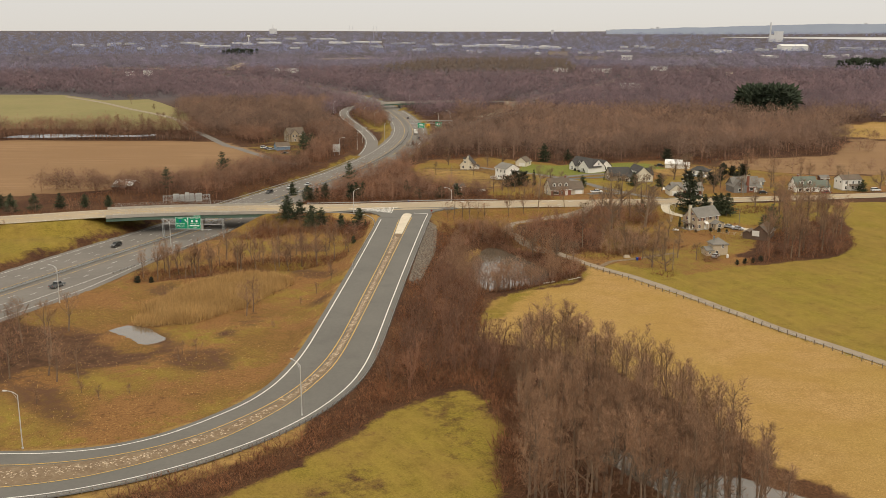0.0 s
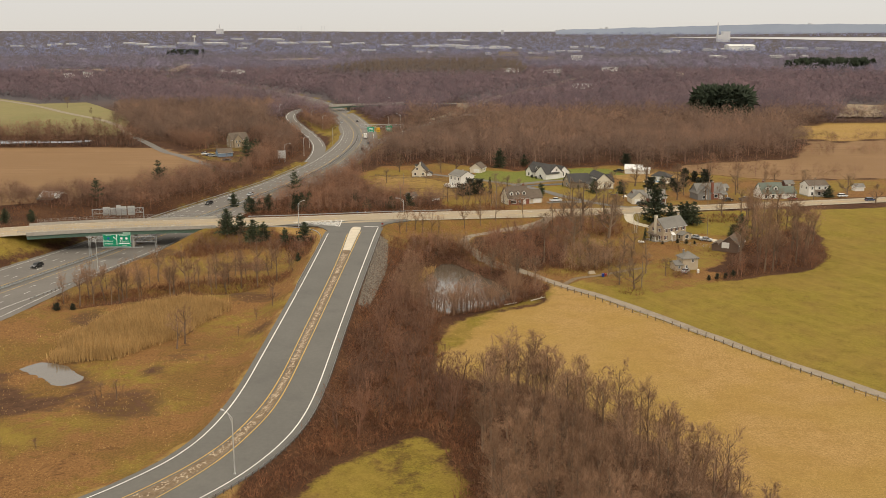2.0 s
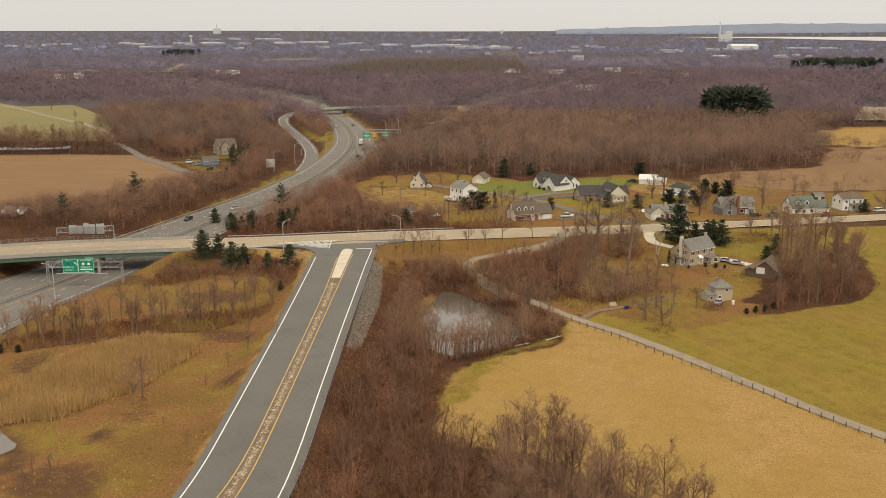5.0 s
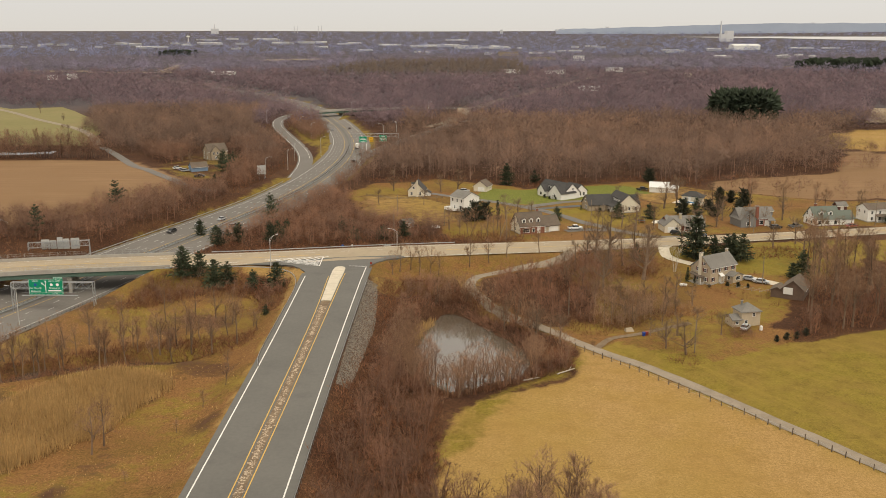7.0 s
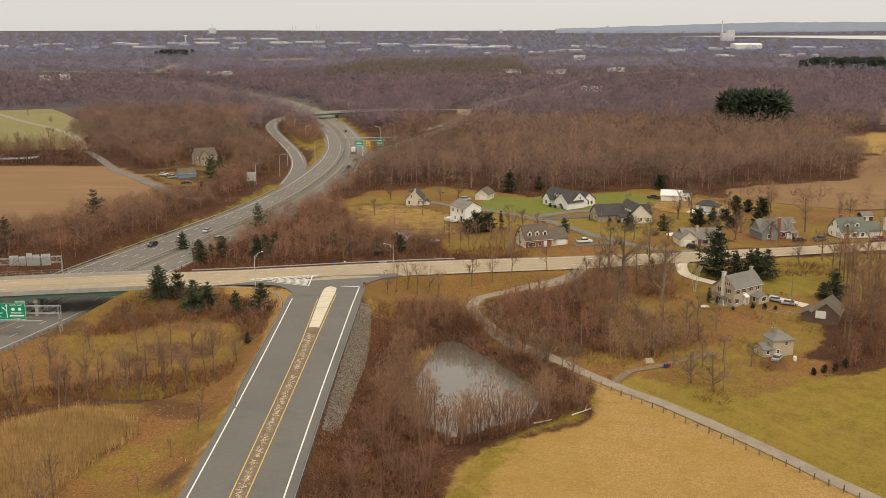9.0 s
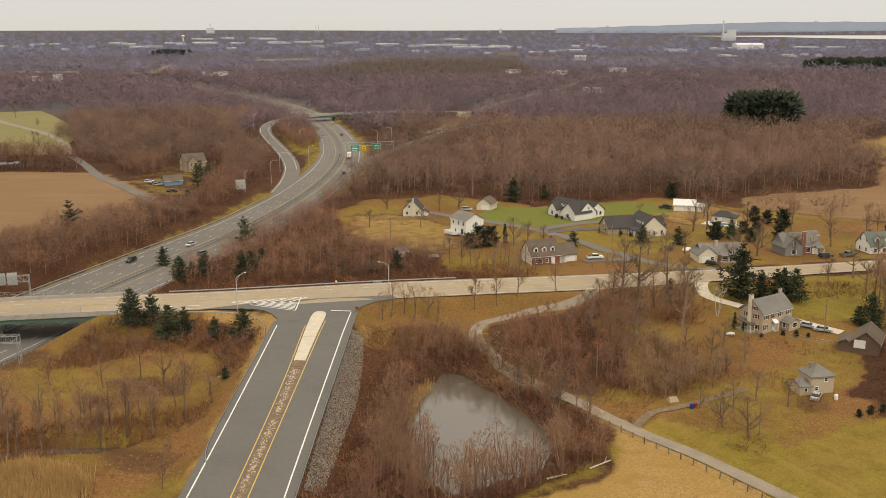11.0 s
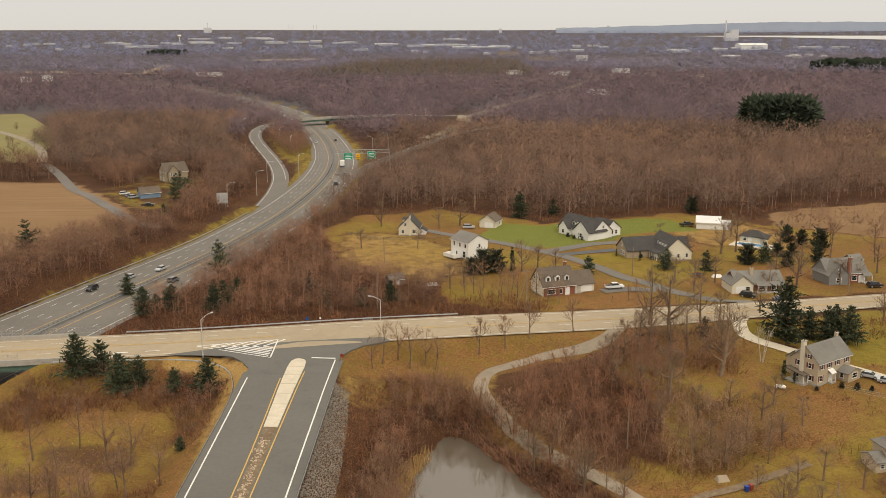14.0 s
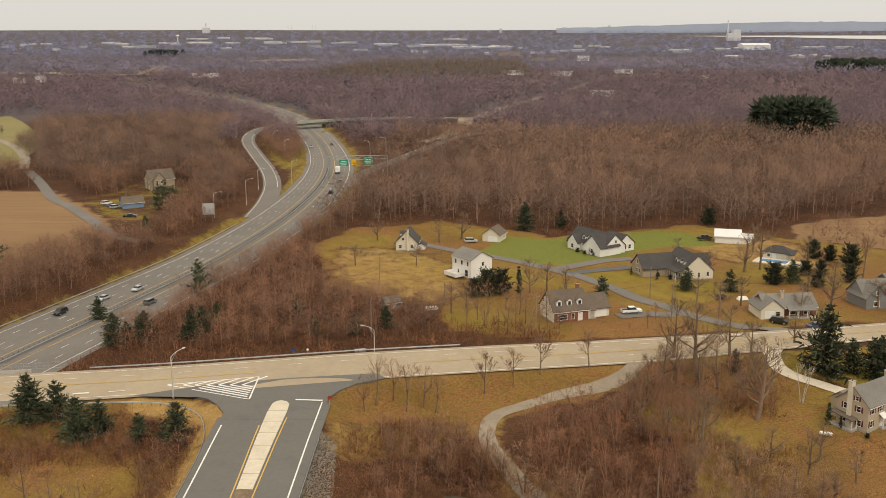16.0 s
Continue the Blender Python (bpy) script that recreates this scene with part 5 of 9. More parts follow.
def tree_kind(name, label, shapes, bark, twig):
    kinds = []
    for sh in shapes:
        (tv, tf), (cv, cf) = bare_tree(**sh)
        WHOLE.setdefault(label, []).append((np.vstack([tv, cv]) / sh["h"], np.vstack([tf, cf + len(tv)])))
        kinds.append((tri_mesh("trunk", tv, tf, bark, True), tri_mesh("crown", cv, cf, twig)))
    return name, label, kinds


def plant(kind, x, y, scale=1.0, z=None, group="", label=""):
    name, lab, kinds = kind
    k = kinds[rng.integers(len(kinds))]
    root = thing(name, label or lab, "tree", group, pose(x, y, gz(x, y) - 0.1 if z is None else z, rng.normal(0, 2), rng.normal(0, 2), rng.uniform(0, 360)) @ Matrix.Diagonal((scale * rng.uniform(0.9, 1.1), scale * rng.uniform(0.9, 1.1), scale, 1)))
    part("trunk", k[0], None, root)
    part("crown", k[1], None, root)
    return root


OAK = tree_kind("bare_tree", "tall bare grey-brown deciduous tree with fine twigs", [dict(h=16, limbs=17, low=0.32, open_=0.42, sprays=4, tw=0.056) for _ in range(2)] + [dict(h=17, limbs=16, low=0.38, open_=0.6, sprays=4, tw=0.056) for _ in range(2)], M["bark"], M["twig"])
SLIM = tree_kind("bare_tree", "slender bare tree with upright branches", [dict(h=12, limbs=12, low=0.25, open_=0.75) for _ in range(3)], M["bark"], M["twig"])
MULTI = tree_kind("bare_tree", "bare many-stemmed tree with tangled twigs", [dict(h=9, limbs=15, low=0.15, open_=0.7, stems=3) for _ in range(3)], M["bark"], M["twig"])
BROAD = tree_kind("bare_tree", "broad old bare tree with spreading limbs", [dict(h=15, limbs=18, low=0.2, open_=1.15, sprays=4, tw=0.052, girth=1.75) for _ in range(3)], M["bark"], M["twig_pale"])
SMALL = tree_kind("bare_tree", "small bare sapling in the grass", [dict(h=5.5, limbs=11, low=0.2, open_=0.6, twigs=4, tw=0.04) for _ in range(3)], M["bark"], M["twig"])
VASE = tree_kind("bare_tree", "young bare street tree with a rounded crown", [dict(h=6.5, limbs=16, low=0.3, open_=0.7, twigs=3, tw=0.036) for _ in range(2)], M["bark"], M["twig"])


def conifer(h, spread, tiers, droop=0.25, bare=0.08, per=9, sliv=9, ragged=0.15, dome=False):
    trunk, crown = Tris(), Tris()
    trunk.limb(np.array([[0, 0, -0.5], [0, 0, h * 0.5], [0, 0, h]]), np.array([h * 0.018, h * 0.011, 0.02]), 6)
    for i in range(tiers):
        f = i / tiers
        z = h * (bare + (0.97 - bare) * f + rng.normal(0, 0.028))
        r = spread * ((1 - f ** 2.6) ** 0.6 if dome else (1 - f) ** 0.68) * rng.uniform(1 - ragged, 1 + ragged) + 0.12
        for k in range(per):
            az = rng.uniform(0, 6.28)
            d = unit(np.array([np.cos(az), np.sin(az), -droop + 0.5 * f]))
            ln = r * rng.uniform(0.7, 1.1)
            for s in range(sliv):
                u = (s + rng.uniform(0, 1)) / sliv
                p = np.array([0, 0, z]) + d * ln * u * 0.9 + np.array([0, 0, 0.12 * ln * u * u])
                dd = unit(d * 0.8 + rng.normal(0, 0.5, 3))
                crown.sliver(p, dd, 0.3 * ln * (1.15 - 0.5 * u) + 0.25, 0.16 + 0.08 * ln * (1 - 0.5 * u))
    return trunk.arrays(), crown.arrays()


def conifer_kind(name, label, shapes, leaf=None):
    kinds = []
    for sh in shapes:
        (tv, tf), (cv, cf) = conifer(**sh)
        kinds.append((tri_mesh("trunk", tv, tf, M["bark"], True), tri_mesh("crown", cv, cf, leaf or M["needle"])))
    return name, label, kinds


SPRUCE = conifer_kind("spruce_tree", "dark green conical spruce", [dict(h=9, spread=4.0, tiers=24, per=8, sliv=8, ragged=0.3, droop=0.05) for _ in range(3)])
PINE = conifer_kind("pine_tree", "tall dark pine with layered open branches", [dict(h=17, spread=5.2, tiers=15, droop=-0.1, bare=0.28, per=6, sliv=12, ragged=0.5) for _ in range(2)])
HOLLY = conifer_kind("evergreen_shrub", "dense dark evergreen shrub", [dict(h=7, spread=3.3, tiers=13, droop=-0.3, bare=0.0, per=16, sliv=9, ragged=0.3, dome=True) for _ in range(2)], M["leaf_dark"])
CEDAR = conifer_kind("cedar_tree", "narrow dark green upright cedar", [dict(h=6, spread=0.95, tiers=18, droop=-0.6, bare=0.0, per=8, sliv=6) for _ in range(2)])


def scatter(poly, spacing, keep=1.0, jitter=0.45):
    xs, ys = [p[0] for p in poly], [p[1] for p in poly]
    X, Y = [a.ravel() for a in np.meshgrid(np.arange(min(xs), max(xs), spacing), np.arange(min(ys), max(ys), spacing))]
    X = X + rng.uniform(-jitter, jitter, X.shape) * spacing
    Y = Y + rng.uniform(-jitter, jitter, Y.shape) * spacing
    ok = inside(X, Y, poly) & (rng.uniform(0, 1, X.shape) < keep)
    return X[ok], Y[ok]


def off_roads(x, y, extra=2.0):
    ok = np.ones(x.shape, bool)
    for road, half in ((RAMP_MID, 11.5), (CROSS, 10.5), (HW_MID, np.interp(y, [400, 620, 800], [19.5, 16.5, 13.5])), (LOOP, 6), (EXIT, 6), (with_z(DRIVE, lambda q: q[:, 0] * 0), 2.6), (with_z(FARM_DRIVE, lambda q: q[:, 0] * 0), 2.6), (with_z(LANE_WEST, lambda q: q[:, 0] * 0), 3.5), (with_z(HOUSE_DRIVE, lambda q: q[:, 0] * 0), 3)):
        d, _ = line_distance(x, y, road)
        ok &= d > half + extra
    return ok


def planted(kind, poly, spacing, smin, smax, group, keep=1.0, limit=400, extra=1.0):
    X, Y = scatter(poly, spacing, keep)
    ok = off_roads(X, Y, extra)
    for p in (POND, PUDDLE):
        ok &= ~inside(X, Y, p)
    for x, y in list(zip(X[ok], Y[ok]))[:limit]:
        plant(kind, x, y, rng.uniform(smin, smax), group=group)


# the grove in front, the thicket along the ramp, and the marsh trees
GROVE = [(2, 150), (3, 192), (0, 212), (8, 240), (20, 231), (35, 211), (43, 190), (46, 178), (48, 150)]
THICKET = [(-29, 235), (-27, 295), (-21, 318), (-17, 305), (-8, 300), (-8, 285), (-10, 270), (-9, 252), (-2, 245), (6, 242), (-2, 216), (-12, 217), (-27, 209)]
planted(OAK, GROVE, 4.5, 0.62, 0.92, "grove by the creek")
planted(OAK, [(-120, 303), (-100, 312), (-72, 322), (-62, 327), (-60, 334), (-76, 330), (-100, 322), (-122, 310)], 4.6, 0.5, 0.74, "tree row by the ditch")
planted(SLIM, [(-118, 312), (-100, 322), (-76, 331), (-62, 336), (-64, 344), (-80, 342), (-104, 336), (-116, 325)], 6.2, 0.6, 0.95, "tree row by the ditch", 0.85)
for x, y, s in ((-86, 352, 0.9), (-79, 357, 0.85), (-72, 352, 0.95), (-67, 350, 0.9), (-98, 352, 0.7), (-60, 345, 0.6), (-57.5, 338, 0.5)):
    plant(SLIM, x, y, s, group="marsh trees")
for x, y, s in ((-76, 268, 0.95), (-75, 272, 0.9), (-116, 229, 1.05), (-125, 245, 0.9), (-128, 238, 1.0), (-110, 215, 0.85), (-106, 211, 0.8), (-102, 214, 0.8), (-121, 250, 1.0), (-113, 222, 0.9), (-131, 228, 0.9), (-118, 212, 1.0)):
    plant(SLIM, x, y, s, group="marsh trees")
for x, y, s in ((-57, 300, 1.0), (-60, 291, 0.8), (-59, 312, 1.0), (-82, 227, 0.75), (-79, 231, 0.9), (-83, 233, 0.7), (-97, 204, 0.6), (-91, 200, 0.7), (-86, 205, 0.5), (-62, 278, 0.6), (-65, 255, 0.5), (-104, 197, 0.6)):
    plant(SMALL, x, y, s, group="marsh saplings")
# street trees on the verge, and clumps by the junction
for x, y, s in ((-0.6, 406.4, 1.45), (5.8, 409.3, 1.35), (11.9, 413.4, 1.5), (23.4, 417.6, 1.4)):
    plant(VASE, x, y, s, group="verge trees")
for x, y, s in ((-23.5, 400, 0.9), (-20, 402, 0.8), (-17, 399.5, 0.92), (-13.5, 401, 0.8), (-11, 399, 0.75), (-25.5, 397, 0.7)):
    plant(SLIM, x, y, s, group="verge trees")
# the yard between lane and farmhouse
YARD = [(6, 384), (14, 396), (30, 404), (42, 404), (48, 396), (38, 384), (34, 366), (33, 352), (27, 347), (17, 358), (9, 368)]
planted(SLIM, [(36, 360), (52, 366), (62, 366), (66, 352), (58, 356), (46, 348), (36, 347)], 5.5, 0.5, 0.8, "yard trees", 0.8)
for x, y, s, k in ((34, 384.6, 0.55, BROAD), (41, 388, 0.5, BROAD), (30, 389, 0.5, BROAD), (25, 393, 0.45, BROAD), (44, 372, 0.5, BROAD), (52, 378, 0.45, BROAD), (43, 357, 0.45, BROAD), (58, 362, 0.4, BROAD), (36, 370, 0.5, BROAD), (55, 396.4, 1.15, BROAD), (40, 381.6, 0.9, BROAD), (43.6, 424, 1.0, BROAD), (48, 421, 1.05, BROAD), (38, 410, 0.8, BROAD), (51, 412, 0.8, BROAD), (34, 405, 0.7, BROAD), (42, 416, 0.75, BROAD), (46, 408, 0.75, BROAD), (30, 400, 0.6, BROAD), (60, 415, 0.7, BROAD), (62, 426, 0.65, BROAD), (57.5, 427, 0.85, BROAD), (53, 326, 0.62, BROAD), (49, 331, 0.5, BROAD), (64.5, 369, 0.45, BROAD), (22, 333, 0.62, BROAD), (16.5, 341.5, 0.62, BROAD), (8.5, 351, 0.55, BROAD), (20, 339, 0.7, SLIM)):
    plant(k, x, y, s, group="yard trees")
# tangled trees on the pond's far bank
for x, y, s in ((-6, 377, 0.8), (-2, 375, 0.95), (2, 371, 0.85), (5.5, 366, 1.0), (9, 361, 0.9), (12, 356, 1.0), (15, 350, 0.9), (17.5, 345, 0.95), (-11, 375, 0.8)):
    plant(MULTI, x, y, s, group="pond trees")
# the wood beside the pasture
planted(OAK, [(88, 350), (100, 345), (118, 355), (126, 368), (134, 402), (126, 416), (112, 416), (108, 396), (102, 376)], 7.5, 0.7, 0.98, "wood by the pasture")
# house lots north of the road
for x, y, s, k in ((15, 486, 0.72, BROAD), (20, 487, 0.62, BROAD), (26, 489, 0.5, BROAD), (0.5, 452, 0.6, SLIM), (4, 451, 0.5, SLIM), (9, 452, 0.75, SLIM), (14.5, 449, 0.6, SLIM), (-4, 456, 0.6, SLIM), (20, 451, 0.35, BROAD), (38, 449, 0.4, SMALL), (46.5, 459, 0.9, SMALL), (43, 452, 0.9, SMALL),
                   (85, 512, 0.85, BROAD), (91, 515, 0.9, BROAD), (97, 470, 0.7, BROAD), (128, 486, 0.7, BROAD), (133, 500, 0.8, OAK), (120, 505, 0.9, OAK), (145, 497, 0.8, OAK), (150, 500, 0.7, OAK), (178, 480, 0.75, BROAD), (184, 462, 0.6, BROAD), (-13, 556, 0.6, BROAD), (-5, 562, 0.7, BROAD), (-36, 560, 0.7, BROAD), (64, 462, 0.7, BROAD), (17, 450, 0.85, SLIM), (-1, 459, 0.8, SLIM), (6.5, 447, 0.7, SLIM), (11.5, 455, 0.7, SLIM), (23, 449, 0.6, SLIM), (-8, 465, 0.6, BROAD), (-4, 470, 0.55, BROAD), (24, 478, 0.4, BROAD), (86, 462, 0.6, BROAD), (110, 470, 0.6, BROAD), (118, 474, 0.7, SLIM), (139, 472, 0.5, BROAD), (152, 476, 0.7, SLIM), (165, 500, 0.7, BROAD), (108, 520, 0.7, BROAD), (72, 506, 0.6, BROAD), (68, 530, 0.5, BROAD), (96, 540, 0.7, BROAD), (-20, 520, 0.5, BROAD), (-40, 520, 0.5, BROAD), (76, 437, 0.5, BROAD), (118, 440, 0.7, BROAD), (126, 434, 0.75, BROAD), (133, 440, 0.7, BROAD), (108, 434, 0.6, BROAD), (116, 425, 0.7, BROAD)):
    plant(k, x, y, s, group="garden trees")
# evergreens
for x, y, s, k in ((-90.5, 387.5, 1.2, SPRUCE), (-86, 389, 0.9, SPRUCE), (-80, 384, 1.1, SPRUCE), (-76.5, 386, 0.85, SPRUCE), (-60.5, 383, 0.95, SPRUCE), (-57, 376, 0.6, CEDAR), (-58, 352, 0.35, SPRUCE),
                   (-79.5, 474, 0.85, PINE), (-76, 452, 0.72, SPRUCE), (-72, 448, 0.8, SPRUCE), (-70, 455, 0.7, SPRUCE), (-86, 441, 0.75, SPRUCE), (-91, 436, 0.7, SPRUCE), (-89, 440, 0.6, SPRUCE), (-43, 445, 0.62, SPRUCE), (-32.5, 446, 0.65, SPRUCE), (-25, 450, 0.75, SPRUCE), (-50, 462, 0.7, SPRUCE),
                   (76.8, 420.5, 1.85, SPRUCE), (92, 417, 1.15, SPRUCE), (88, 419, 1.05, SPRUCE), (84, 421, 0.95, SPRUCE), (90, 421, 1.0, SPRUCE), (105.5, 396, 1.1, SPRUCE), (103, 397.5, 0.6, SPRUCE), (57, 421, 0.62, SPRUCE),
                   (2.5, 484, 1.15, HOLLY), (-1.5, 482, 0.8, HOLLY), (6.5, 486, 1.05, HOLLY), (11.8, 486, 1.45, CEDAR), (36, 484, 0.68, SPRUCE), (61.5, 490, 0.85, SPRUCE), (74, 488, 0.78, SPRUCE), (90, 497, 1.0, HOLLY), (96, 499, 0.85, SPRUCE), (102, 494, 0.75, HOLLY),
                   (103, 508, 0.7, HOLLY), (108, 508, 0.7, HOLLY), (114, 500, 0.8, HOLLY), (114, 532, 0.9, HOLLY), (118, 528, 0.8, HOLLY), (122, 520, 1.1, HOLLY), (20, 578, 1.25, SPRUCE), (34, 582, 0.8, SPRUCE), (93, 590, 1.0, HOLLY),
                   (-151, 502, 0.85, PINE), (-161, 443, 0.8, PINE), (-128, 580, 0.6, SPRUCE), (-134, 543, 0.4, PINE), (-85.5, 443, 0.8, SPRUCE), (-95, 447, 0.9, SPRUCE), (-73, 439, 0.85, SPRUCE), (-320, 960, 0.7, SPRUCE), (-205, 402, 0.9, SPRUCE), (-196, 408, 0.8, SPRUCE), (-186, 410, 0.7, SPRUCE), (-176, 412, 0.6, SPRUCE), (-214, 399, 0.9, SPRUCE), (-222, 405, 0.9, SPRUCE), (-130, 603, 0.9, PINE), (-126, 610, 0.8, PINE), (169, 479, 0.7, SPRUCE), (79, 336.5, 0.26, HOLLY), (82, 338, 0.3, HOLLY), (85, 339, 0.28, HOLLY), (88, 341, 0.3, HOLLY), (-121, 301, 0.34, HOLLY), (-117, 303, 0.3, HOLLY), (-68, 384, 0.75, SPRUCE), (-107, 470, 0.8, SPRUCE)):
    plant(k, x, y, s, group="evergreens")
for x, y, k in ((35.5, 541, 0.24), (37.5, 538, 0.2), (40.5, 536, 0.22), (56.5, 506, 0.2), (57.2, 511, 0.18), (59.5, 502.5, 0.22), (80.2, 389.6, 0.2), (83.2, 388.6, 0.24), (86, 387.6, 0.2), (74.2, 388.4, 0.16)):
    plant(HOLLY, x, y, k, group="garden shrubs")
for x, y, k, tree in ((2, 466, 0.75, SLIM), (7, 469, 0.7, SLIM), (10.5, 464, 0.8, SLIM), (60, 471, 0.62, BROAD), (73, 473, 0.6, BROAD), (93, 477, 0.62, BROAD), (103, 484, 0.7, BROAD)):
    plant(tree, x, y, k, group="garden trees")
for x, y, s in ((68.6, 394.3, 0.85), (48.5, 508.3, 0.5), (55.3, 501.8, 0.6), (70.5, 392.5, 0.5), (51.6, 516.5, 0.5), (39.5, 537.5, 0.7)):
    plant(CEDAR, x, y, s, group="evergreens")


# ---------- woods, thickets and reeds as masses ----------
def copies(shape, x, y, z, scale, squash=None):
    """One big set of triangles from many turned and scaled copies of a small one."""
    v, f = shape[0], shape[1]
    n, k = len(x), len(v)
    a = rng.uniform(0, 2 * np.pi, n)
    c, s = np.cos(a)[:, None], np.sin(a)[:, None]
    sq = np.ones(n) if squash is None else squash
    X = (v[None, :, 0] * c - v[None, :, 1] * s) * scale[:, None] * sq[:, None] + x[:, None]
    Y = (v[None, :, 0] * s + v[None, :, 1] * c) * scale[:, None] * sq[:, None] + y[:, None]
    Z = v[None, :, 2] * scale[:, None] + z[:, None]
    V = np.stack([X, Y, Z], 2).reshape(-1, 3)
    F = (f[None] + (np.arange(n) * k)[:, None, None]).reshape(-1, 3)
    t = np.repeat(np.clip(0.5 + 0.2 * rng.normal(0, 1, n) + 0.16 * wobble(x, y, 45, 11.0) + 0.14 * wobble(x, y, 150, 5.0), 0, 1), k)
    N = None
    if len(shape) > 2:
        m = shape[2]
        N = np.stack([m[None, :, 0] * c - m[None, :, 1] * s, m[None, :, 0] * s + m[None, :, 1] * c, np.repeat(m[None, :, 2], n, 0)], 2).reshape(-1, 3)
        face = V[F]
        away = np.cross(face[:, 1] - face[:, 0], face[:, 2] - face[:, 0])[:, 1] > 0
        F[away] = F[away][:, ::-1]
    return V, F, t, N


def crown_tree(twigs, length, width, spread=0.36, low=0.3, lobes=6, trunk=True):
    """A leafless tree of height one: trunk, and a lobed crown of fine twigs whose shading follows the lobes."""
    t = Tris()
    if trunk:
        t.limb(np.array([[0, 0, -0.05], [rng.normal(0, 0.02), rng.normal(0, 0.02), 0.5], [rng.normal(0, 0.03), rng.normal(0, 0.03), 0.9]]), np.array([0.011, 0.008, 0.003]), 3)
        for i in range(7):
            az, z0 = i * 2.4 + rng.uniform(-0.5, 0.5), rng.uniform(0.22, 0.6)
            t.sliver(np.array([0, 0, z0]), unit(np.array([np.cos(az) * 0.7, np.sin(az) * 0.7, 0.8])), 0.4, 0.011)
        v, f = t.arrays()
    else:
        v, f = np.zeros((0, 3)), np.zeros((0, 3), int)
    nrm = np.column_stack([v[:, :2] * 4, np.full(len(v), 0.4)]) if len(v) else np.zeros((0, 3))
    mid = low + (1 - low) * 0.45
    az = np.arange(lobes) * 2.4 + rng.uniform(-0.4, 0.4, lobes)
    ring = spread * np.where(np.arange(lobes) == 0, 0.05, rng.uniform(0.45, 0.72, lobes))
    cz = np.where(np.arange(lobes) == 0, low + (1 - low) * 0.66, mid + rng.uniform(-0.7, 0.35, lobes) * (1 - low) * 0.5)
    cen = np.column_stack([np.cos(az) * ring, np.sin(az) * ring, cz])
    rad = np.column_stack([np.full((lobes, 2), 1.0) * spread * rng.uniform(0.42, 0.6, (lobes, 1)), (1 - low) * rng.uniform(0.24, 0.36, lobes)])
    rad[0, 2] = (1 - low) * 0.34
    which = rng.integers(lobes, size=twigs)
    d = rng.normal(0, 1, (twigs, 3))
    d[:, 2] = d[:, 2] * 0.8 + 0.45
    d /= np.linalg.norm(d, axis=1)[:, None]
    p = cen[which] + d * rad[which] * rng.uniform(0.05, 1.0, (twigs, 1)) ** 0.6
    g = d + rng.normal(0, 0.5, (twigs, 3)) + np.array([0, 0, 0.35])
    g /= np.linalg.norm(g, axis=1)[:, None]
    side = np.cross(g, rng.normal(0, 1, (twigs, 3)))
    side /= np.linalg.norm(side, axis=1)[:, None]
    w = width * rng.uniform(0.6, 1.3, (twigs, 1)) / 2
    tip = p + g * length * rng.uniform(0.6, 1.4, (twigs, 1))
    V2 = np.stack([p - side * w, p + side * w, tip], 1).reshape(-1, 3)
    F2 = np.arange(3 * twigs).reshape(-1, 3)
    whole = p - np.array([0, 0, mid])
    whole /= np.linalg.norm(whole, axis=1)[:, None] + 1e-6
    n2 = d * 0.5 + whole * 0.5 + np.array([0, 0, 0.32])
    V, F, N = [v, V2], [f, F2 + len(v)], [nrm, np.repeat(n2, 3, 0)]
    N = np.vstack(N)
    return np.vstack(V), np.vstack(F), N / (np.linalg.norm(N, axis=1)[:, None] + 1e-6)


def mass(name, label, category, sets, material):
    """Many small plants as one mesh."""
    V, F, T, N, k = [], [], [], [], 0
    for v, f, t, n in sets:
        if not len(v):
            continue
        V.append(v)
        F.append(f + k)
        T.append(t)
        N.append(n)
        k += len(v)
    me = tri_mesh(name, np.vstack(V), np.vstack(F), material)
    me.attributes.new("tint", "FLOAT", "POINT").data.foreach_set("value", np.concatenate(T).astype(np.float32))
    if N[0] is not None:
        me.polygons.foreach_set("use_smooth", np.ones(len(me.polygons), bool))
        me.normals_split_custom_set_from_vertices(np.vstack(N).tolist())
    return tagged(new(name, me), label, category, kind="stuff")


def wood_points(poly, spacing, blocked, d0=0.0):
    X, Y = scatter(poly, spacing)
    ok = off_roads(X, Y, 2.0)
    for p in blocked:
        ok &= ~inside(X, Y, p)
    return X[ok], Y[ok]


SIGHT = [(-68, 610), (-54, 640), (-48, 700), (-34, 760), (-26, 830), (-50, 840), (-68, 700)]
BLOCKED = [SIGHT, LAWN_N, F_BROWN_W, F_GREEN_W, F_TAN_E, F_TAN_E2, F_PINE, F_GREEN, F_STRAW, WEST_WATER]
FULL = [crown_tree(225, 0.115, 0.013, 0.44, 0.08, 7) for _ in range(8)]
SIMPLE = [crown_tree(165, 0.15, 0.0105, 0.36, 0.1, 5) for _ in range(5)]
MIDDLE = [crown_tree(92, 0.12, 0.027, 0.46, 0.02, 6, False) for _ in range(8)]
COARSE = [crown_tree(50, 0.13, 0.053, 0.5, 0.0, 5, False) for _ in range(8)]
LOW_FAR = [crown_tree(32, 0.2, 0.1, 0.75, 0.0, 4, False) for _ in range(6)]
POPLAR = [crown_tree(34, 0.15, 0.036, 0.15, 0.1, 3, False) for _ in range(5)]


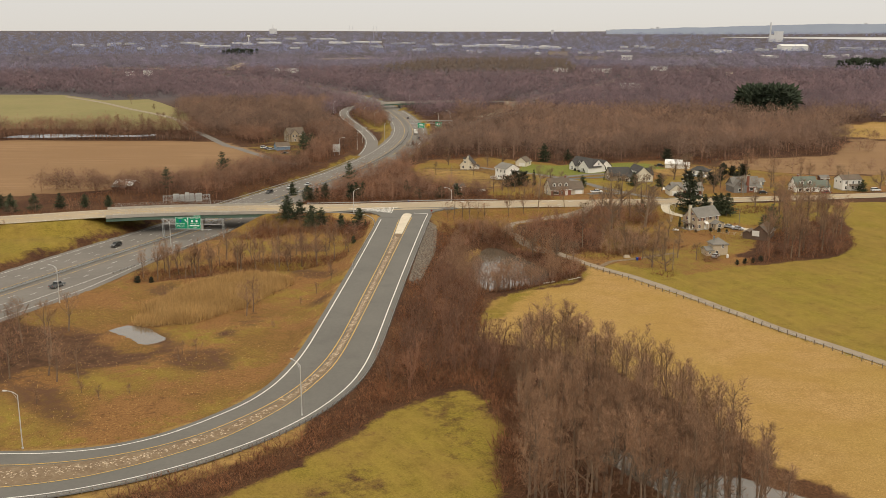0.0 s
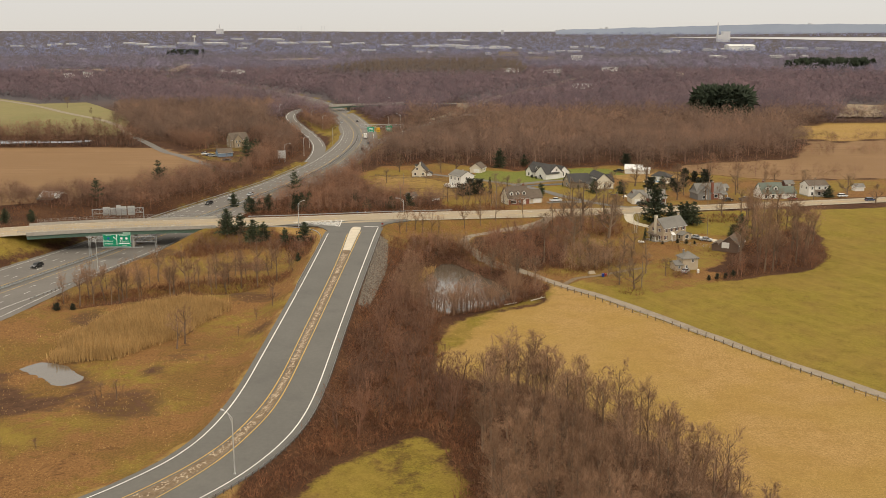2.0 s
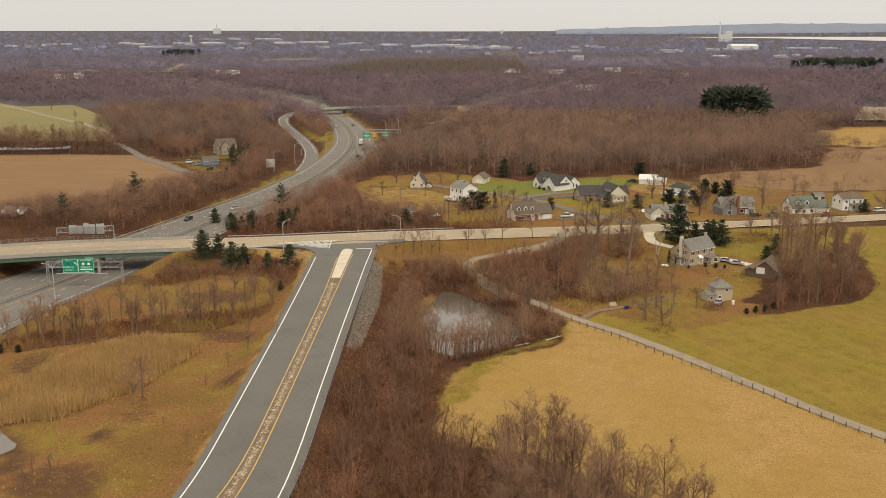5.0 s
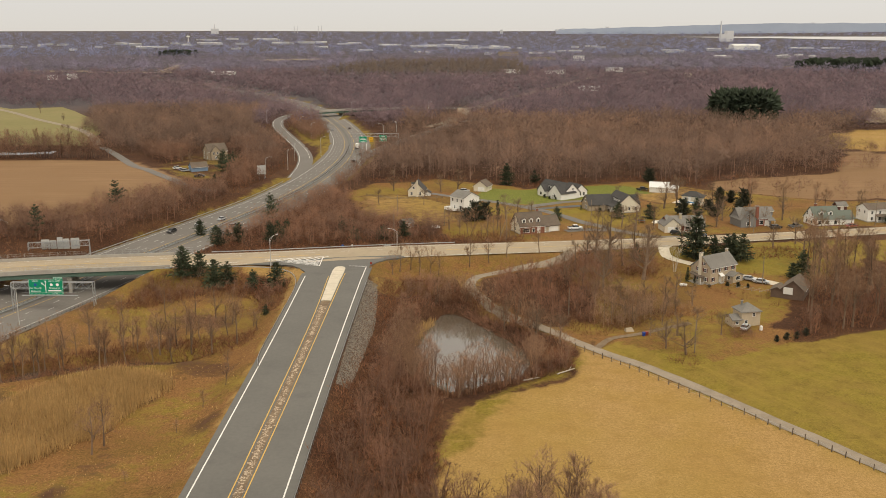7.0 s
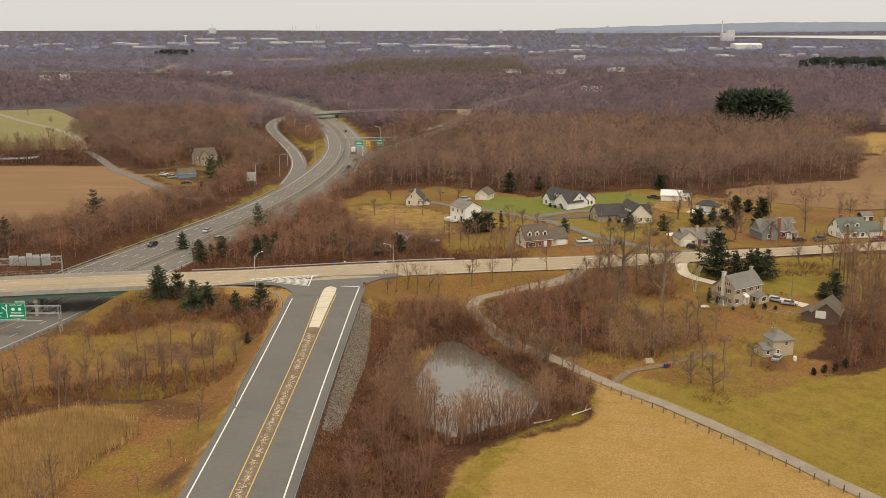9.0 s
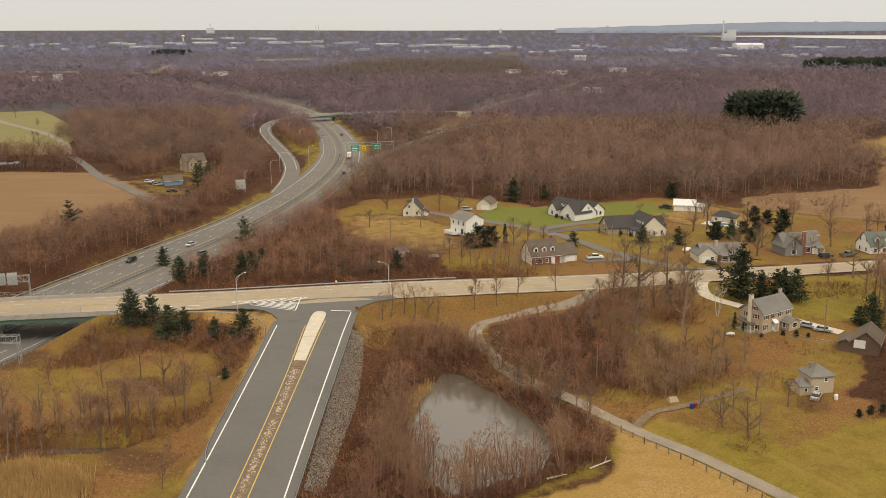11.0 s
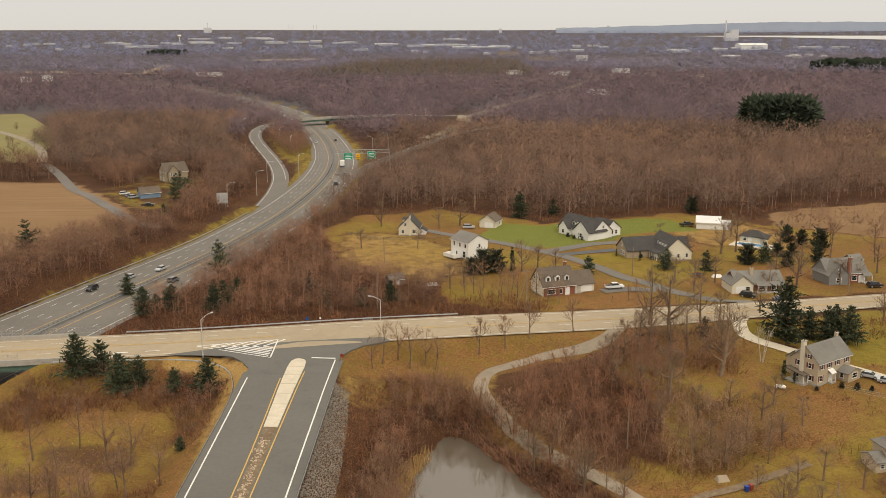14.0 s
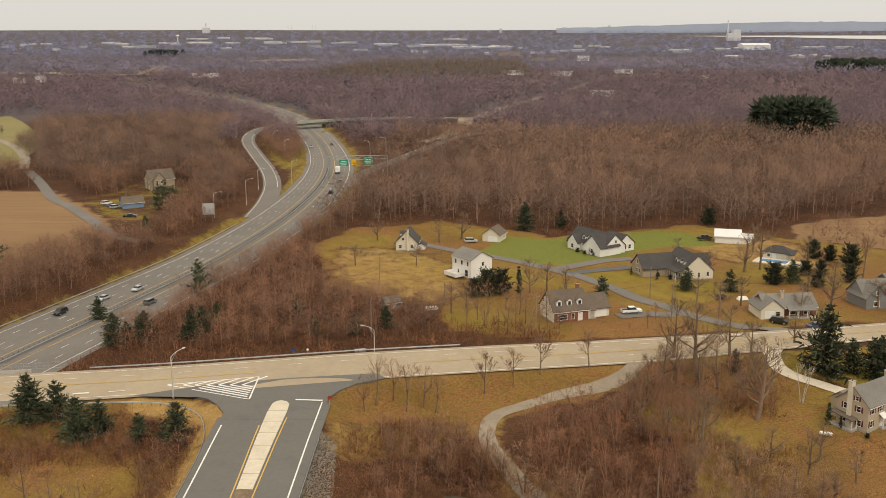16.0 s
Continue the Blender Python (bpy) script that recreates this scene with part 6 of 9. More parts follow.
def wood(name, label, X, Y, h0, h1, kinds, material, category="woods", top=None, wide=1.0):
    z = ground_z(X, Y)
    which = rng.integers(len(kinds), size=len(X))
    hh = rng.uniform(h0, h1, len(X)) * (1 + 0.12 * wobble(X, Y, 40, 4.0))
    if top is not None:
        hh = np.clip(hh, 3.0, np.maximum(3.0, top(X, Y) - z))
    sets = [copies(sh, X[which == i], Y[which == i], z[which == i] - 0.2, hh[which == i], rng.uniform(0.85, 1.2, (which == i).sum()) * wide) for i, sh in enumerate(kinds)]
    return mass(name, label, category, sets, material)


THICK = WHOLE["bare many-stemmed tree with tangled twigs"]
for lab, poly, sp, h0, h1 in (("tangled bare thicket beside the ramp", THICKET, 5.7, 6.5, 10.5), ("tangled bare thicket between lane and farmhouse", YARD, 6.0, 5.5, 9.0), ("bare scrub at the pasture wood's edge", [(80, 335), (98, 343), (118, 353), (128, 368), (122, 372), (104, 360), (90, 350)], 5.0, 5, 7.5)):
    X, Y = scatter(poly, sp)
    ok = off_roads(X, Y, 0.6) & ~inside(X, Y, POND)
    wood("thicket", lab, X[ok], Y[ok], h0, h1, THICK, M["twig_wood"])
POND_BANKS = [[(-15, 303), (-4, 299), (10, 308), (22, 314), (24, 328), (18, 340), (22, 326), (12, 314), (3, 309), (-6, 303)],
              [(-14, 376), (-4, 379), (2, 376), (9, 364), (16, 350), (21, 342), (24, 344), (17, 356), (10, 368), (3, 380), (-4, 386), (-14, 386)],
              [(-21, 302), (-12, 302), (-18, 330), (-17, 350), (-22, 352), (-24, 325)],
              [(-18, 330), (-15, 313), (-6, 304), (4, 310), (13, 316), (19, 331), (15, 331), (10, 321), (2, 315.5), (-6, 309.5), (-11, 316), (-14, 330)],
              [(-9, 374), (-1.5, 375), (6, 366.5), (10, 360), (15, 350), (18, 340), (15.5, 341), (12, 350), (7.5, 360), (3, 366), (-2.5, 372), (-9, 371)]]
XS = [scatter(p, 4.7) for p in POND_BANKS]
X, Y = np.concatenate([a for a, b in XS]), np.concatenate([b for a, b in XS])
ok = off_roads(X, Y, 0.0)
wood("thicket", "bare many-stemmed trees crowding round the pond", X[ok], Y[ok], 5.5, 10.0, THICK, M["twig"])

X, Y = scatter([(-19, 301), (-5, 298), (9, 307), (17, 317), (10, 324), (0, 317), (-7, 315), (-12, 330), (-14, 348), (-20, 350)], 3.9, 0.85)
wood("thicket", "slender bare trees standing in and about the pond", X, Y, 6, 10, WHOLE["slender bare tree with upright branches"], M["twig"])
# the belt of wood nearest behind the houses and the highway
EAST_NEAR = [(-62, 600), (-47, 588), (-32, 587), (-13, 601), (4, 588), (15, 582), (28, 569), (62, 582), (88, 594), (112, 570), (124, 592), (150, 606), (200, 624), (236, 705), (242, 760), (300, 860), (400, 870), (420, 900), (-50, 900), (-52, 800), (-45, 760), (-52, 700)]
WEST_NEAR = [(-110, 640), (-118, 625), (-140, 640), (-160, 655), (-178, 680), (-205, 720), (-235, 760), (-240, 800), (-290, 853), (-345, 1000), (-330, 1000), (-180, 1000), (-175, 900), (-150, 800), (-120, 730)]
X, Y = wood_points(EAST_NEAR, 8.2, BLOCKED)
farcut = line_distance(X, Y, FAR_ROAD)[0] > 9
wood("woodland", "dense bare brown woodland behind the houses", X[farcut & (Y < 740)], Y[farcut & (Y < 740)], 12, 19, FULL, M["wood_mid"])
wood("woodland", "bare brown woodland on the slope beyond", X[farcut & (Y >= 740)], Y[farcut & (Y >= 740)], 12, 19, MIDDLE, M["wood_mid"])
HOUSE_SIGHT = [(-170, 700), (-138, 700), (-120, 612), (-165, 600)]
X, Y = wood_points(WEST_NEAR, 8.2, BLOCKED + [HOUSE_SIGHT])
wood("woodland", "bare brown woodland west of the highway", X, Y, 11, 17, FULL, M["wood_mid"])
X, Y = wood_points([(-222, 436), (-164, 434), (-141, 438), (-127, 473), (-116, 529), (-112, 556), (-130, 558), (-137, 548), (-152, 518), (-172, 494), (-192, 462), (-222, 450)], 4.6, [])
wood("tree_belt", "belt of bare trees between field and highway", X, Y, 6.5, 12, FULL, M["twig_wood"])
X, Y = wood_points([(-112, 562), (-107, 590), (-106, 640), (-116, 690), (-128, 730), (-165, 715), (-158, 694), (-140, 690), (-136, 668), (-148, 658), (-139, 625), (-128, 600), (-124, 578)], 4.8, [HOUSE_SIGHT])
wood("tree_belt", "bare trees between lane and highway", X, Y, 7, 14, FULL, M["twig_wood"])
X, Y = wood_points([(-172, 650), (-160, 662), (-168, 700), (-180, 720), (-205, 720), (-205, 695), (-185, 668)], 5, [HOUSE_SIGHT])
wood("tree_belt", "bare trees round the tall tan house", X, Y, 8, 14, FULL, M["twig_wood"])
X, Y = wood_points([(-400, 671), (-360, 672), (-225, 680), (-215, 692), (-360, 696), (-400, 696)], 4.6, [])
wood("hedgerow", "tall bare hedgerow trees along the field", X, Y, 9, 19, FULL, M["twig_wood"])
X, Y = wood_points([(-222, 706), (-205, 692), (-205, 722), (-236, 762), (-246, 806), (-292, 860), (-300, 850), (-262, 790), (-242, 745)], 7.0, [WEST_WATER])
wood("tree_belt", "bare trees between pasture and lane", X, Y, 9, 15, FULL, M["wood_mid"])
X, Y = wood_points([(200, 622), (235, 640), (330, 655), (330, 663), (235, 650), (200, 632)], 7.0, [])
X2, Y2 = wood_points([(232, 705), (262, 706), (420, 745), (420, 756), (262, 718), (238, 716)], 7.0, [])
wood("hedgerow", "thin hedgerow between the tan fields", np.append(X, X2), np.append(Y, Y2), 6, 11, FULL, M["twig_wood"])
X, Y = wood_points(SCRUB_N, 4.6, [])
wood("thicket", "dense brown thicket between highway and road", X, Y, 4.5, 10, FULL, M["twig_wood"])
X, Y = wood_points([(-60, 545), (-46, 585), (-62, 600), (-68, 590), (-66, 555)], 5.5, [])
wood("thicket", "bare trees beside the highway", X, Y, 8, 13, FULL, M["twig_wood"])
X, Y = wood_points([(118, 562), (131, 557), (166, 533), (215, 543), (215, 548), (166, 539), (133, 562), (122, 570)], 6.5, [])
wood("hedgerow", "row of bare trees behind the gardens", X, Y, 8, 13, FULL, M["twig_wood"])
X, Y = wood_points([(-104, 770), (-120, 800), (-134, 850), (-144, 890), (-145, 920), (-135, 945), (-122, 948), (-119, 890), (-108, 840), (-100, 800)], 4.6, [])
ok = line_distance(X, Y, LOOP)[0] > 8
wood("thicket", "bare scrub inside the loop ramp", X[ok], Y[ok], 7, 12, FULL, M["twig_wood"])


def ring_points(r0, r1, rate, half_deg, lean_deg=1.0):
    xs, ys, r = [], [], r0
    while r < r1:
        step = rate * r
        n = int(2 * radians(half_deg) * r / step)
        a = np.linspace(-radians(half_deg), radians(half_deg), n) + rng.uniform(-0.5, 0.5, n) * step / r + radians(lean_deg)
        rr = r + rng.uniform(-0.5, 0.5, n) * step
        xs.append(-rr * np.sin(a))
        ys.append(rr * np.cos(a))
        r += step
    return np.concatenate(xs), np.concatenate(ys)


X, Y = ring_points(860, 1900, 0.0100, 31)
ok = off_roads(X, Y, 4) & (line_distance(X, Y, FAR_ROAD)[0] > 11) & ~inside(X, Y, EAST_NEAR) & ~inside(X, Y, WEST_NEAR)
FIELDS_FAR = [[(-850, 2010), (-720, 2010), (-690, 1930), (-800, 1930)], [(-700, 1935), (-500, 1925), (-490, 1900), (-690, 1900)], [(-566, 1905), (-604, 2110), (-645, 2330), (-622, 2330), (-576, 2100), (-536, 1890)], [(-520, 2640), (-370, 2720), (-350, 2640), (-500, 2560)], [(640, 2190), (880, 2270), (872, 2225), (630, 2150)], [(330, 905), (372, 905), (440, 1040), (400, 1060)]]
for p in BLOCKED + [POPLARS] + FIELDS_FAR:
    ok &= ~inside(X, Y, p)
X, Y = X[ok], Y[ok]
rr = np.hypot(X, Y)
wood("woodland", "wide bare brown forest beyond the bridge, tinted with painted haze", X[rr < 1250], Y[rr < 1250], 13, 19, MIDDLE, M["wood_mauve_haze"])
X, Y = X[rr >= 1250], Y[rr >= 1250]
wood("woodland", "wide bare brown forest stretching into the distance, tinted with painted haze", X, Y, 14, 20, COARSE, M["wood_mauve_haze"], wide=1.15)
X, Y = ring_points(1900, 2900, 0.0118, 31)
ok = ~inside(X, Y, POPLARS) & (wobble(X, Y, 260, 9.0) > -0.72) & (line_distance(X, Y, FAR_ROAD)[0] > 25)
for p in FIELDS_FAR:
    ok &= ~inside(X, Y, p) & ~inside(X, Y + 45, p)
wood("woodland", "bare forest far off, tinted grey with painted haze", X[ok], Y[ok], 14, 20, COARSE, M["wood_grey_haze"], wide=1.6)


# the river: its near and far bank by bearing, and the trees kept low before it
def river_near(b):
    return np.interp(b, [11.5, 13, 17, 23.5, 33], [4235, 4200, 4130, 3900, 3850])


def river_far(b):
    return np.interp(b, [11.5, 13, 17, 23.5, 33], [4240, 4250, 4270, 4270, 4270])


def below_sight(x, y):
    """The height that keeps far trees under the horizon and clear of the river."""
    r, b = np.hypot(x, y), np.degrees(np.arctan2(x, y))
    near = river_near(b)
    bank = 4.5 + 71 * ((near - 2500) / 2350) ** 1.35
    lid = 79.6 - 0.0006 * r
    return np.where((b > 11) & (r < near), np.minimum(lid, 80.3 - (80.3 - bank) * r / near), lid)


X, Y = ring_points(2900, 4780, 0.0115, 31)
rr, bb = np.hypot(X, Y), np.degrees(np.arctan2(X, Y))
ok = (wobble(X, Y, 330, 9.0) > -0.8) & ~((bb > 11) & (rr > river_near(bb) - 12) & (rr < river_far(bb) + 12))
wood("woodland", "bare forest below the horizon, tinted blue-grey with painted haze", X[ok], Y[ok], 10, 17, LOW_FAR, M["wood_blue_haze"], top=below_sight, wide=1.5)
X, Y = scatter(POPLARS, 16)
wood("plantation", "pale even plantation of bare poplars", X, Y, 18, 21, POPLAR, M["poplar"])
PINES_FAR = [(205, 884), (222, 874), (243, 874), (248, 902), (236, 926), (210, 924)]
X, Y = scatter(PINES_FAR, 6.0)
tv, tf = conifer(1.0, 0.24, 9, droop=-0.2, bare=0.3, per=6, sliv=6, ragged=0.3, dome=True)[1]
X3, Y3 = scatter([(615, 1930), (735, 1880), (860, 2110), (800, 2180), (660, 2060)], 20)
X4, Y4 = scatter([(-835, 2800), (-735, 2800), (-725, 2880), (-820, 2900)], 22)
pine_v = [copies((tv, tf), a, b, ground_z(a, b), rng.uniform(h0, h1, len(a))) for a, b, h0, h1 in ((X, Y, 19, 25), (X3, Y3, 15, 19), (X4, Y4, 12, 16))]
mass("pine_grove", "dark green pine stands among the bare woods", "woods", pine_v, M["needle_far"])


# undergrowth: reddish brush on the banks
def brush_tuft(n=27, width=0.03):
    t = Tris()
    for i in range(max(1, n // 4)):
        az, r = rng.uniform(0, 6.28), rng.uniform(0, 0.5)
        p, d, ln = np.array([np.cos(az) * r, np.sin(az) * r, -0.05]), unit(np.array([np.cos(az) * 0.6, np.sin(az) * 0.6, rng.uniform(0.6, 1.4)]) + rng.normal(0, 0.3, 3)), rng.uniform(0.6, 1.05)
        t.sliver(p, d, ln, width * 1.5)
        for k in range(3):
            t.sliver(p + d * ln * rng.uniform(0.25, 0.85), unit(d * 0.7 + rng.normal(0, 0.55, 3) + np.array([0, 0, 0.25])), ln * rng.uniform(0.3, 0.6), width * rng.uniform(0.6, 1.2))
    return t.arrays()


TUFTS = [brush_tuft() for _ in range(5)]


def brush(name, label, polys, spacing, h0, h1, material, keep=0.9, extra=0.3, patchy=None):
    XS, YS = [], []
    for p in polys:
        X, Y = scatter(p, spacing, keep)
        XS.append(X)
        YS.append(Y)
    X, Y = np.concatenate(XS), np.concatenate(YS)
    ok = off_roads(X, Y, extra) & ~inside(X, Y, POND) & ~inside(X, Y, PUDDLE)
    if patchy is not None:
        ok &= wobble(X, Y, 9, 6.0) > patchy
    X, Y = X[ok], Y[ok]
    z = ground_z(X, Y)
    hh = rng.uniform(h0, h1, len(X)) * (1 + 0.3 * wobble(X, Y, 8, 3.0))
    w = rng.integers(len(TUFTS), size=len(X))
    return mass(name, label, "undergrowth", [copies(sh, X[w == i], Y[w == i], z[w == i], hh[w == i], rng.uniform(0.9, 1.5, (w == i).sum())) for i, sh in enumerate(TUFTS)], material)


BANK_E = [(-30, 205), (-31.5, 240), (-31.5, 296), (-26, 302), (-24, 330), (-24, 360), (-28, 383), (-22, 393), (-10, 396), (-2, 388), (-2, 378), (-12, 376), (-18, 360), (-20, 335), (-16, 308), (-8, 300), (-8, 252), (4, 244), (-2, 214), (-12, 215), (-24, 202)]
BANK_SW = [(-62, 168), (-50, 178), (-42, 190), (-36, 202), (-31, 222), (-24, 208), (-28, 196), (-39, 174), (-52, 156), (-70, 152)]
RED_ISLE = [(-106, 362), (-100, 388), (-84, 392), (-64, 391), (-55.5, 384), (-54.0, 350), (-60, 356), (-66, 374), (-82, 374), (-94, 364)]
POND_RIM = [(-18, 302), (-6, 298), (12, 307), (24, 316), (25, 330), (18, 345), (8, 363), (1, 376), (-6, 381), (-4, 374), (6, 366), (16, 345), (19, 331), (12, 316), (4, 310), (-6, 303), (-14, 311), (-18, 330), (-21, 328)]
brush("undergrowth", "red-brown brush on the ramp's bank", [BANK_E, BANK_SW, [(-7, 214), (2, 213), (4, 192), (2, 165), (-1, 160), (-2.5, 176), (-2, 190), (-4, 204)]], 1.0, 1.0, 2.6, M["twig_red"])
brush("undergrowth", "tangled brown brush round the pond", [POND_RIM], 0.9, 1.0, 2.4, M["twig_red"])
brush("undergrowth", "red-brown brush inside the ramp's corner", [RED_ISLE, [(-124, 300), (-100, 310), (-70, 322), (-57, 330), (-58, 339), (-72, 337), (-100, 326), (-124, 312)]], 0.9, 0.8, 2.4, M["twig_red"])
brush("undergrowth", "brown brush in the yard and wood edge", [YARD, [(80, 334), (98, 342), (118, 352), (130, 368), (137, 402), (128, 418), (110, 416), (104, 385), (92, 356)], [(46, 322), (55, 328), (60, 322), (52, 318)], [(66, 345), (74, 347), (76, 341), (69, 338)]], 1.3, 0.8, 1.9, M["twig_red"], patchy=-0.6)
brush("undergrowth", "red-brown brush on the far bank of the road", [[(-97, 420), (-80, 418), (-40, 427), (-10, 436), (18, 441), (20, 446), (-8, 446), (-28, 440), (-49, 436), (-76, 441), (-95, 434)], [(-235, 340), (-200, 352), (-172, 383), (-168, 398), (-190, 390), (-230, 372)]], 1.3, 1.0, 2.6, M["twig_red"])
X, Y = wood_points([(-240, 338), (-200, 352), (-174, 380), (-172, 396), (-190, 392), (-235, 372)], 5.5, [])
wood("thicket", "bare trees on the bank by the bridge", X, Y, 5, 9, SIMPLE, M["twig_wood"])
X, Y = wood_points([(-92, 427), (-60, 433), (-30, 440), (-28, 446), (-60, 442), (-88, 438)], 4.2, [])
wood("thicket", "low bare scrub behind the guardrail", X, Y, 4, 7, SIMPLE, M["twig_wood"])
brush("undergrowth", "dull brown brush beyond the road", [SCRUB_N, [(-9, 446), (20, 443), (20, 452), (-8, 462)]], 1.5, 1.0, 2.6, M["twig_red"], patchy=-0.5)
brush("undergrowth", "brown brush along the west field and highway", [[(-215, 414), (-160, 414), (-138, 425), (-126, 473), (-114, 530), (-106, 560), (-130, 560), (-140, 545), (-166, 500), (-194, 452)], [(-500, 664), (-225, 676), (-225, 682), (-500, 672)]], 2.4, 0.9, 2.2, M["twig_red"])
brush("undergrowth", "grey-brown brush under the grove", [GROVE, THICKET], 1.8, 0.8, 1.8, M["twig"], patchy=-0.4)
brush("undergrowth", "brown brush below the woods' edge", [[(-62, 600), (-47, 586), (-32, 585), (-13, 599), (4, 586), (15, 580), (28, 567), (62, 580), (88, 592), (112, 568), (124, 590), (150, 604), (150, 612), (120, 600), (88, 602), (60, 590), (28, 578), (4, 596), (-13, 610), (-47, 598)]], 2.2, 1.0, 2.6, M["twig_red"])
brush("undergrowth", "sparse brush in the wet meadow", [MARSH], 4.2, 0.3, 0.7, M["twig_red"], 0.5, patchy=0.25)
brush("undergrowth", "red-brown brush between lane and road", [[(28, 398), (36, 406), (60, 396), (64, 420), (56, 428), (40, 424), (30, 412)], [(72, 428), (96, 420), (128, 420), (140, 436), (110, 436), (84, 432)]], 1.3, 0.8, 2.4, M["twig_red"], patchy=-0.6)
X, Y = wood_points([(28, 398), (58, 396), (64, 424), (40, 424), (30, 412)], 3.4, [])
wood("thicket", "bare bushes between lane and road", X, Y, 4, 8, SIMPLE, M["twig_wood"])
X, Y = wood_points(YARD, 5.0, [])
wood("thicket", "tangled bare bushes in the loop of the lane", X, Y, 2.5, 5.5, SIMPLE, M["twig_wood"])
X, Y = wood_points([(-20, 377), (-24, 330), (-22, 305), (-15, 304), (-19, 330), (-17, 352), (-11, 372), (-2, 378), (2, 372), (9, 362), (12, 366), (4, 380), (-6, 388), (-22, 392)], 2.6, [POND])
wood("thicket", "bare bushes on the pond's banks", X, Y, 3.5, 7.0, SIMPLE, M["twig_wood"])
X, Y = scatter([(-10, 374), (-3, 371), (2, 364), (6, 357), (10, 349), (13.5, 341), (18, 343), (14, 353), (9, 361), (4, 369), (-1, 377), (-10, 378)], 2.5)
wood("thicket", "dark tangled scrub overhanging the pond", X, Y, 4.5, 7.5, FULL, M["twig_red"])
X, Y = wood_points([(-6, 302), (6, 308), (13, 314), (21, 327), (26, 326), (22, 312), (12, 304), (0, 297), (-8, 296)], 2.8, [POND])
wood("thicket", "bare bushes along the pond's field side", X, Y, 3.0, 6.0, SIMPLE, M["twig_wood"])
X, Y = wood_points([(-104, 366), (-100, 388), (-84, 392), (-60, 389), (-55.5, 380), (-55, 352), (-60, 360), (-66, 375), (-82, 377), (-94, 368)], 3.4, [])
wood("thicket", "reddish bare scrub inside the ramp's corner", X, Y, 3.0, 6.0, SIMPLE, M["twig_wood"])
X, Y = wood_points([(-140, 268), (-128, 244), (-116, 222), (-122, 205), (-140, 205), (-150, 240)], 5.0, [])
wood("thicket", "bare scrub below the highway", X, Y, 4.0, 8.0, SIMPLE, M["twig_wood"])
brush("undergrowth", "low brown brush scattered over the farm lawn", [LAWN_FARM, RAMP_CORNER_GRASS], 1.7, 0.5, 1.5, M["twig_red"], patchy=0.35)
brush("undergrowth", "brown brush between lane and highway", [[(-110, 562), (-105, 590), (-103, 640), (-110, 690), (-126, 730), (-134, 700), (-126, 650), (-124, 610), (-128, 590), (-122, 572)]], 2.2, 0.8, 2.4, M["twig_red"])
for x, y, k in ((-142, 648, 0.5), (-135, 655, 0.6), (-160, 652, 0.5), (-168, 664, 0.6), (-131, 640, 0.5)):
    plant(BROAD, x, y, k, group="garden trees")
for x, y, k in ((-132, 628, 0.6), (-136, 634, 0.7), (-129, 622, 0.55)):
    plant(PINE, x, y, k, group="evergreens")
YARD_LOW = [(33, 350), (34, 366), (38, 386), (46, 390), (51, 374), (53, 361), (46, 348), (36, 345)]
brush("undergrowth", "brown brush beside the gravel track", [YARD_LOW], 1.4, 0.9, 2.0, M["twig_red"])
X, Y = wood_points(YARD_LOW, 3.0, [])
wood("thicket", "bare bushes beside the gravel track", X, Y, 3.5, 6.5, SIMPLE, M["twig"])
brush("undergrowth", "dense dark brush overhanging the pond's bank", [[(-10, 372), (-4, 369.5), (0.5, 362), (4.5, 355), (9, 346.5), (12, 339.5), (15, 329), (19, 331), (20, 341), (14, 351), (9, 358), (3.5, 367), (-1.5, 376), (-10, 377)]], 0.9, 1.4, 3.0, M["twig_wood"])
brush("undergrowth", "red-brown brush below the rubble bank", [[(-29, 379), (-27.8, 362), (-26.8, 340), (-27.8, 318), (-28.6, 297), (-23, 300), (-21.5, 330), (-21.5, 360), (-25, 381)]], 1.0, 0.8, 2.0, M["twig_red"])
brush("undergrowth", "low brush between lane and track", [[(22, 350), (31, 338), (38, 343), (34, 352), (27, 358)]], 1.2, 0.6, 1.6, M["twig_red"])
X, Y = wood_points([(-52, 705), (-40, 765), (-20, 835), (10, 905), (40, 950), (20, 960), (-20, 960), (-60, 930), (-62, 860), (-62, 800), (-50, 790), (-52, 740)], 6.5, [])
wood("thicket", "bare scrub beside the slip road", X, Y, 5, 9, FULL, M["wood_mid"])
TRACK_SIDE = [(37, 346), (46, 350), (56, 355), (64, 361), (58, 368), (48, 364), (38, 358)]
brush("undergrowth", "brown brush above the dirt track", [TRACK_SIDE, [(48, 372), (60, 376), (58, 384), (48, 382)]], 1.4, 0.8, 2.0, M["twig_red"], patchy=-0.4)
X, Y = wood_points(TRACK_SIDE, 3.2, [])
wood("thicket", "bare bushes above the dirt track", X, Y, 4, 7, SIMPLE, M["twig"])
for x, y, k in ((54, 341, 0.45), (60, 345, 0.5), (50, 336, 0.4), (66, 342, 0.45), (47, 341.5, 0.35), (62, 380, 0.5), (57, 372, 0.55)):
    plant(BROAD, x, y, k, group="yard trees")


X, Y = scatter([(68, 339), (74, 339), (74, 344), (68, 344)], 1.6)
wood("thicket", "rounded brown bush beside the shed", X, Y, 2.5, 4.0, SIMPLE, M["twig_wood"])
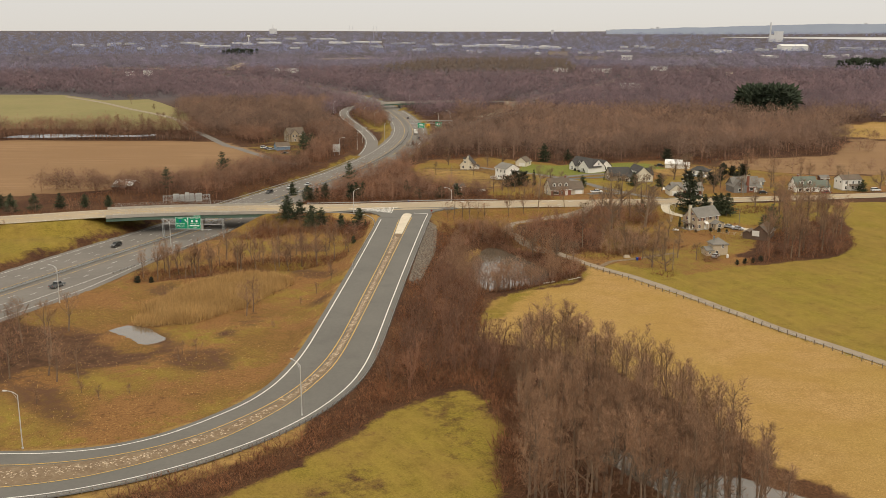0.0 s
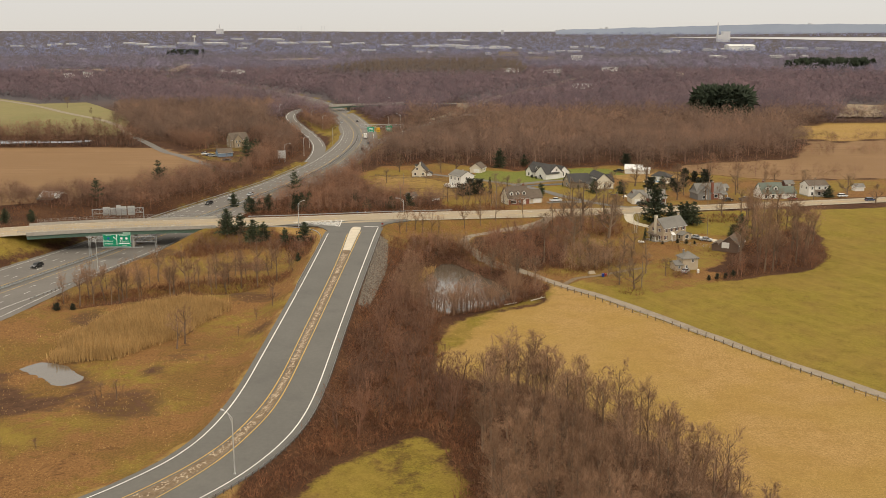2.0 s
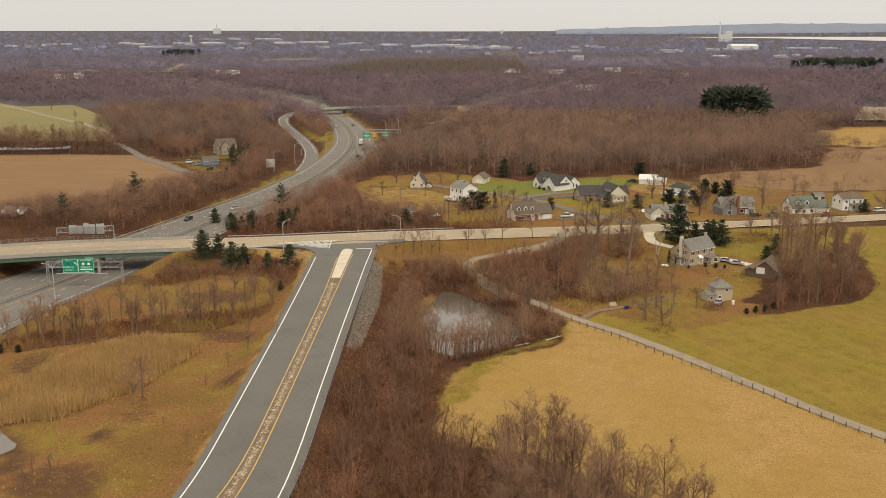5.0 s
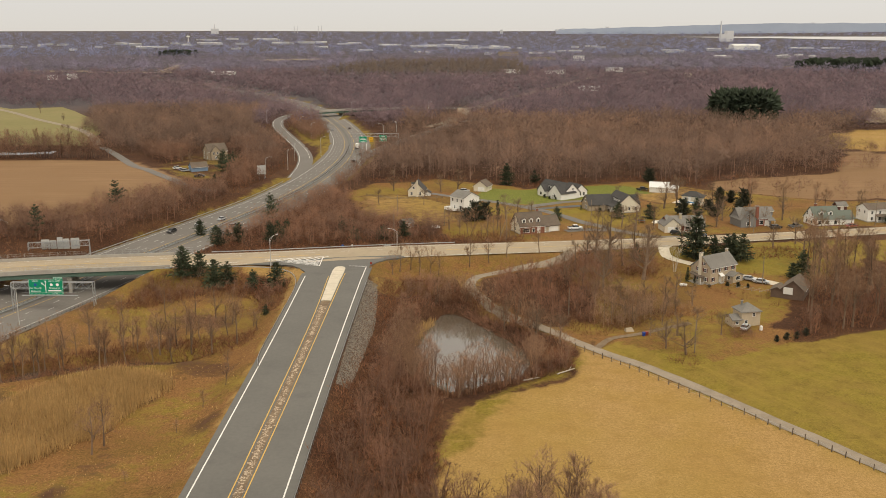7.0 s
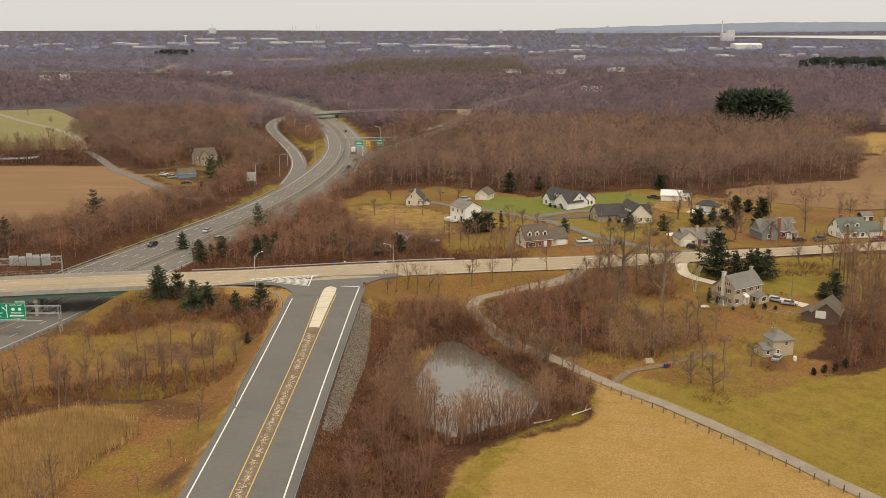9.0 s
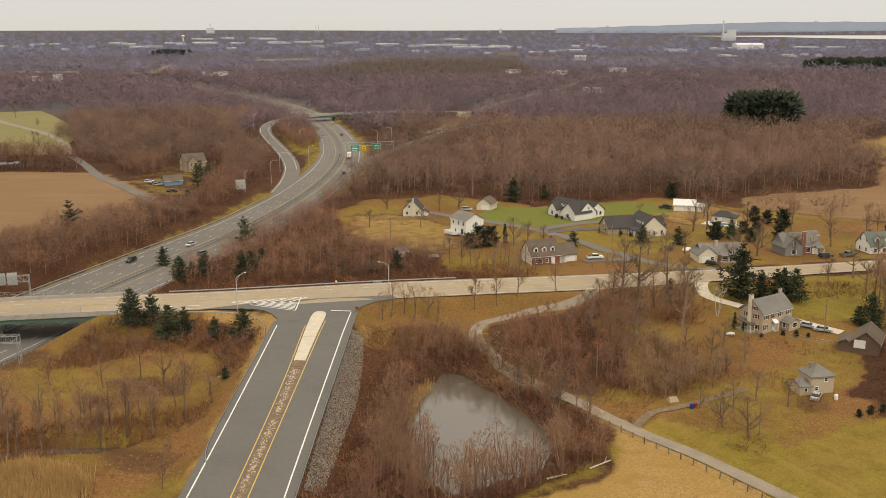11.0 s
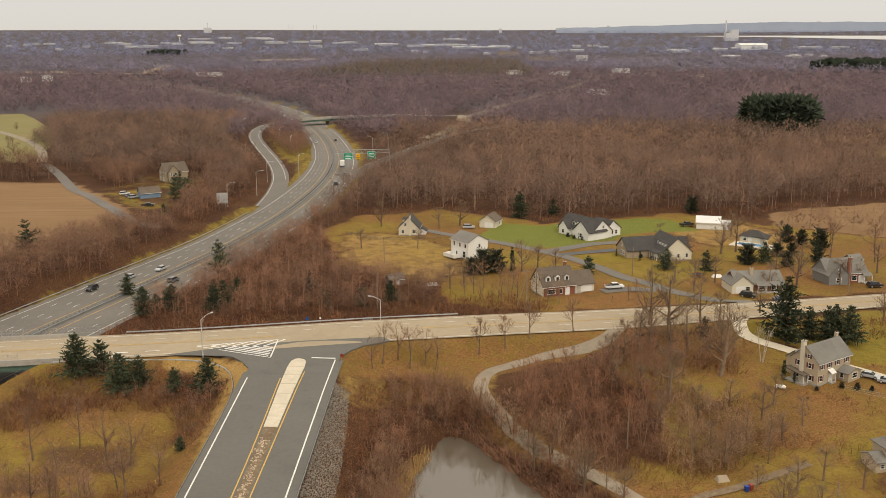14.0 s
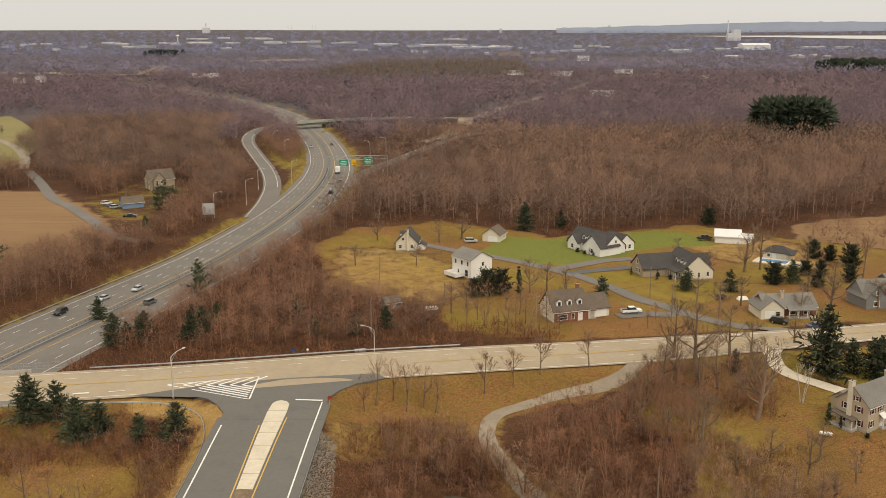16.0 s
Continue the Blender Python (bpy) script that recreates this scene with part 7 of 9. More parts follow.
for x, y, k in ((-232, 690, 0.85), (-238, 694, 1.0), (-245, 688, 0.8), (-252, 693, 0.95), (-260, 690, 0.85), (-228, 684, 0.6), (-268, 694, 1.0), (-241, 683, 0.6), (-276, 690, 0.8), (-285, 693, 0.95), (-256, 684, 0.7)):
    plant(OAK, x, y, k, group="hedgerow trees")


def reed_tuft(n=30):
    t = Tris()
    for i in range(n):
        p = np.array([rng.uniform(-0.6, 0.6), rng.uniform(-0.6, 0.6), 0])
        t.sliver(p, unit(np.array([rng.normal(0, 0.14), rng.normal(0, 0.14), 1])), rng.uniform(0.7, 1.15), rng.uniform(0.03, 0.06))
    return t.arrays()


TUFTS = [reed_tuft() for _ in range(4)]
brush("reeds", "dense stand of golden dry reeds", [REEDS], 0.95, 1.8, 2.6, M["reed"])
brush("reeds", "golden reeds at the pond's edge", [[(-18.5, 340), (-16, 352), (-11.5, 364), (-9, 362), (-12.5, 351), (-15, 341)]], 0.8, 1.5, 2.2, M["reed"])
TUFTS = [brush_tuft(8, 0.16) for _ in range(4)]
brush("grass_tufts", "tufts of dry straw-coloured grass", [F_STRAW], 3.4, 0.18, 0.4, M["reed"], 0.6, patchy=0.0)
brush("grass_tufts", "tufts of dry grass on the verges", [MARSH], 1.25, 0.15, 0.42, M["reed"], 0.7, patchy=-0.35)

# rubble stone on the ramp's bank
RIPRAP = [(-32.3, 380), (-29, 378), (-27.6, 362), (-26.6, 340), (-27.6, 318), (-28.5, 297), (-31.6, 297), (-31.9, 330)]
X, Y = scatter(RIPRAP, 0.3)
v = np.array([(1, 0, -0.2), (0.3, 0.9, -0.3), (-0.8, 0.6, -0.2), (-0.8, -0.6, -0.3), (0.4, -0.9, -0.2), (0.5, 0.1, 0.6), (-0.4, 0.2, 0.7)])
f = np.array([(0, 1, 5), (1, 2, 6), (1, 6, 5), (2, 3, 6), (3, 4, 6), (4, 0, 5), (4, 5, 6)])
mass("riprap", "grey rubble stones on the steep bank", "stones", [copies((v, f), X, Y, ground_z(X, Y) + 0.02, rng.uniform(0.1, 0.22, len(X)), rng.uniform(0.7, 1.4, len(X)))], M["stone"])
X, Y = [], []
for i in range(2600):
    k = rng.integers(10, N_RAMP - 18)
    u = rng.normal(0.5, 0.11)
    p = RAMP_LY[k] * (1 - u) + RAMP_RY[k] * u
    X.append(p[0] + rng.normal(0, 0.15))
    Y.append(p[1] + rng.uniform(-1, 1))
X, Y = np.array(X), np.array(Y)
M["rubble"] = surface("rubble", (0.442, 0.357, 0.255), (0.340, 0.264, 0.187), 3.0, 0.3, 0.95, island=0.35)
ok = wobble(X, Y, 5, 2.5) > -0.65
X, Y = X[ok], Y[ok]
mass("rubble", "pale rubble scattered on the ramp's median", "stones", [copies((v * np.array([1, 1, 0.5]), f), X, Y, ramp_z(Y) + 0.16, rng.uniform(0.08, 0.26, len(X)))], M["rubble"])
# ---------- houses ----------
def gable_walls(L, W, eave, roof, x0=0.0, y0=0.0, z0=-0.8):
    a, b = L / 2, W / 2
    p = []
    for s in (-1, 1):
        p += [(x0 + s * a, y0 - b, z0), (x0 + s * a, y0 + b, z0), (x0 + s * a, y0 + b, eave), (x0 + s * a, y0, eave + roof), (x0 + s * a, y0 - b, eave)]
    return Bag().add(p, [(0, 4, 3, 2, 1), (5, 6, 7, 8, 9), (0, 5, 9, 4), (1, 2, 7, 6), (4, 9, 8, 3), (2, 3, 8, 7)])


def gable_roof(L, W, eave, roof, x0=0.0, y0=0.0, over=0.45, thick=0.2):
    bag = Bag()
    a, b = L / 2 + over * 0.7, W / 2
    drop = roof * over / b
    for s in (-1, 1):
        o, r = (y0 + s * (b + over), eave - drop), (y0, eave + roof)
        p = [(x0 - a, o[0], o[1]), (x0 + a, o[0], o[1]), (x0 + a, r[0], r[1]), (x0 - a, r[0], r[1])]
        p = [(x, y, z + 0.03) for x, y, z in p] + [(x, y, z + thick + 0.03) for x, y, z in p]
        bag.add(p, [(0, 1, 2, 3), (4, 5, 6, 7), (0, 1, 5, 4), (1, 2, 6, 5), (2, 3, 7, 6), (3, 0, 4, 7)])
    return bag


def hip_roof(L, W, eave, roof, x0=0.0, y0=0.0, over=0.45):
    a, b = L / 2 + over, W / 2 + over
    k = max(0.0, L / 2 - W / 2)
    p = [(x0 - a, y0 - b, eave), (x0 + a, y0 - b, eave), (x0 + a, y0 + b, eave), (x0 - a, y0 + b, eave), (x0 - k, y0, eave + roof), (x0 + k, y0, eave + roof)]
    p += [(x, y, z - 0.2) for x, y, z in p[:4]]
    return Bag().add(p, [(0, 1, 5, 4), (1, 2, 5), (2, 3, 4, 5), (3, 0, 4), (0, 6, 7, 1), (1, 7, 8, 2), (2, 8, 9, 3), (3, 9, 6, 0), (9, 8, 7, 6)])


class House:
    """A house whose ridge runs along its own x."""

    def __init__(self, label, x, y, ang, L, W, eave, roof, wall, cover_, hip=False, name="house", category="house", z=None, base=None):
        zz = min(gz(x + dx, y + dy) for dx in (-3, 0, 3) for dy in (-3, 0, 3)) if z is None else z
        self.root = thing(name, label, category, m=pose(x, y, zz, 0, 0, ang))
        self.L, self.W, self.eave, self.roof = L, W, eave, roof
        self.wall = part("wall", Bag().box((0, 0, (eave - 0.8) / 2), (L, W, eave + 0.8)) if hip else gable_walls(L, W, eave, roof), M[wall], self.root)
        self.roof_ob = part("roof", (hip_roof if hip else gable_roof)(L, W, eave, roof), M[cover_], self.root)
        if base:
            part("foundation", Bag().box((0, 0, -0.1), (L + 0.12, W + 0.12, 0.9)), M[base], self.root)
        part("fascia", Bag().box((0, -W / 2 - 0.43, eave - roof * 0.45 / (W / 2) + 0.02), (L + 0.6, 0.05, 0.2)).box((0, W / 2 + 0.43, eave - roof * 0.45 / (W / 2) + 0.02), (L + 0.6, 0.05, 0.2)) if not hip else Bag().box((0, 0, eave - 0.16), (L + 0.86, W + 0.86, 0.12)), M["white_paint"], self.root)

    def wing(self, x0, y0, L, W, eave, roof, wall, cover_, turn=False):
        m = Matrix.Translation((x0, y0, 0)) @ (pose(0, 0, 0, 0, 0, 90) if turn else Matrix())
        for nm, bag, mat in (("wing_wall", gable_walls(L, W, eave, roof), wall), ("wing_roof", gable_roof(L, W, eave, roof), cover_)):
            me = bag.mesh(nm)
            me.transform(m)
            part(nm, me, M[mat], self.root)

    def spot(self, face, u, z, x0=0.0, y0=0.0, L=None, W=None):
        """A place on a wall: S and N lie along the ridge, W and E are the gable ends."""
        a, b = (L or self.L) / 2, (W or self.W) / 2
        return {"S": pose(x0 + u, y0 - b, z, 0, 0, 0), "N": pose(x0 - u, y0 + b, z, 0, 0, 180), "E": pose(x0 + a, y0 + u, z, 0, 0, 90), "W": pose(x0 - a, y0 - u, z, 0, 0, -90)}[face]

    def window(self, m, w=1.0, h=1.4, shutters=None, frame_mat="white_paint"):
        t = 0.1
        ring = [(-1, -1), (1, -1), (1, 1), (-1, 1)]
        p = [(i * (w / 2 + g), y_, k * (h / 2 + g)) for y_ in (0.0, -0.08) for g in (t, 0.0) for i, k in ring]
        f = Bag().add([m @ Vector(q) for q in p], [(8 + i, 8 + (i + 1) % 4, 12 + (i + 1) % 4, 12 + i) for i in range(4)] + [(i, 8 + i, 8 + (i + 1) % 4, (i + 1) % 4)[::-1] for i in range(4)] + [(4 + i, 4 + (i + 1) % 4, 12 + (i + 1) % 4, 12 + i) for i in range(4)])
        win = part("window", f, M[frame_mat], self.root)
        part("muntin", Bag().box((0, -0.03, 0), (w, 0.02, 0.05), m), M[frame_mat], win)
        part("pane", Bag().box((0, -0.012, 0), (w, 0.02, h), m), M["glass"], win)
        part("sill", Bag().box((0, -0.07, -h / 2 - 0.09), (w + 0.3, 0.14, 0.07), m), M[frame_mat], win)
        if shutters:
            for s in (-1, 1):
                part("shutter", Bag().box((s * (w / 2 + 0.33), -0.03, 0), (0.4, 0.06, h + 0.1), m), M[shutters], win)

    def door(self, m, w=1.0, h=2.1, mat="white_paint"):
        d = part("door", Bag().box((0, -0.03, h / 2), (w, 0.06, h), m), M[mat], self.root)
        part("door_frame", Bag().box((-w / 2 - 0.07, -0.04, h / 2), (0.14, 0.09, h + 0.1), m).box((w / 2 + 0.07, -0.04, h / 2), (0.14, 0.09, h + 0.1), m).box((0, -0.04, h + 0.07), (w + 0.28, 0.09, 0.14), m), M["white_paint"], d)
        part("handle", Bag().box((w * 0.38, -0.08, 1.0), (0.06, 0.06, 0.14), m), M["galvanised"], d)

    def garage_door(self, m, w=4.8, h=2.2):
        d = part("garage_door", Bag().box((0, -0.03, h / 2), (w, 0.06, h), m), M["white_paint"], self.root)
        for k in range(4):
            part("door_panel", Bag().box((0, -0.07, h * (k + 0.5) / 4), (w - 0.2, 0.04, h / 4 - 0.1), m), M["white_paint"], d)

    def chimney(self, x0, y0, top, mat, s=0.9, base=0.0):
        c = part("chimney", Bag().box((x0, y0, (top + base) / 2), (s, s * 0.75, top - base)), M[mat], self.root)
        part("chimney_cap", Bag().box((x0, y0, top + 0.06), (s + 0.2, s * 0.75 + 0.2, 0.12)), M["concrete_grey"], c)
        part("flue", Bag().tube((x0, y0, top), (x0, y0, top + 0.45), 0.16, 0.16, 8), M["brown_wall"], c)

    def dormer(self, side, u, wall, cover_, w=1.7, out=0.62, h=1.5):
        b = self.W / 2
        y_f = side * b * out
        z_f = self.eave + self.roof * (1 - out)
        y_b = side * max(0.02, b * (out - (h + 0.5) / self.roof))
        d = Bag()
        y_c, dep = (y_f + y_b) / 2, abs(y_f - y_b)
        d.add([(u - w / 2, y_f, z_f - 0.2), (u + w / 2, y_f, z_f - 0.2), (u + w / 2, y_f, z_f + h), (u, y_f, z_f + h + 0.6), (u - w / 2, y_f, z_f + h),
               (u - w / 2, y_b, z_f - 0.2), (u + w / 2, y_b, z_f - 0.2), (u + w / 2, y_b, z_f + h), (u, y_b, z_f + h + 0.6), (u - w / 2, y_b, z_f + h)],
              [(0, 1, 2, 3, 4), (0, 5, 9, 4), (1, 2, 7, 6), (5, 6, 7, 8, 9), (4, 9, 8, 3), (2, 3, 8, 7)])
        dm = part("dormer", d, M[wall], self.root)
        r = Bag()
        for s in (-1, 1):
            p = [(u, y_f + side * 0.2, z_f + h + 0.66), (u + s * (w / 2 + 0.2), y_f + side * 0.2, z_f + h - 0.08), (u + s * (w / 2 + 0.2), y_b, z_f + h - 0.08), (u, y_b - side * 0.8, z_f + h + 0.66)]
            r.add(p + [(x, y, z + 0.1) for x, y, z in p], [(0, 1, 2, 3), (4, 5, 6, 7), (0, 1, 5, 4), (1, 2, 6, 5), (3, 0, 4, 7)])
        part("dormer_roof", r, M[cover_], dm)
        m = pose(u, y_f, z_f + h * 0.55, 0, 0, 0 if side < 0 else 180)
        part("dormer_pane", Bag().box((0, -0.03, 0), (w * 0.5, 0.05, h * 0.7), m), M["glass"], dm)

    def porch(self, x0, y0, L, W, z, cover_, posts=3, floor=True):
        p = part("porch_roof", Bag().add([(x0 - L / 2, y0 - W / 2, z), (x0 + L / 2, y0 - W / 2, z), (x0 + L / 2, y0 + W / 2, z + 0.9), (x0 - L / 2, y0 + W / 2, z + 0.9), (x0 - L / 2, y0 - W / 2, z - 0.18), (x0 + L / 2, y0 - W / 2, z - 0.18), (x0 + L / 2, y0 + W / 2, z + 0.7), (x0 - L / 2, y0 + W / 2, z + 0.7)], [(0, 1, 2, 3), (4, 7, 6, 5), (0, 4, 5, 1), (1, 5, 6, 2), (3, 2, 6, 7), (0, 3, 7, 4)]), M[cover_], self.root)
        for k in range(posts):
            part("porch_post", Bag().box((x0 - L / 2 + 0.2 + (L - 0.4) * k / max(1, posts - 1), y0 - W / 2 + 0.2, z / 2 - 0.15), (0.18, 0.18, z)), M["white_paint"], self.root)
        if floor:
            part("porch_floor", Bag().box((x0, y0, 0.05), (L, W, 0.5)), M["concrete_grey"], self.root)


# beige farmhouse with red shutters
h = House("beige stucco farmhouse with dark red shutters and grey roof", 77.8, 396.6, 36, 13.6, 7.6, 5.9, 3.4, "beige_wall", "roof_grey", base="concrete_grey")
for u in (-5.2, -2.2, 1.2, 5.0):
    h.window(h.spot("S", u, 4.7), 0.95, 1.3, "shutter")
for u in (-5.4,):
    h.window(h.spot("S", u, 1.7), 0.95, 1.4, "shutter")
h.door(h.spot("S", -1.6, 0.2), 1.0, 2.1)
h.porch(-1.6, -4.4, 2.0, 1.3, 2.7, "white_paint", 2)
for u, z in ((-1.7, 4.7), (1.5, 4.7), (-1.7, 1.6), (1.8, 1.6)):
    h.window(h.spot("W", u, z), 0.9, 1.25, "shutter")
h.window(h.spot("W", 0.9, 7.0), 0.7, 0.9, "shutter")
h.wing(4.0, -4.7, 4.6, 5.2, 2.4, 1.0, "beige_wall", "roof_grey", turn=True)
h.window(pose(4.0, -7.0, 1.6), 2.0, 1.2)
h.window(pose(1.4, -5.2, 1.6, 0, 0, -90), 0.9, 1.2)
h.chimney(-6.9, 0.6, 10.6, "cream_wall", 1.2)
h.chimney(6.3, 0.4, 10.4, "beige_wall", 0.9, 5.0)
h.wing(-0.5, 4.6, 8.0, 4.5, 4.6, 1.8, "beige_wall", "roof_grey")
h.porch(-8.0, 1.3, 2.2, 5.8, 2.5, "roof_brown", 2)
for u, z in ((-4.6, 7.9), (-1.2, 8.0), (4.2, 7.8)):
    part("skylight", Bag().box((u, -1.6, z - 0.02), (0.7, 0.7, 0.1), Matrix.Translation((u, -1.6, z)) @ pose(0, 0, 0, 41, 0, 0) @ Matrix.Translation((-u, 1.6, -z))), M["white_roof"], h.root)
h.root.matrix_basis = h.root.matrix_basis @ Matrix.Scale(0.91, 4)
# hip-roofed outbuilding
h = House("small beige two-storey shed with a pyramid roof", 75.2, 351.5, 12, 6.4, 6.0, 4.9, 2.3, "beige_wall", "roof_grey", hip=True, name="shed", category="shed")
h.window(h.spot("S", 0.9, 3.9), 0.8, 1.0)
h.window(h.spot("S", -1.6, 1.6), 0.9, 1.0)
h.door(h.spot("E", -0.8, 0.1), 0.95, 2.0)
h.wing(-4.6, -0.3, 3.2, 5.2, 2.4, 1.1, "beige_wall", "roof_grey")
h.window(pose(-4.6, -2.9, 1.4), 0.8, 0.9)
h.chimney(-1.6, 0.5, 7.6, "grey_wall", 0.6, 5.2)
h.root.matrix_basis = h.root.matrix_basis @ Matrix.Scale(0.86, 4)
tank = thing("water_tank", "small white tank beside the shed", "tank", m=pose(77.6, 345.6, gz(77.6, 345.6)))
part("body", Bag().tube((0, 0, 0), (0, 0, 1.1), 0.42, 0.42, 12).tube((0, 0, 1.1), (0, 0, 1.28), 0.42, 0.2, 12), M["white_paint"], tank)
# weathered barn with a white sheet
h = House("weathered brown timber barn with sagging roof", 98.0, 379.5, 62, 10.5, 6.4, 3.0, 2.6, "brown_wall", "roof_brown", name="barn", category="barn")
part("white_sheet", Bag().box((0, -0.06, 2.5), (2.7, 0.05, 2.1), h.spot("W", -1.3, 0)), M["white_paint"], h.root, "white sheet hung on the barn wall")
h.wing(-2.0, 4.6, 6.0, 3.4, 2.2, 0.9, "brown_wall", "roof_brown")
# white two-storey house with a deck
h = House("white two-storey house with grey roof and deck", -1.8, 508.0, 127, 9.6, 8.4, 6.0, 2.2, "white_paint", "roof_grey", base="concrete_grey")
for u in (-3.0, 0.2, 3.2):
    h.window(h.spot("N", u, 4.6), 0.8, 1.3)
h.window(h.spot("N", 2.6, 1.6), 1.5, 2.0)
h.window(h.spot("N", -1.6, 1.6), 0.8, 1.2)
h.window(h.spot("W", 0.5, 4.4), 0.8, 1.2)
part("deck", Bag().box((1.4, 6.0, 0.6), (6.0, 3.6, 0.2)), M["white_paint"], h.root)
for cx, cy, sx, sy in ((1.4, 7.75, 6.0, 0.06), (4.35, 6.0, 0.06, 3.6), (-1.55, 6.0, 0.06, 3.6)):
    part("deck_railing", Bag().box((cx, cy, 1.2), (sx, sy, 0.95)), M["white_paint"], h.root)
# dormer house by the road
h = House("tan house with brick front, brown roof and dormers", 22.4, 462.0, 20, 10.4, 8.6, 3.2, 4.4, "cream_wall", "roof_brown", base="concrete_grey")
for u in (-3.2, -0.2, 2.8):
    h.dormer(-1, u, "white_paint", "roof_brown", 1.5, 0.80, 1.45)
part("brick_front", Bag().box((0, -4.36, 1.3), (10.0, 0.1, 2.9)), M["brick_wall"], h.root)
h.window(pose(-2.6, -4.42, 1.4), 2.6, 1.3)
h.door(pose(2.6, -4.42, 0.1), 1.1, 2.1)
h.window(pose(0.4, -4.42, 1.4), 0.9, 1.3)
for u, z in ((-1.8, 4.9), (1.8, 4.9), (0, 1.5)):
    h.window(h.spot("W", u, z), 0.8, 1.1)
h.wing(8.6, 0.6, 7.0, 7.0, 2.7, 3.0, "cream_wall", "roof_brown")
h.porch(5.6, -3.4, 3.6, 1.8, 2.5, "roof_brown", 3)
h.garage_door(pose(9.6, -2.92, 0.05), 3.4, 2.2)
h.chimney(4.4, 1.4, 8.6, "brick_wall", 0.8, 5.5)
# long white house with a garage gable
h = House("long white house with dark roof and garage gable", 42.4, 545.4, 125, 19.0, 9.6, 3.0, 4.0, "white_paint", "roof_dark", base="concrete_grey")
h.wing(-5.6, 2.6, 9.0, 8.4, 3.2, 3.6, "white_paint", "roof_dark", turn=True)
h.wing(5.0, 4.0, 5.0, 5.0, 3.0, 2.6, "white_paint", "roof_dark", turn=True)
h.wing(-3.6, -7.0, 8.6, 7.6, 2.9, 3.0, "white_paint", "roof_dark")
h.garage_door(h.spot("W", 0.4, 0.05), 5.0, 2.3)
for u in (2.2, 4.6, 8.4):
    h.dormer(1, -u + 4.2, "white_paint", "roof_dark", 1.5, 0.8, 1.3)
for m in (pose(5.0, 6.52, 1.5, 0, 0, 180), pose(-5.6, 7.12, 1.6, 0, 0, 180), pose(-7.92, -6.4, 1.6, 0, 0, -90), pose(-7.92, -8.6, 1.6, 0, 0, -90), h.spot("N", -8.0, 1.5), h.spot("N", 1.0, 1.5)):
    h.window(m, 1.1, 1.4)
h.window(h.spot("W", 0.4, 4.6), 0.8, 0.9)
h.door(h.spot("N", -1.2, 0.1))
# cream house with dark gabled roofs and dormers
h = House("cream house with black gabled roofs and white dormers", 66.2, 508.6, 104, 13.6, 10.4, 3.0, 4.6, "cream_wall", "roof_dark", base="concrete_grey")
h.wing(4.4, 9.6, 11.0, 8.6, 2.8, 3.6, "tan_wall", "roof_dark", turn=True)
h.wing(3.4, -4.2, 8.0, 6.0, 2.8, 3.0, "cream_wall", "roof_dark", turn=True)
for u in (-2.6, -0.4, 1.8):
    h.dormer(1, u - 1.6, "white_paint", "roof_dark", 1.35, 0.72, 1.2)
part("porch_roof", Bag().add([(-6.0, 5.2, 3.2), (0.0, 5.2, 3.2), (0.0, 7.2, 2.6), (-6.0, 7.2, 2.6), (-6.0, 5.2, 3.0), (0.0, 5.2, 3.0), (0.0, 7.2, 2.4), (-6.0, 7.2, 2.4)], [(0, 1, 2, 3), (4, 7, 6, 5), (3, 2, 6, 7), (0, 3, 7, 4), (1, 5, 6, 2)]), M["roof_dark"], h.root)
for k in range(5):
    part("porch_post", Bag().box((-5.8 + 1.4 * k, 7.0, 1.2), (0.18, 0.18, 2.6)), M["white_paint"], h.root)
for u in (-3.2, 0.4, 3.4):
    h.window(h.spot("W", u, 1.7), 0.8, 1.3)
for m in (pose(4.4, 15.12, 1.5, 0, 0, 180), pose(2.6, 15.12, 1.5, 0, 0, 180), pose(4.4, 15.12, 4.3, 0, 0, 180), h.spot("N", 3.2, 1.6), h.spot("N", 5.2, 1.6)):
    h.window(m, 0.9, 1.3)
h.door(h.spot("N", 1.4, 0.1))
# cottage, garage, metal barn
h = House("small white cottage with dark roof and chimney", -24.0, 547.0, 86, 9.4, 7.6, 2.9, 4.0, "cream_wall", "roof_dark", base="concrete_grey")
for u in (-2.2, 1.9):
    h.window(h.spot("W", u, 1.5), 0.9, 1.2)
h.window(h.spot("W", -1.2, 4.2), 0.8, 1.0)
h.chimney(-5.0, -0.5, 7.6, "cream_wall", 0.8)
h.dormer(1, 0.5, "cream_wall", "roof_dark", 2.6, 0.7, 1.3)
h.window(h.spot("S", 0.5, 1.5), 0.9, 1.2)
h.door(h.spot("S", -2.2, 0.1))
h.wing(-1.0, -5.0, 4.0, 2.6, 1.6, 0.8, "white_paint", "roof_dark")
h = House("cream garage with a brown gable roof", 7.2, 560.5, 68, 7.6, 6.6, 2.7, 2.4, "cream_wall", "roof_brown", name="garage", category="garage")
h.garage_door(h.spot("W", 0.6, 0.05), 3.4, 2.1)
h.window(h.spot("S", 1.0, 1.5), 0.9, 0.9)
h = House("white metal barn with a bright white roof", 92.0, 557.5, -14, 9.0, 6.4, 2.7, 1.9, "white_paint", "white_roof", name="barn", category="barn")
h.garage_door(h.spot("S", -2.6, 0.05), 3.4, 2.4)
h.garage_door(h.spot("S", 1.6, 0.05), 3.4, 2.4)
h.wing(6.6, 0.2, 4.2, 4.8, 2.1, 1.1, "white_paint", "white_roof")
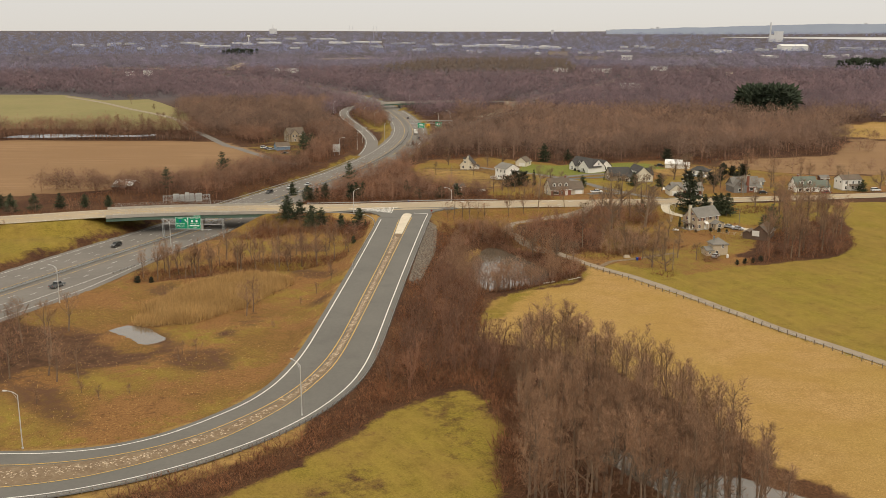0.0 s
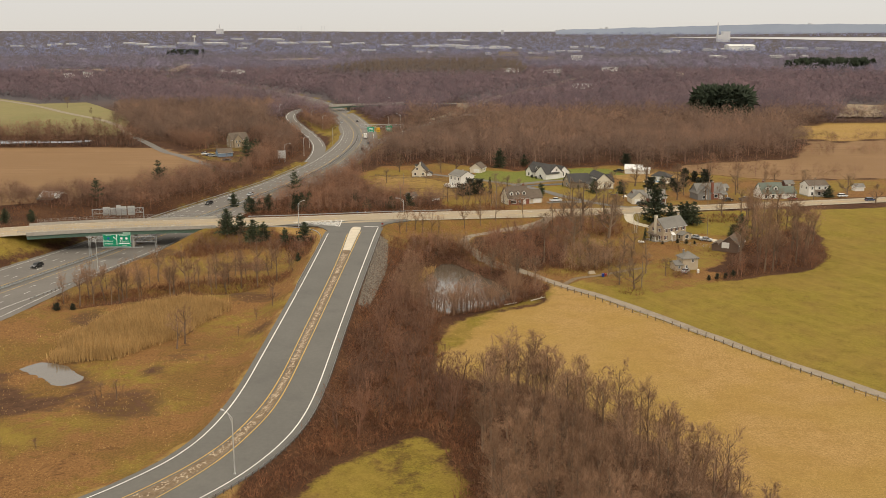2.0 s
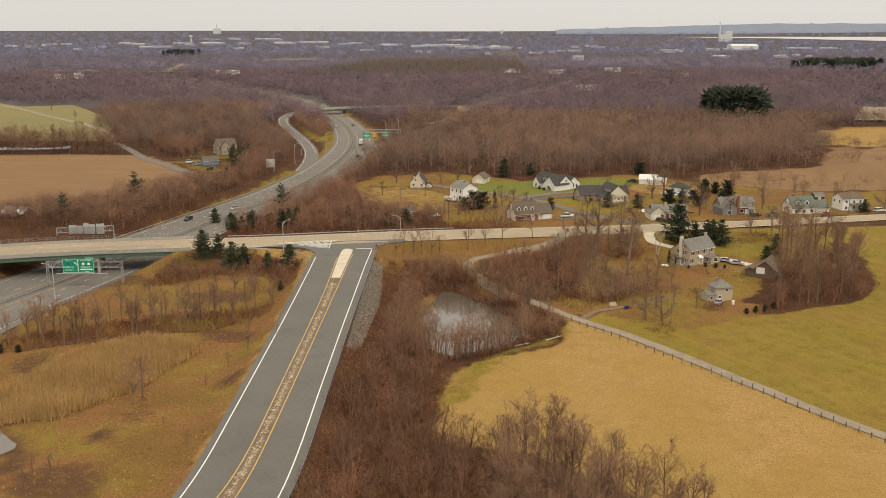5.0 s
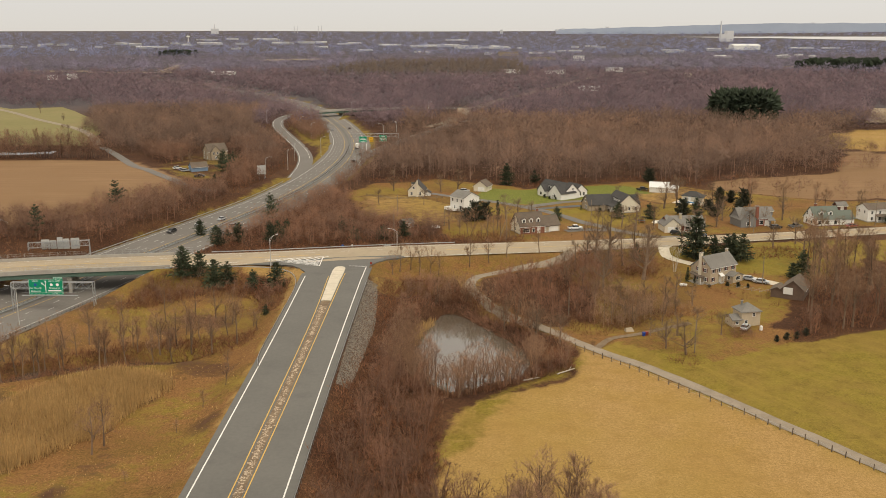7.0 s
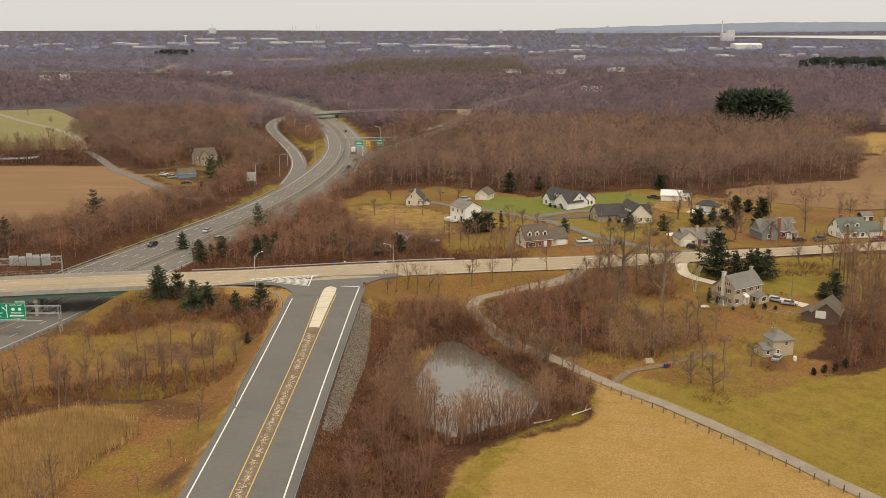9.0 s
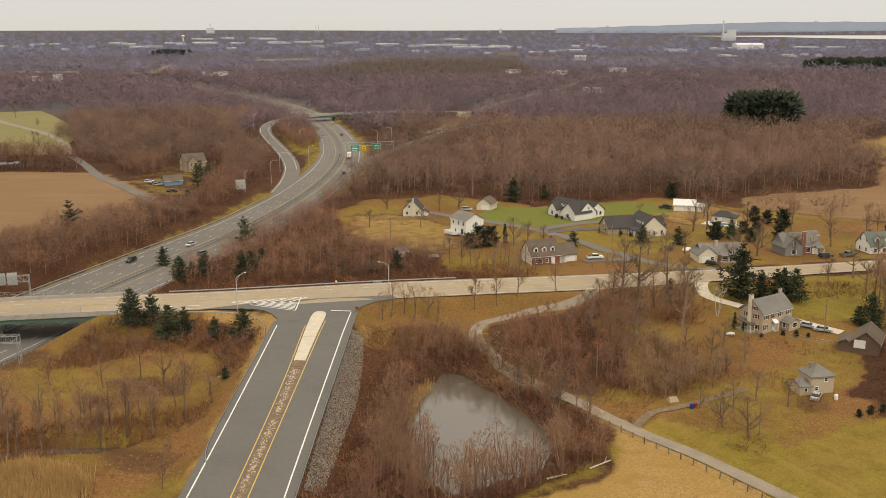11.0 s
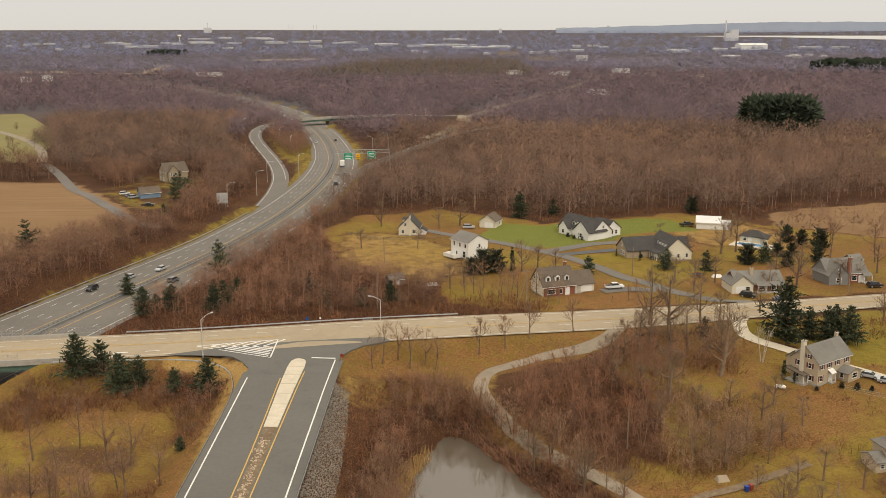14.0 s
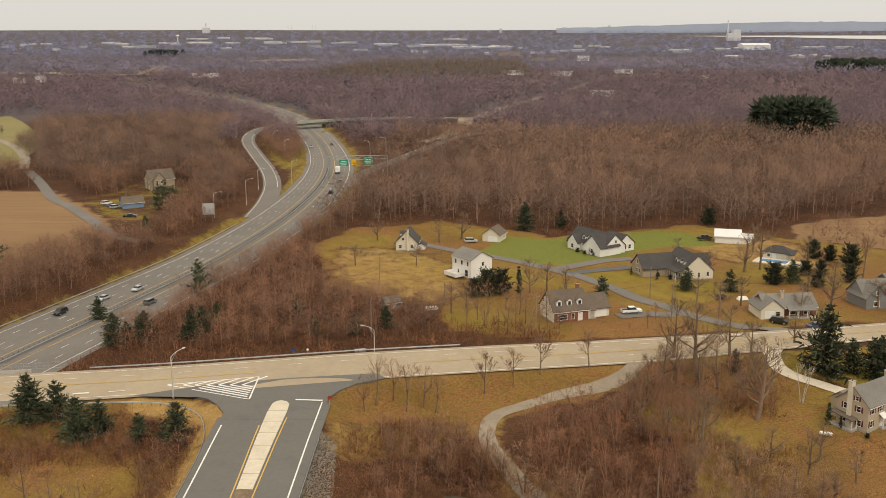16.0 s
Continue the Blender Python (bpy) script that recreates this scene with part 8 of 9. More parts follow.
# pool house and pool
h = House("white pool house with a grey hip roof", 101.8, 531.0, -32, 8.4, 5.2, 2.7, 2.0, "cream_wall", "roof_dark", hip=True, name="pool_house", category="pool house")
h.window(h.spot("S", -2.4, 1.5), 0.9, 1.0)
h.door(h.spot("S", -0.6, 0.05))
h.porch(4.6, -1.2, 3.2, 4.6, 2.5, "roof_dark", 2, False)
pool = thing("swimming_pool", "rectangular blue swimming pool with a pale deck", "swimming pool", m=pose(99.0, 525.2, gz(99, 525.2) + 0.05, 0, 0, -32))
part("pool_deck", Bag().prism([(-6.5, -4), (9, -4), (9, 4), (-6.5, 4)], -0.6, 0.12), M["concrete"], pool)
part("pool_water", Bag().prism([(-4.6, -2.2), (4.2, -2.2), (4.2, 2.2), (-4.6, 2.2)], 0.05, 0.16), M["pool_blue"], pool)
part("pool_coping", Bag().box((-0.2, -2.35, 0.17), (9.4, 0.3, 0.1)).box((-0.2, 2.35, 0.17), (9.4, 0.3, 0.1)).box((-4.75, 0, 0.17), (0.3, 4.6, 0.1)).box((4.35, 0, 0.17), (0.3, 4.6, 0.1)), M["white_paint"], pool)
# ranch, dark house, capes along the road
h = House("low brick ranch house with a grey metal roof", 83.0, 466.5, 6, 14.5, 8.4, 2.8, 2.6, "brick_wall", "roof_grey", base="concrete_grey")
h.wing(-5.6, -1.2, 8.4, 6.4, 2.7, 2.6, "cream_wall", "roof_grey", turn=True)
h.garage_door(pose(-6.4, -5.42, 0.05), 2.6, 2.1)
h.window(pose(-4.1, -5.42, 1.4), 1.2, 1.2)
for u in (0.6, 4.4):
    h.window(h.spot("S", u, 1.4), 1.5, 1.2)
h.door(h.spot("S", 2.4, 0.1))
h.porch(2.6, -5.2, 8.0, 2.0, 2.4, "roof_grey", 4)
h.chimney(-1.6, -1.4, 6.6, "beige_wall", 0.9, 3.5)
h = House("dark grey house with brick chimney and white trim", 112.2, 476.5, 12, 13.5, 8.0, 3.4, 3.6, "grey_wall", "roof_grey", base="concrete_grey")
h.wing(-4.0, -1.6, 8.6, 6.4, 3.4, 3.4, "grey_wall", "roof_grey", turn=True)
h.window(pose(-4.0, -5.92, 1.6), 1.6, 1.4)
h.window(pose(-4.0, -5.92, 4.6), 0.8, 1.0)
h.chimney(0.3, -4.3, 8.2, "brick_wall", 1.1)
part("brick_front", Bag().box((3.0, -4.06, 1.5), (4.8, 0.1, 3.2)), M["brick_wall"], h.root)
h.window(pose(2.4, -4.12, 1.6), 1.6, 1.4)
h.door(pose(4.8, -4.12, 0.1), 1.6, 2.1)
h.porch(6.2, -4.9, 3.0, 1.8, 2.5, "roof_grey", 2)
for u in (-1.6, 1.6):
    h.window(h.spot("W", u, 1.5), 0.9, 1.2)
h = House("white cape house with grey-green roof and dormers", 141.0, 477.8, 12, 11.0, 8.4, 3.0, 4.2, "white_paint", "roof_green", base="brick_wall")
for u in (-2.4, 1.6):
    h.dormer(-1, u, "white_paint", "roof_green", 1.8, 0.74, 1.4)
for u in (-3.6, 0.0, 3.4):
    h.window(h.spot("S", u, 1.5), 1.2, 1.3)
for u, z in ((-1.8, 4.6), (1.8, 4.6), (-1.8, 1.5), (1.8, 1.5)):
    h.window(h.spot("W", u, z), 0.8, 1.2)
h.wing(8.8, 0.4, 7.0, 7.0, 2.6, 2.6, "white_paint", "roof_green")
h.garage_door(pose(9.6, -3.12, 0.05), 3.0, 2.1)
h.chimney(-2.6, 1.2, 8.2, "brick_wall", 0.8, 5)
h = House("white two-storey house with brown roof and porch", 165.0, 487.0, 12, 10.0, 8.0, 5.2, 1.8, "white_paint", "roof_brown", base="concrete_grey")
for u in (-3.2, 0.4, 3.4):
    h.window(h.spot("S", u, 3.9), 0.9, 1.1)
    h.window(h.spot("S", u, 1.4), 0.9, 1.3)
for u in (-2, 1.8):
    h.window(h.spot("W", u, 3.9), 0.8, 1.1)
h.porch(1.5, -4.8, 6.5, 1.8, 2.4, "roof_brown", 3)
for x, y, a, lab in ((160, 509, 10, "small dark red shed behind the gardens"), (124.5, 497, 20, "small grey garden shed"), (-25, 470, 30, "small grey shed in the brush"), (191, 500, 10, "small white garden shed")):
    h = House(lab, x, y, a, 4.6, 3.4, 2.2, 1.2, "barn_red" if "red" in lab else ("white_paint" if "white" in lab else "grey_wall"), "roof_grey", name="shed", category="shed")
    h.door(h.spot("S", 0, 0.05), 1.2, 1.9)
# west side: stone-coloured house, red barn
h = House("tall tan house with brown gable roofs among trees", -152.5, 680.0, 35, 12.0, 9.0, 5.4, 4.0, "tan_wall", "roof_brown")
h.wing(-2.0, -3.0, 6.5, 5.5, 5.4, 3.2, "tan_wall", "roof_brown", turn=True)
for u, z in ((-2.2, 1.6), (-2.2, 4.4), (2.4, 1.6), (2.4, 4.4)):
    h.window(h.spot("W", u, z), 0.9, 1.4)
for m in (pose(-3.2, -6.27, 4.2), pose(-0.9, -6.27, 4.2), pose(-2.0, -6.27, 1.6)):
    h.window(m, 0.9, 1.4)
h = House("old red-brown barn with a pale metal roof", -187.5, 462.0, -14, 10.5, 6.6, 2.8, 1.9, "barn_red", "white_roof", name="barn", category="barn")
h.wing(-1.0, -4.0, 8.0, 2.6, 2.0, 0.6, "barn_red", "roof_grey")
h.door(h.spot("W", 0.6, 0.05), 2.2, 2.2, "brown_wall")


# small blue house beside the lane
h = House("small blue house with a brown roof by the lane", -149.5, 629.0, 30, 9.0, 6.5, 2.6, 2.2, "blue_wall", "roof_brown")

# ---------- cars ----------
CARS = {}


def car_parts(kind):
    """Profiles in metres: body side outline and cabin."""
    if kind == "sedan":
        return 4.7, 1.8, [(-2.35, 0.35), (2.35, 0.35), (2.35, 0.72), (1.25, 0.95), (-1.7, 0.98), (-2.35, 0.85)], [(1.2, 0.95), (0.45, 1.42), (-0.95, 1.42), (-1.7, 0.97)]
    if kind == "pickup":
        return 5.6, 1.95, [(-2.8, 0.5), (2.8, 0.5), (2.8, 1.05), (1.5, 1.18), (-2.8, 1.15)], [(1.4, 1.16), (0.85, 1.8), (-0.75, 1.8), (-0.95, 1.14)]
    return 4.7, 1.9, [(-2.35, 0.42), (2.35, 0.42), (2.35, 0.9), (1.3, 1.08), (-2.35, 1.05)], [(1.25, 1.06), (0.6, 1.68), (-1.9, 1.68), (-2.25, 1.04)]


def car(label, kind, colour, x, y, ang, z=None, group=""):
    m = pose(x, y, gz(x, y) + 0.1 if z is None else z, 0, 0, ang)
    if (kind, colour) in CARS:
        ob = copy_thing(CARS[(kind, colour)], m)
        return tagged(ob, label, "car", group)
    root = thing("car", label, "car", group, m)
    Ln, Wd, body, cab = car_parts(kind)

    def side(outline, w, inset=0.0):
        n = len(outline)
        p = [(a, -w / 2 + (inset if b > 1.2 else 0), b) for a, b in outline] + [(a, w / 2 - (inset if b > 1.2 else 0), b) for a, b in outline]
        return Bag().add(p, [tuple(range(n)), tuple(range(2 * n - 1, n - 1, -1))] + [(i, n + i, n + (i + 1) % n, (i + 1) % n) for i in range(n)])

    bd = part("body", side(body, Wd), M[colour], root)
    top = max(b for _, b in cab)
    part("glazing", side([(a, b) for a, b in cab], Wd - 0.12, 0.14), M["glass"], root)
    roof_x = [a for a, b in cab if b == top]
    part("roof", Bag().box(((roof_x[0] + roof_x[1]) / 2, 0, top + 0.02), (abs(roof_x[0] - roof_x[1]) + 0.1, Wd - 0.36, 0.06)), M[colour], root)
    for sx in (-1, 1):
        for sy in (-1, 1):
            cx, cy = sx * Ln * 0.31, sy * (Wd / 2 - 0.1)
            w = part("wheel", Bag().tube((cx, cy - 0.11, 0.34), (cx, cy + 0.11, 0.34), 0.34, 0.34, 12), M["rubber"], root)
            part("rim", Bag().tube((cx, cy - 0.12, 0.34), (cx, cy + 0.12, 0.34), 0.2, 0.2, 10), M["lamp_metal"], w)
    for sy in (-1, 1):
        part("headlight", Bag().box((Ln / 2, sy * (Wd / 2 - 0.3), 0.74), (0.06, 0.4, 0.16)), M["head_glass"], root)
        part("tail_light", Bag().box((-Ln / 2, sy * (Wd / 2 - 0.2), 0.82), (0.06, 0.25, 0.2)), M["tail_red"], root)
    if kind == "pickup":
        part("bed", Bag().box((-1.85, 0, 1.0), (1.7, Wd - 0.3, 0.34)), M["rubber"], root)
    CARS[(kind, colour)] = root
    return root


def box_truck(label, x, y, ang, z, length=7.0):
    root = thing("box_truck", label, "truck", "trucks", pose(x, y, z, 0, 0, ang))
    part("cargo_box", Bag().box((-1.2, 0, 2.3), (length - 2.2, 2.4, 2.7)), M["white_paint"], root)
    part("cab", Bag().add([(x_, y_, z_) for y_ in (-1.1, 1.1) for x_, z_ in ((length / 2 - 2.2, 0.6), (length / 2, 0.6), (length / 2, 1.5), (length / 2 - 0.7, 2.5), (length / 2 - 2.2, 2.6))], [(0, 1, 2, 3, 4), (9, 8, 7, 6, 5), (0, 5, 6, 1), (1, 6, 7, 2), (2, 7, 8, 3), (3, 8, 9, 4), (4, 9, 5, 0)]), M["car_white"], root)
    part("windscreen", Bag().add([(length / 2 + 0.01, -0.95, 1.52), (length / 2 + 0.01, 0.95, 1.52), (length / 2 - 0.66, 0.95, 2.46), (length / 2 - 0.66, -0.95, 2.46)], [(0, 1, 2, 3)]), M["glass"], root)
    part("chassis", Bag().box((-0.4, 0, 0.7), (length - 0.6, 1.0, 0.35)), M["rubber"], root)
    for cx in (length / 2 - 1.1, -1.4, -2.5):
        for sy in (-1, 1):
            w = part("wheel", Bag().tube((cx, sy * 1.05 - 0.15, 0.48), (cx, sy * 1.05 + 0.15, 0.48), 0.48, 0.48, 12), M["rubber"], root)
            part("rim", Bag().tube((cx, sy * 1.05 - 0.16, 0.48), (cx, sy * 1.05 + 0.16, 0.48), 0.26, 0.26, 10), M["lamp_metal"], w)
    return root


def on_highway(y, side):
    """A place on the highway at that y, so far to the left of its middle, with height and heading."""
    i = int(np.argmin(abs(HW[:, 1] - y)))
    n_ = normals(HW)[i]
    return HW[i, 0] + n_[0] * side, HW[i, 1] + n_[1] * side, HW[i, 2] + 0.03, math.degrees(math.atan2(-n_[0], n_[1]))


for y, side, kind, colour, label in ((470, 12.5, "suv", "car_black", "dark car driving on the highway"), (486, 9.5, "sedan", "car_silver", "silver car driving on the highway"), (500, 5.5, "sedan", "car_silver", "silver car driving on the highway"), (487, -6.5, "suv", "car_grey", "grey car driving on the highway"),
                                    (352, 9.0, "suv", "car_black", "dark car driving on the highway"), (672, -8.5, "suv", "car_black", "dark car on the far highway"), (705, -9.5, "sedan", "car_grey", "grey car on the far highway"), (858, -6, "sedan", "car_black", "dark car on the far highway"), (850, 8, "sedan", "car_silver", "silver car on the far highway"), (300, -12, "pickup", "car_grey", "grey pickup driving on the highway")):
    x_, y_, z_, a_ = on_highway(y, side)
    car(label, kind, colour, x_, y_, a_ + (180 if side > 0 else 0), z_, "highway traffic")
x_, y_, z_, a_ = on_highway(735, -6.0)
box_truck("white box truck on the far highway", x_, y_, a_ + 0, z_)
for x, y, a, kind, colour, label in ((41, 489 - 24, 12, "pickup", "car_white", "white pickup parked on a house drive"), (78.5, 456.5, -30, "suv", "car_black", "black car parked before the ranch"), (86, 450.6, 14, "sedan", "car_blue", "dark blue car at the drive's mouth"), (119.5, 467.5, 10, "suv", "car_black", "dark car parked by the dark house"), (150, 470.5, 15, "sedan", "car_red", "dark red car by the white cape"),
                                 (176, 480, 12, "suv", "car_white", "white van parked by a house"), (-1.5, 556, 5, "suv", "car_silver", "grey car parked by the garage"), (84.5, 561, 20, "pickup", "car_black", "black pickup beside the metal barn"), (88.5, 395.2, -35, "sedan", "car_silver", "pale car parked at the farmhouse"), (91.5, 392.0, -25, "sedan", "car_silver", "old pale car parked at the farmhouse"),
                                 (-159, 630, 50, "sedan", "car_blue", "blue car parked by the lane"), (-156, 626, 50, "suv", "car_silver", "grey car parked by the lane"), (-163, 635, 40, "suv", "car_white", "white car parked by the lane"), (-142, 603, 10, "pickup", "car_black", "black pickup parked by the lane"), (73.5, 346.2, 60, "sedan", "car_silver", "old car by the shed"), (128, 470, 14, "pickup", "car_grey", "grey pickup by the dark house"), (184, 468, 10, "suv", "car_blue", "dark car on the far drive")):
    car(label, kind, colour, x, y, a, group="parked cars")
# ---------- fences, poles and yard things ----------
fence_line = spline([(25.8, 330.5), (29.4, 326.4), (41.4, 310.4), (50.2, 298.2), (58, 287.2), (65.5, 276), (77, 258.5), (92, 233), (106, 209), (124, 178)], 3.05)
fence = thing("field_fence", "weathered wooden post fence with wire along the lane", "fence", m=Matrix.Translation((fence_line[0][0], fence_line[0][1], 0)))
inv = fence.matrix_basis.inverted()
fpost = Bag().box((0, 0, 0.55), (0.17, 0.17, 1.5)).mesh("post")
fpost.materials.append(M["wood_post"])
fz = ground_z(fence_line[:, 0], fence_line[:, 1])
for (x, y), z in zip(fence_line, fz):
    o = new("post", fpost)
    o.parent = fence
    o.matrix_basis = inv @ pose(x, y, z, rng.normal(0, 2), rng.normal(0, 2), rng.uniform(0, 90)) @ Matrix.Diagonal((1, 1, rng.uniform(0.85, 1.2), 1))
for hgt in (0.45, 0.95):
    bag = Bag()
    for i in range(len(fence_line) - 1):
        (x0, y0), (x1, y1) = fence_line[i], fence_line[i + 1]
        bag.tube(inv @ Vector((x0, y0, fz[i] + hgt)), inv @ Vector((x1, y1, fz[i + 1] + hgt)), 0.02, 0.02, 3, False)
    part("wire", bag, M["galvanised"], fence)


def pole(x, y, h, label="grey wooden utility pole", arm=0.0, lean=0.0):
    p = thing("utility_pole", label, "utility pole", "utility poles", pose(x, y, gz(x, y), lean, 0, 12))
    part("pole", Bag().tube((0, 0, -0.5), (0, 0, h), 0.16, 0.11, 8), M["wood_pole"], p)
    if arm:
        part("crossarm", Bag().box((0, 0, h - 0.7), (arm, 0.12, 0.14)), M["wood_pole"], p)
        for s in (-0.45, 0, 0.45):
            part("insulator", Bag().tube((s * arm, 0, h - 0.63), (s * arm, 0, h - 0.45), 0.05, 0.04, 6), M["galvanised"], p)
    return x, y, gz(x, y) + h - 0.5


POLES = [pole(-30, 494.5, 9.0), pole(-28.2, 444.3, 10.0), pole(-10, 473.9, 6.5), pole(13.4, 444.8, 11.0, arm=1.8), pole(50.9, 459.9, 11.0, arm=1.8), pole(49.4, 482.2, 9.0), pole(108.5, 459.5, 10.5, arm=1.8), pole(160, 472.5, 10.5, arm=1.8), pole(91.5, 391, 9.0), pole(55.5, 327.5, 8.5), pole(27, 358, 8.5), pole(87, 448.2, 8, "thin grey pole beside the road")]
brace = thing("pole_brace", "leaning wooden brace of a utility pole", "pole brace", m=pose(12.0, 444.0, gz(12, 444)))
part("strut", Bag().tube((-1.4, 0, 0), (1.0, 0.5, 8.2), 0.11, 0.09, 7), M["wood_pole"], brace)
for a, b in ((1, 3), (3, 4), (4, 6), (6, 7), (9, 10)):
    w = thing("overhead_wire", "thin dark overhead wire between poles", "wire", "overhead wires", Matrix.Translation(POLES[a]))
    bag = Bag()
    pa, pb = Vector(POLES[a]), Vector(POLES[b])
    pts = [pa.lerp(pb, t) - Vector((0, 0, 4 * 0.7 * t * (1 - t))) - pa for t in np.linspace(0, 1, 13)]
    for q0, q1 in zip(pts[:-1], pts[1:]):
        bag.tube(q0, q1, 0.018, 0.018, 3, False)
    part("cable", bag, M["rubber"], w)

prop = thing("propane_tank", "white horizontal propane tank on the lawn", "propane tank", m=pose(66.2, 388.7, gz(66.2, 388.7), 0, 0, -20))
part("body", Bag().tube((-0.95, 0, 0.62), (0.95, 0, 0.62), 0.42, 0.42, 14).tube((-1.2, 0, 0.62), (-0.95, 0, 0.62), 0.2, 0.42, 14).tube((0.95, 0, 0.62), (1.2, 0, 0.62), 0.42, 0.2, 14), M["white_paint"], prop)
part("valve_dome", Bag().tube((0, 0, 1.0), (0, 0, 1.2), 0.16, 0.14, 10), M["galvanised"], prop)
for s in (-0.6, 0.6):
    part("foot", Bag().box((s, 0, 0.1), (0.15, 0.7, 0.3)), M["concrete_grey"], prop)
for x, y, mat, lab in ((45.2, 341.2, "blue_plastic", "blue plastic wheeled bin"), (46.1, 341.8, "red_plastic", "dark red plastic bin")):
    b = thing("wheeled_bin", lab, "bin", m=pose(x, y, gz(x, y), 0, 0, 20))
    part("body", Bag().add([(-0.25, -0.28, 0.05), (0.25, -0.28, 0.05), (0.25, 0.28, 0.05), (-0.25, 0.28, 0.05), (-0.32, -0.38, 1.0), (0.32, -0.38, 1.0), (0.32, 0.38, 1.0), (-0.32, 0.38, 1.0)], [(3, 2, 1, 0), (4, 5, 6, 7), (0, 1, 5, 4), (1, 2, 6, 5), (2, 3, 7, 6), (3, 0, 4, 7)]), M[mat], b)
    part("lid", Bag().box((0, 0, 1.04), (0.7, 0.82, 0.08)), M[mat], b)
    part("wheel", Bag().tube((-0.3, 0.3, 0.1), (0.3, 0.3, 0.1), 0.1, 0.1, 8), M["rubber"], b)
yf = spline([(80.5, 388.6), (84, 385.5), (89, 382.2), (95, 380)], 2.2)
wf = thing("garden_fence", "grey wire garden fence below the farmhouse", "fence", m=Matrix.Translation((yf[0][0], yf[0][1], 0)))
inv2 = wf.matrix_basis.inverted()
for x, y in yf:
    part("post", Bag().tube(inv2 @ Vector((x, y, gz(x, y) - 0.3)), inv2 @ Vector((x, y, gz(x, y) + 1.2)), 0.05, 0.05, 5), M["galvanised"], wf)
for hgt in (0.3, 0.7, 1.15):
    bag = Bag()
    for (x0, y0), (x1, y1) in zip(yf[:-1], yf[1:]):
        bag.tube(inv2 @ Vector((x0, y0, gz(x0, y0) + hgt)), inv2 @ Vector((x1, y1, gz(x1, y1) + hgt)), 0.025, 0.025, 3, False)
    part("rail", bag, M["galvanised"], wf)
cf = spline([(-48, 545), (-36, 535), (-26, 534), (-12, 536)], 2.6)
lf = thing("paddock_fence", "brown plank fence behind the cottage lawn", "fence", m=Matrix.Translation((cf[0][0], cf[0][1], 0)))
inv3 = lf.matrix_basis.inverted()
for x, y in cf:
    part("post", Bag().box(inv3 @ Vector((x, y, gz(x, y) + 0.45)), (0.14, 0.14, 1.4)), M["wood_post"], lf)
for hgt in (0.4, 0.75, 1.1):
    for (x0, y0), (x1, y1) in zip(cf[:-1], cf[1:]):
        part("plank", Bag().tube(inv3 @ Vector((x0, y0, gz(x0, y0) + hgt)), inv3 @ Vector((x1, y1, gz(x1, y1) + hgt)), 0.07, 0.07, 4), M["wood_post"], lf)
tr = thing("trampoline", "round dark trampoline with red edge", "trampoline", m=pose(69.5, 480.5, gz(69.5, 480.5)))
part("mat", Bag().tube((0, 0, 0.85), (0, 0, 0.9), 1.6, 1.6, 18), M["rubber"], tr)
part("edge_pad", Bag().tube((0, 0, 0.8), (0, 0, 0.95), 2.0, 2.0, 18, False), M["red_plastic"], tr)
for k in range(6):
    a = k * math.pi / 3
    part("leg", Bag().tube((1.9 * math.cos(a), 1.9 * math.sin(a), -0.1), (1.9 * math.cos(a), 1.9 * math.sin(a), 2.4), 0.04, 0.04, 6), M["galvanised"], tr)
for x, y, w, lab in ((75.5, 480.0, 3.2, "pale tarpaulin heap beside the garden"), (-13.5, 469, 4.0, "white covered boat in the brush"), (42, 345.5, 2.4, "pale heap of timber by the track")):
    hp = thing("covered_heap", lab, "heap", m=pose(x, y, gz(x, y), 0, 0, 15))
    part("cover", Bag().add([(-w / 2, -0.9, 0), (w / 2, -0.9, 0), (w / 2, 0.9, 0), (-w / 2, 0.9, 0), (-w / 2.6, -0.3, 0.8), (w / 3, -0.25, 1.0), (w / 3, 0.3, 0.9), (-w / 2.6, 0.3, 0.9)], [(0, 1, 5, 4), (1, 2, 6, 5), (2, 3, 7, 6), (3, 0, 4, 7), (4, 5, 6, 7)]), M["white_paint"] if w > 3 else M["tan_wall"], hp)
# pale dead tree by the farmhouse, and a fallen log at the pond
(tv, tf), (cv, cf_) = bare_tree(9, 7, low=0.5, open_=0.5, twigs=1, sprays=2, stems=3)
snag = thing("dead_tree", "pale bleached dead tree with broken stems", "tree", m=pose(66.8, 404.6, gz(66.8, 404.6)))
part("trunk", tri_mesh("trunk", tv, tf, M["bark_pale"], True), None, snag)
part("crown", tri_mesh("crown", cv, cf_, M["bark_pale"]), None, snag)
for x, y, a, ln in ((21.5, 313, 35, 5.5), (13, 308.5, 20, 4.0)):
    lg = thing("fallen_log", "grey fallen log at the pond's edge", "log", "fallen logs", pose(x, y, gz(x, y) + 0.25, 0, 0, a))
    part("stem", Bag().tube((-ln / 2, 0, 0), (ln / 2, 0, 0.3), 0.2, 0.1, 7), M["bark_pale"], lg)
    part("branch", Bag().tube((ln * 0.2, 0, 0.2), (ln * 0.42, 0.7, 0.9), 0.07, 0.03, 5), M["bark_pale"], lg)

# ---------- the distance ----------
far_rng = np.random.default_rng(21)


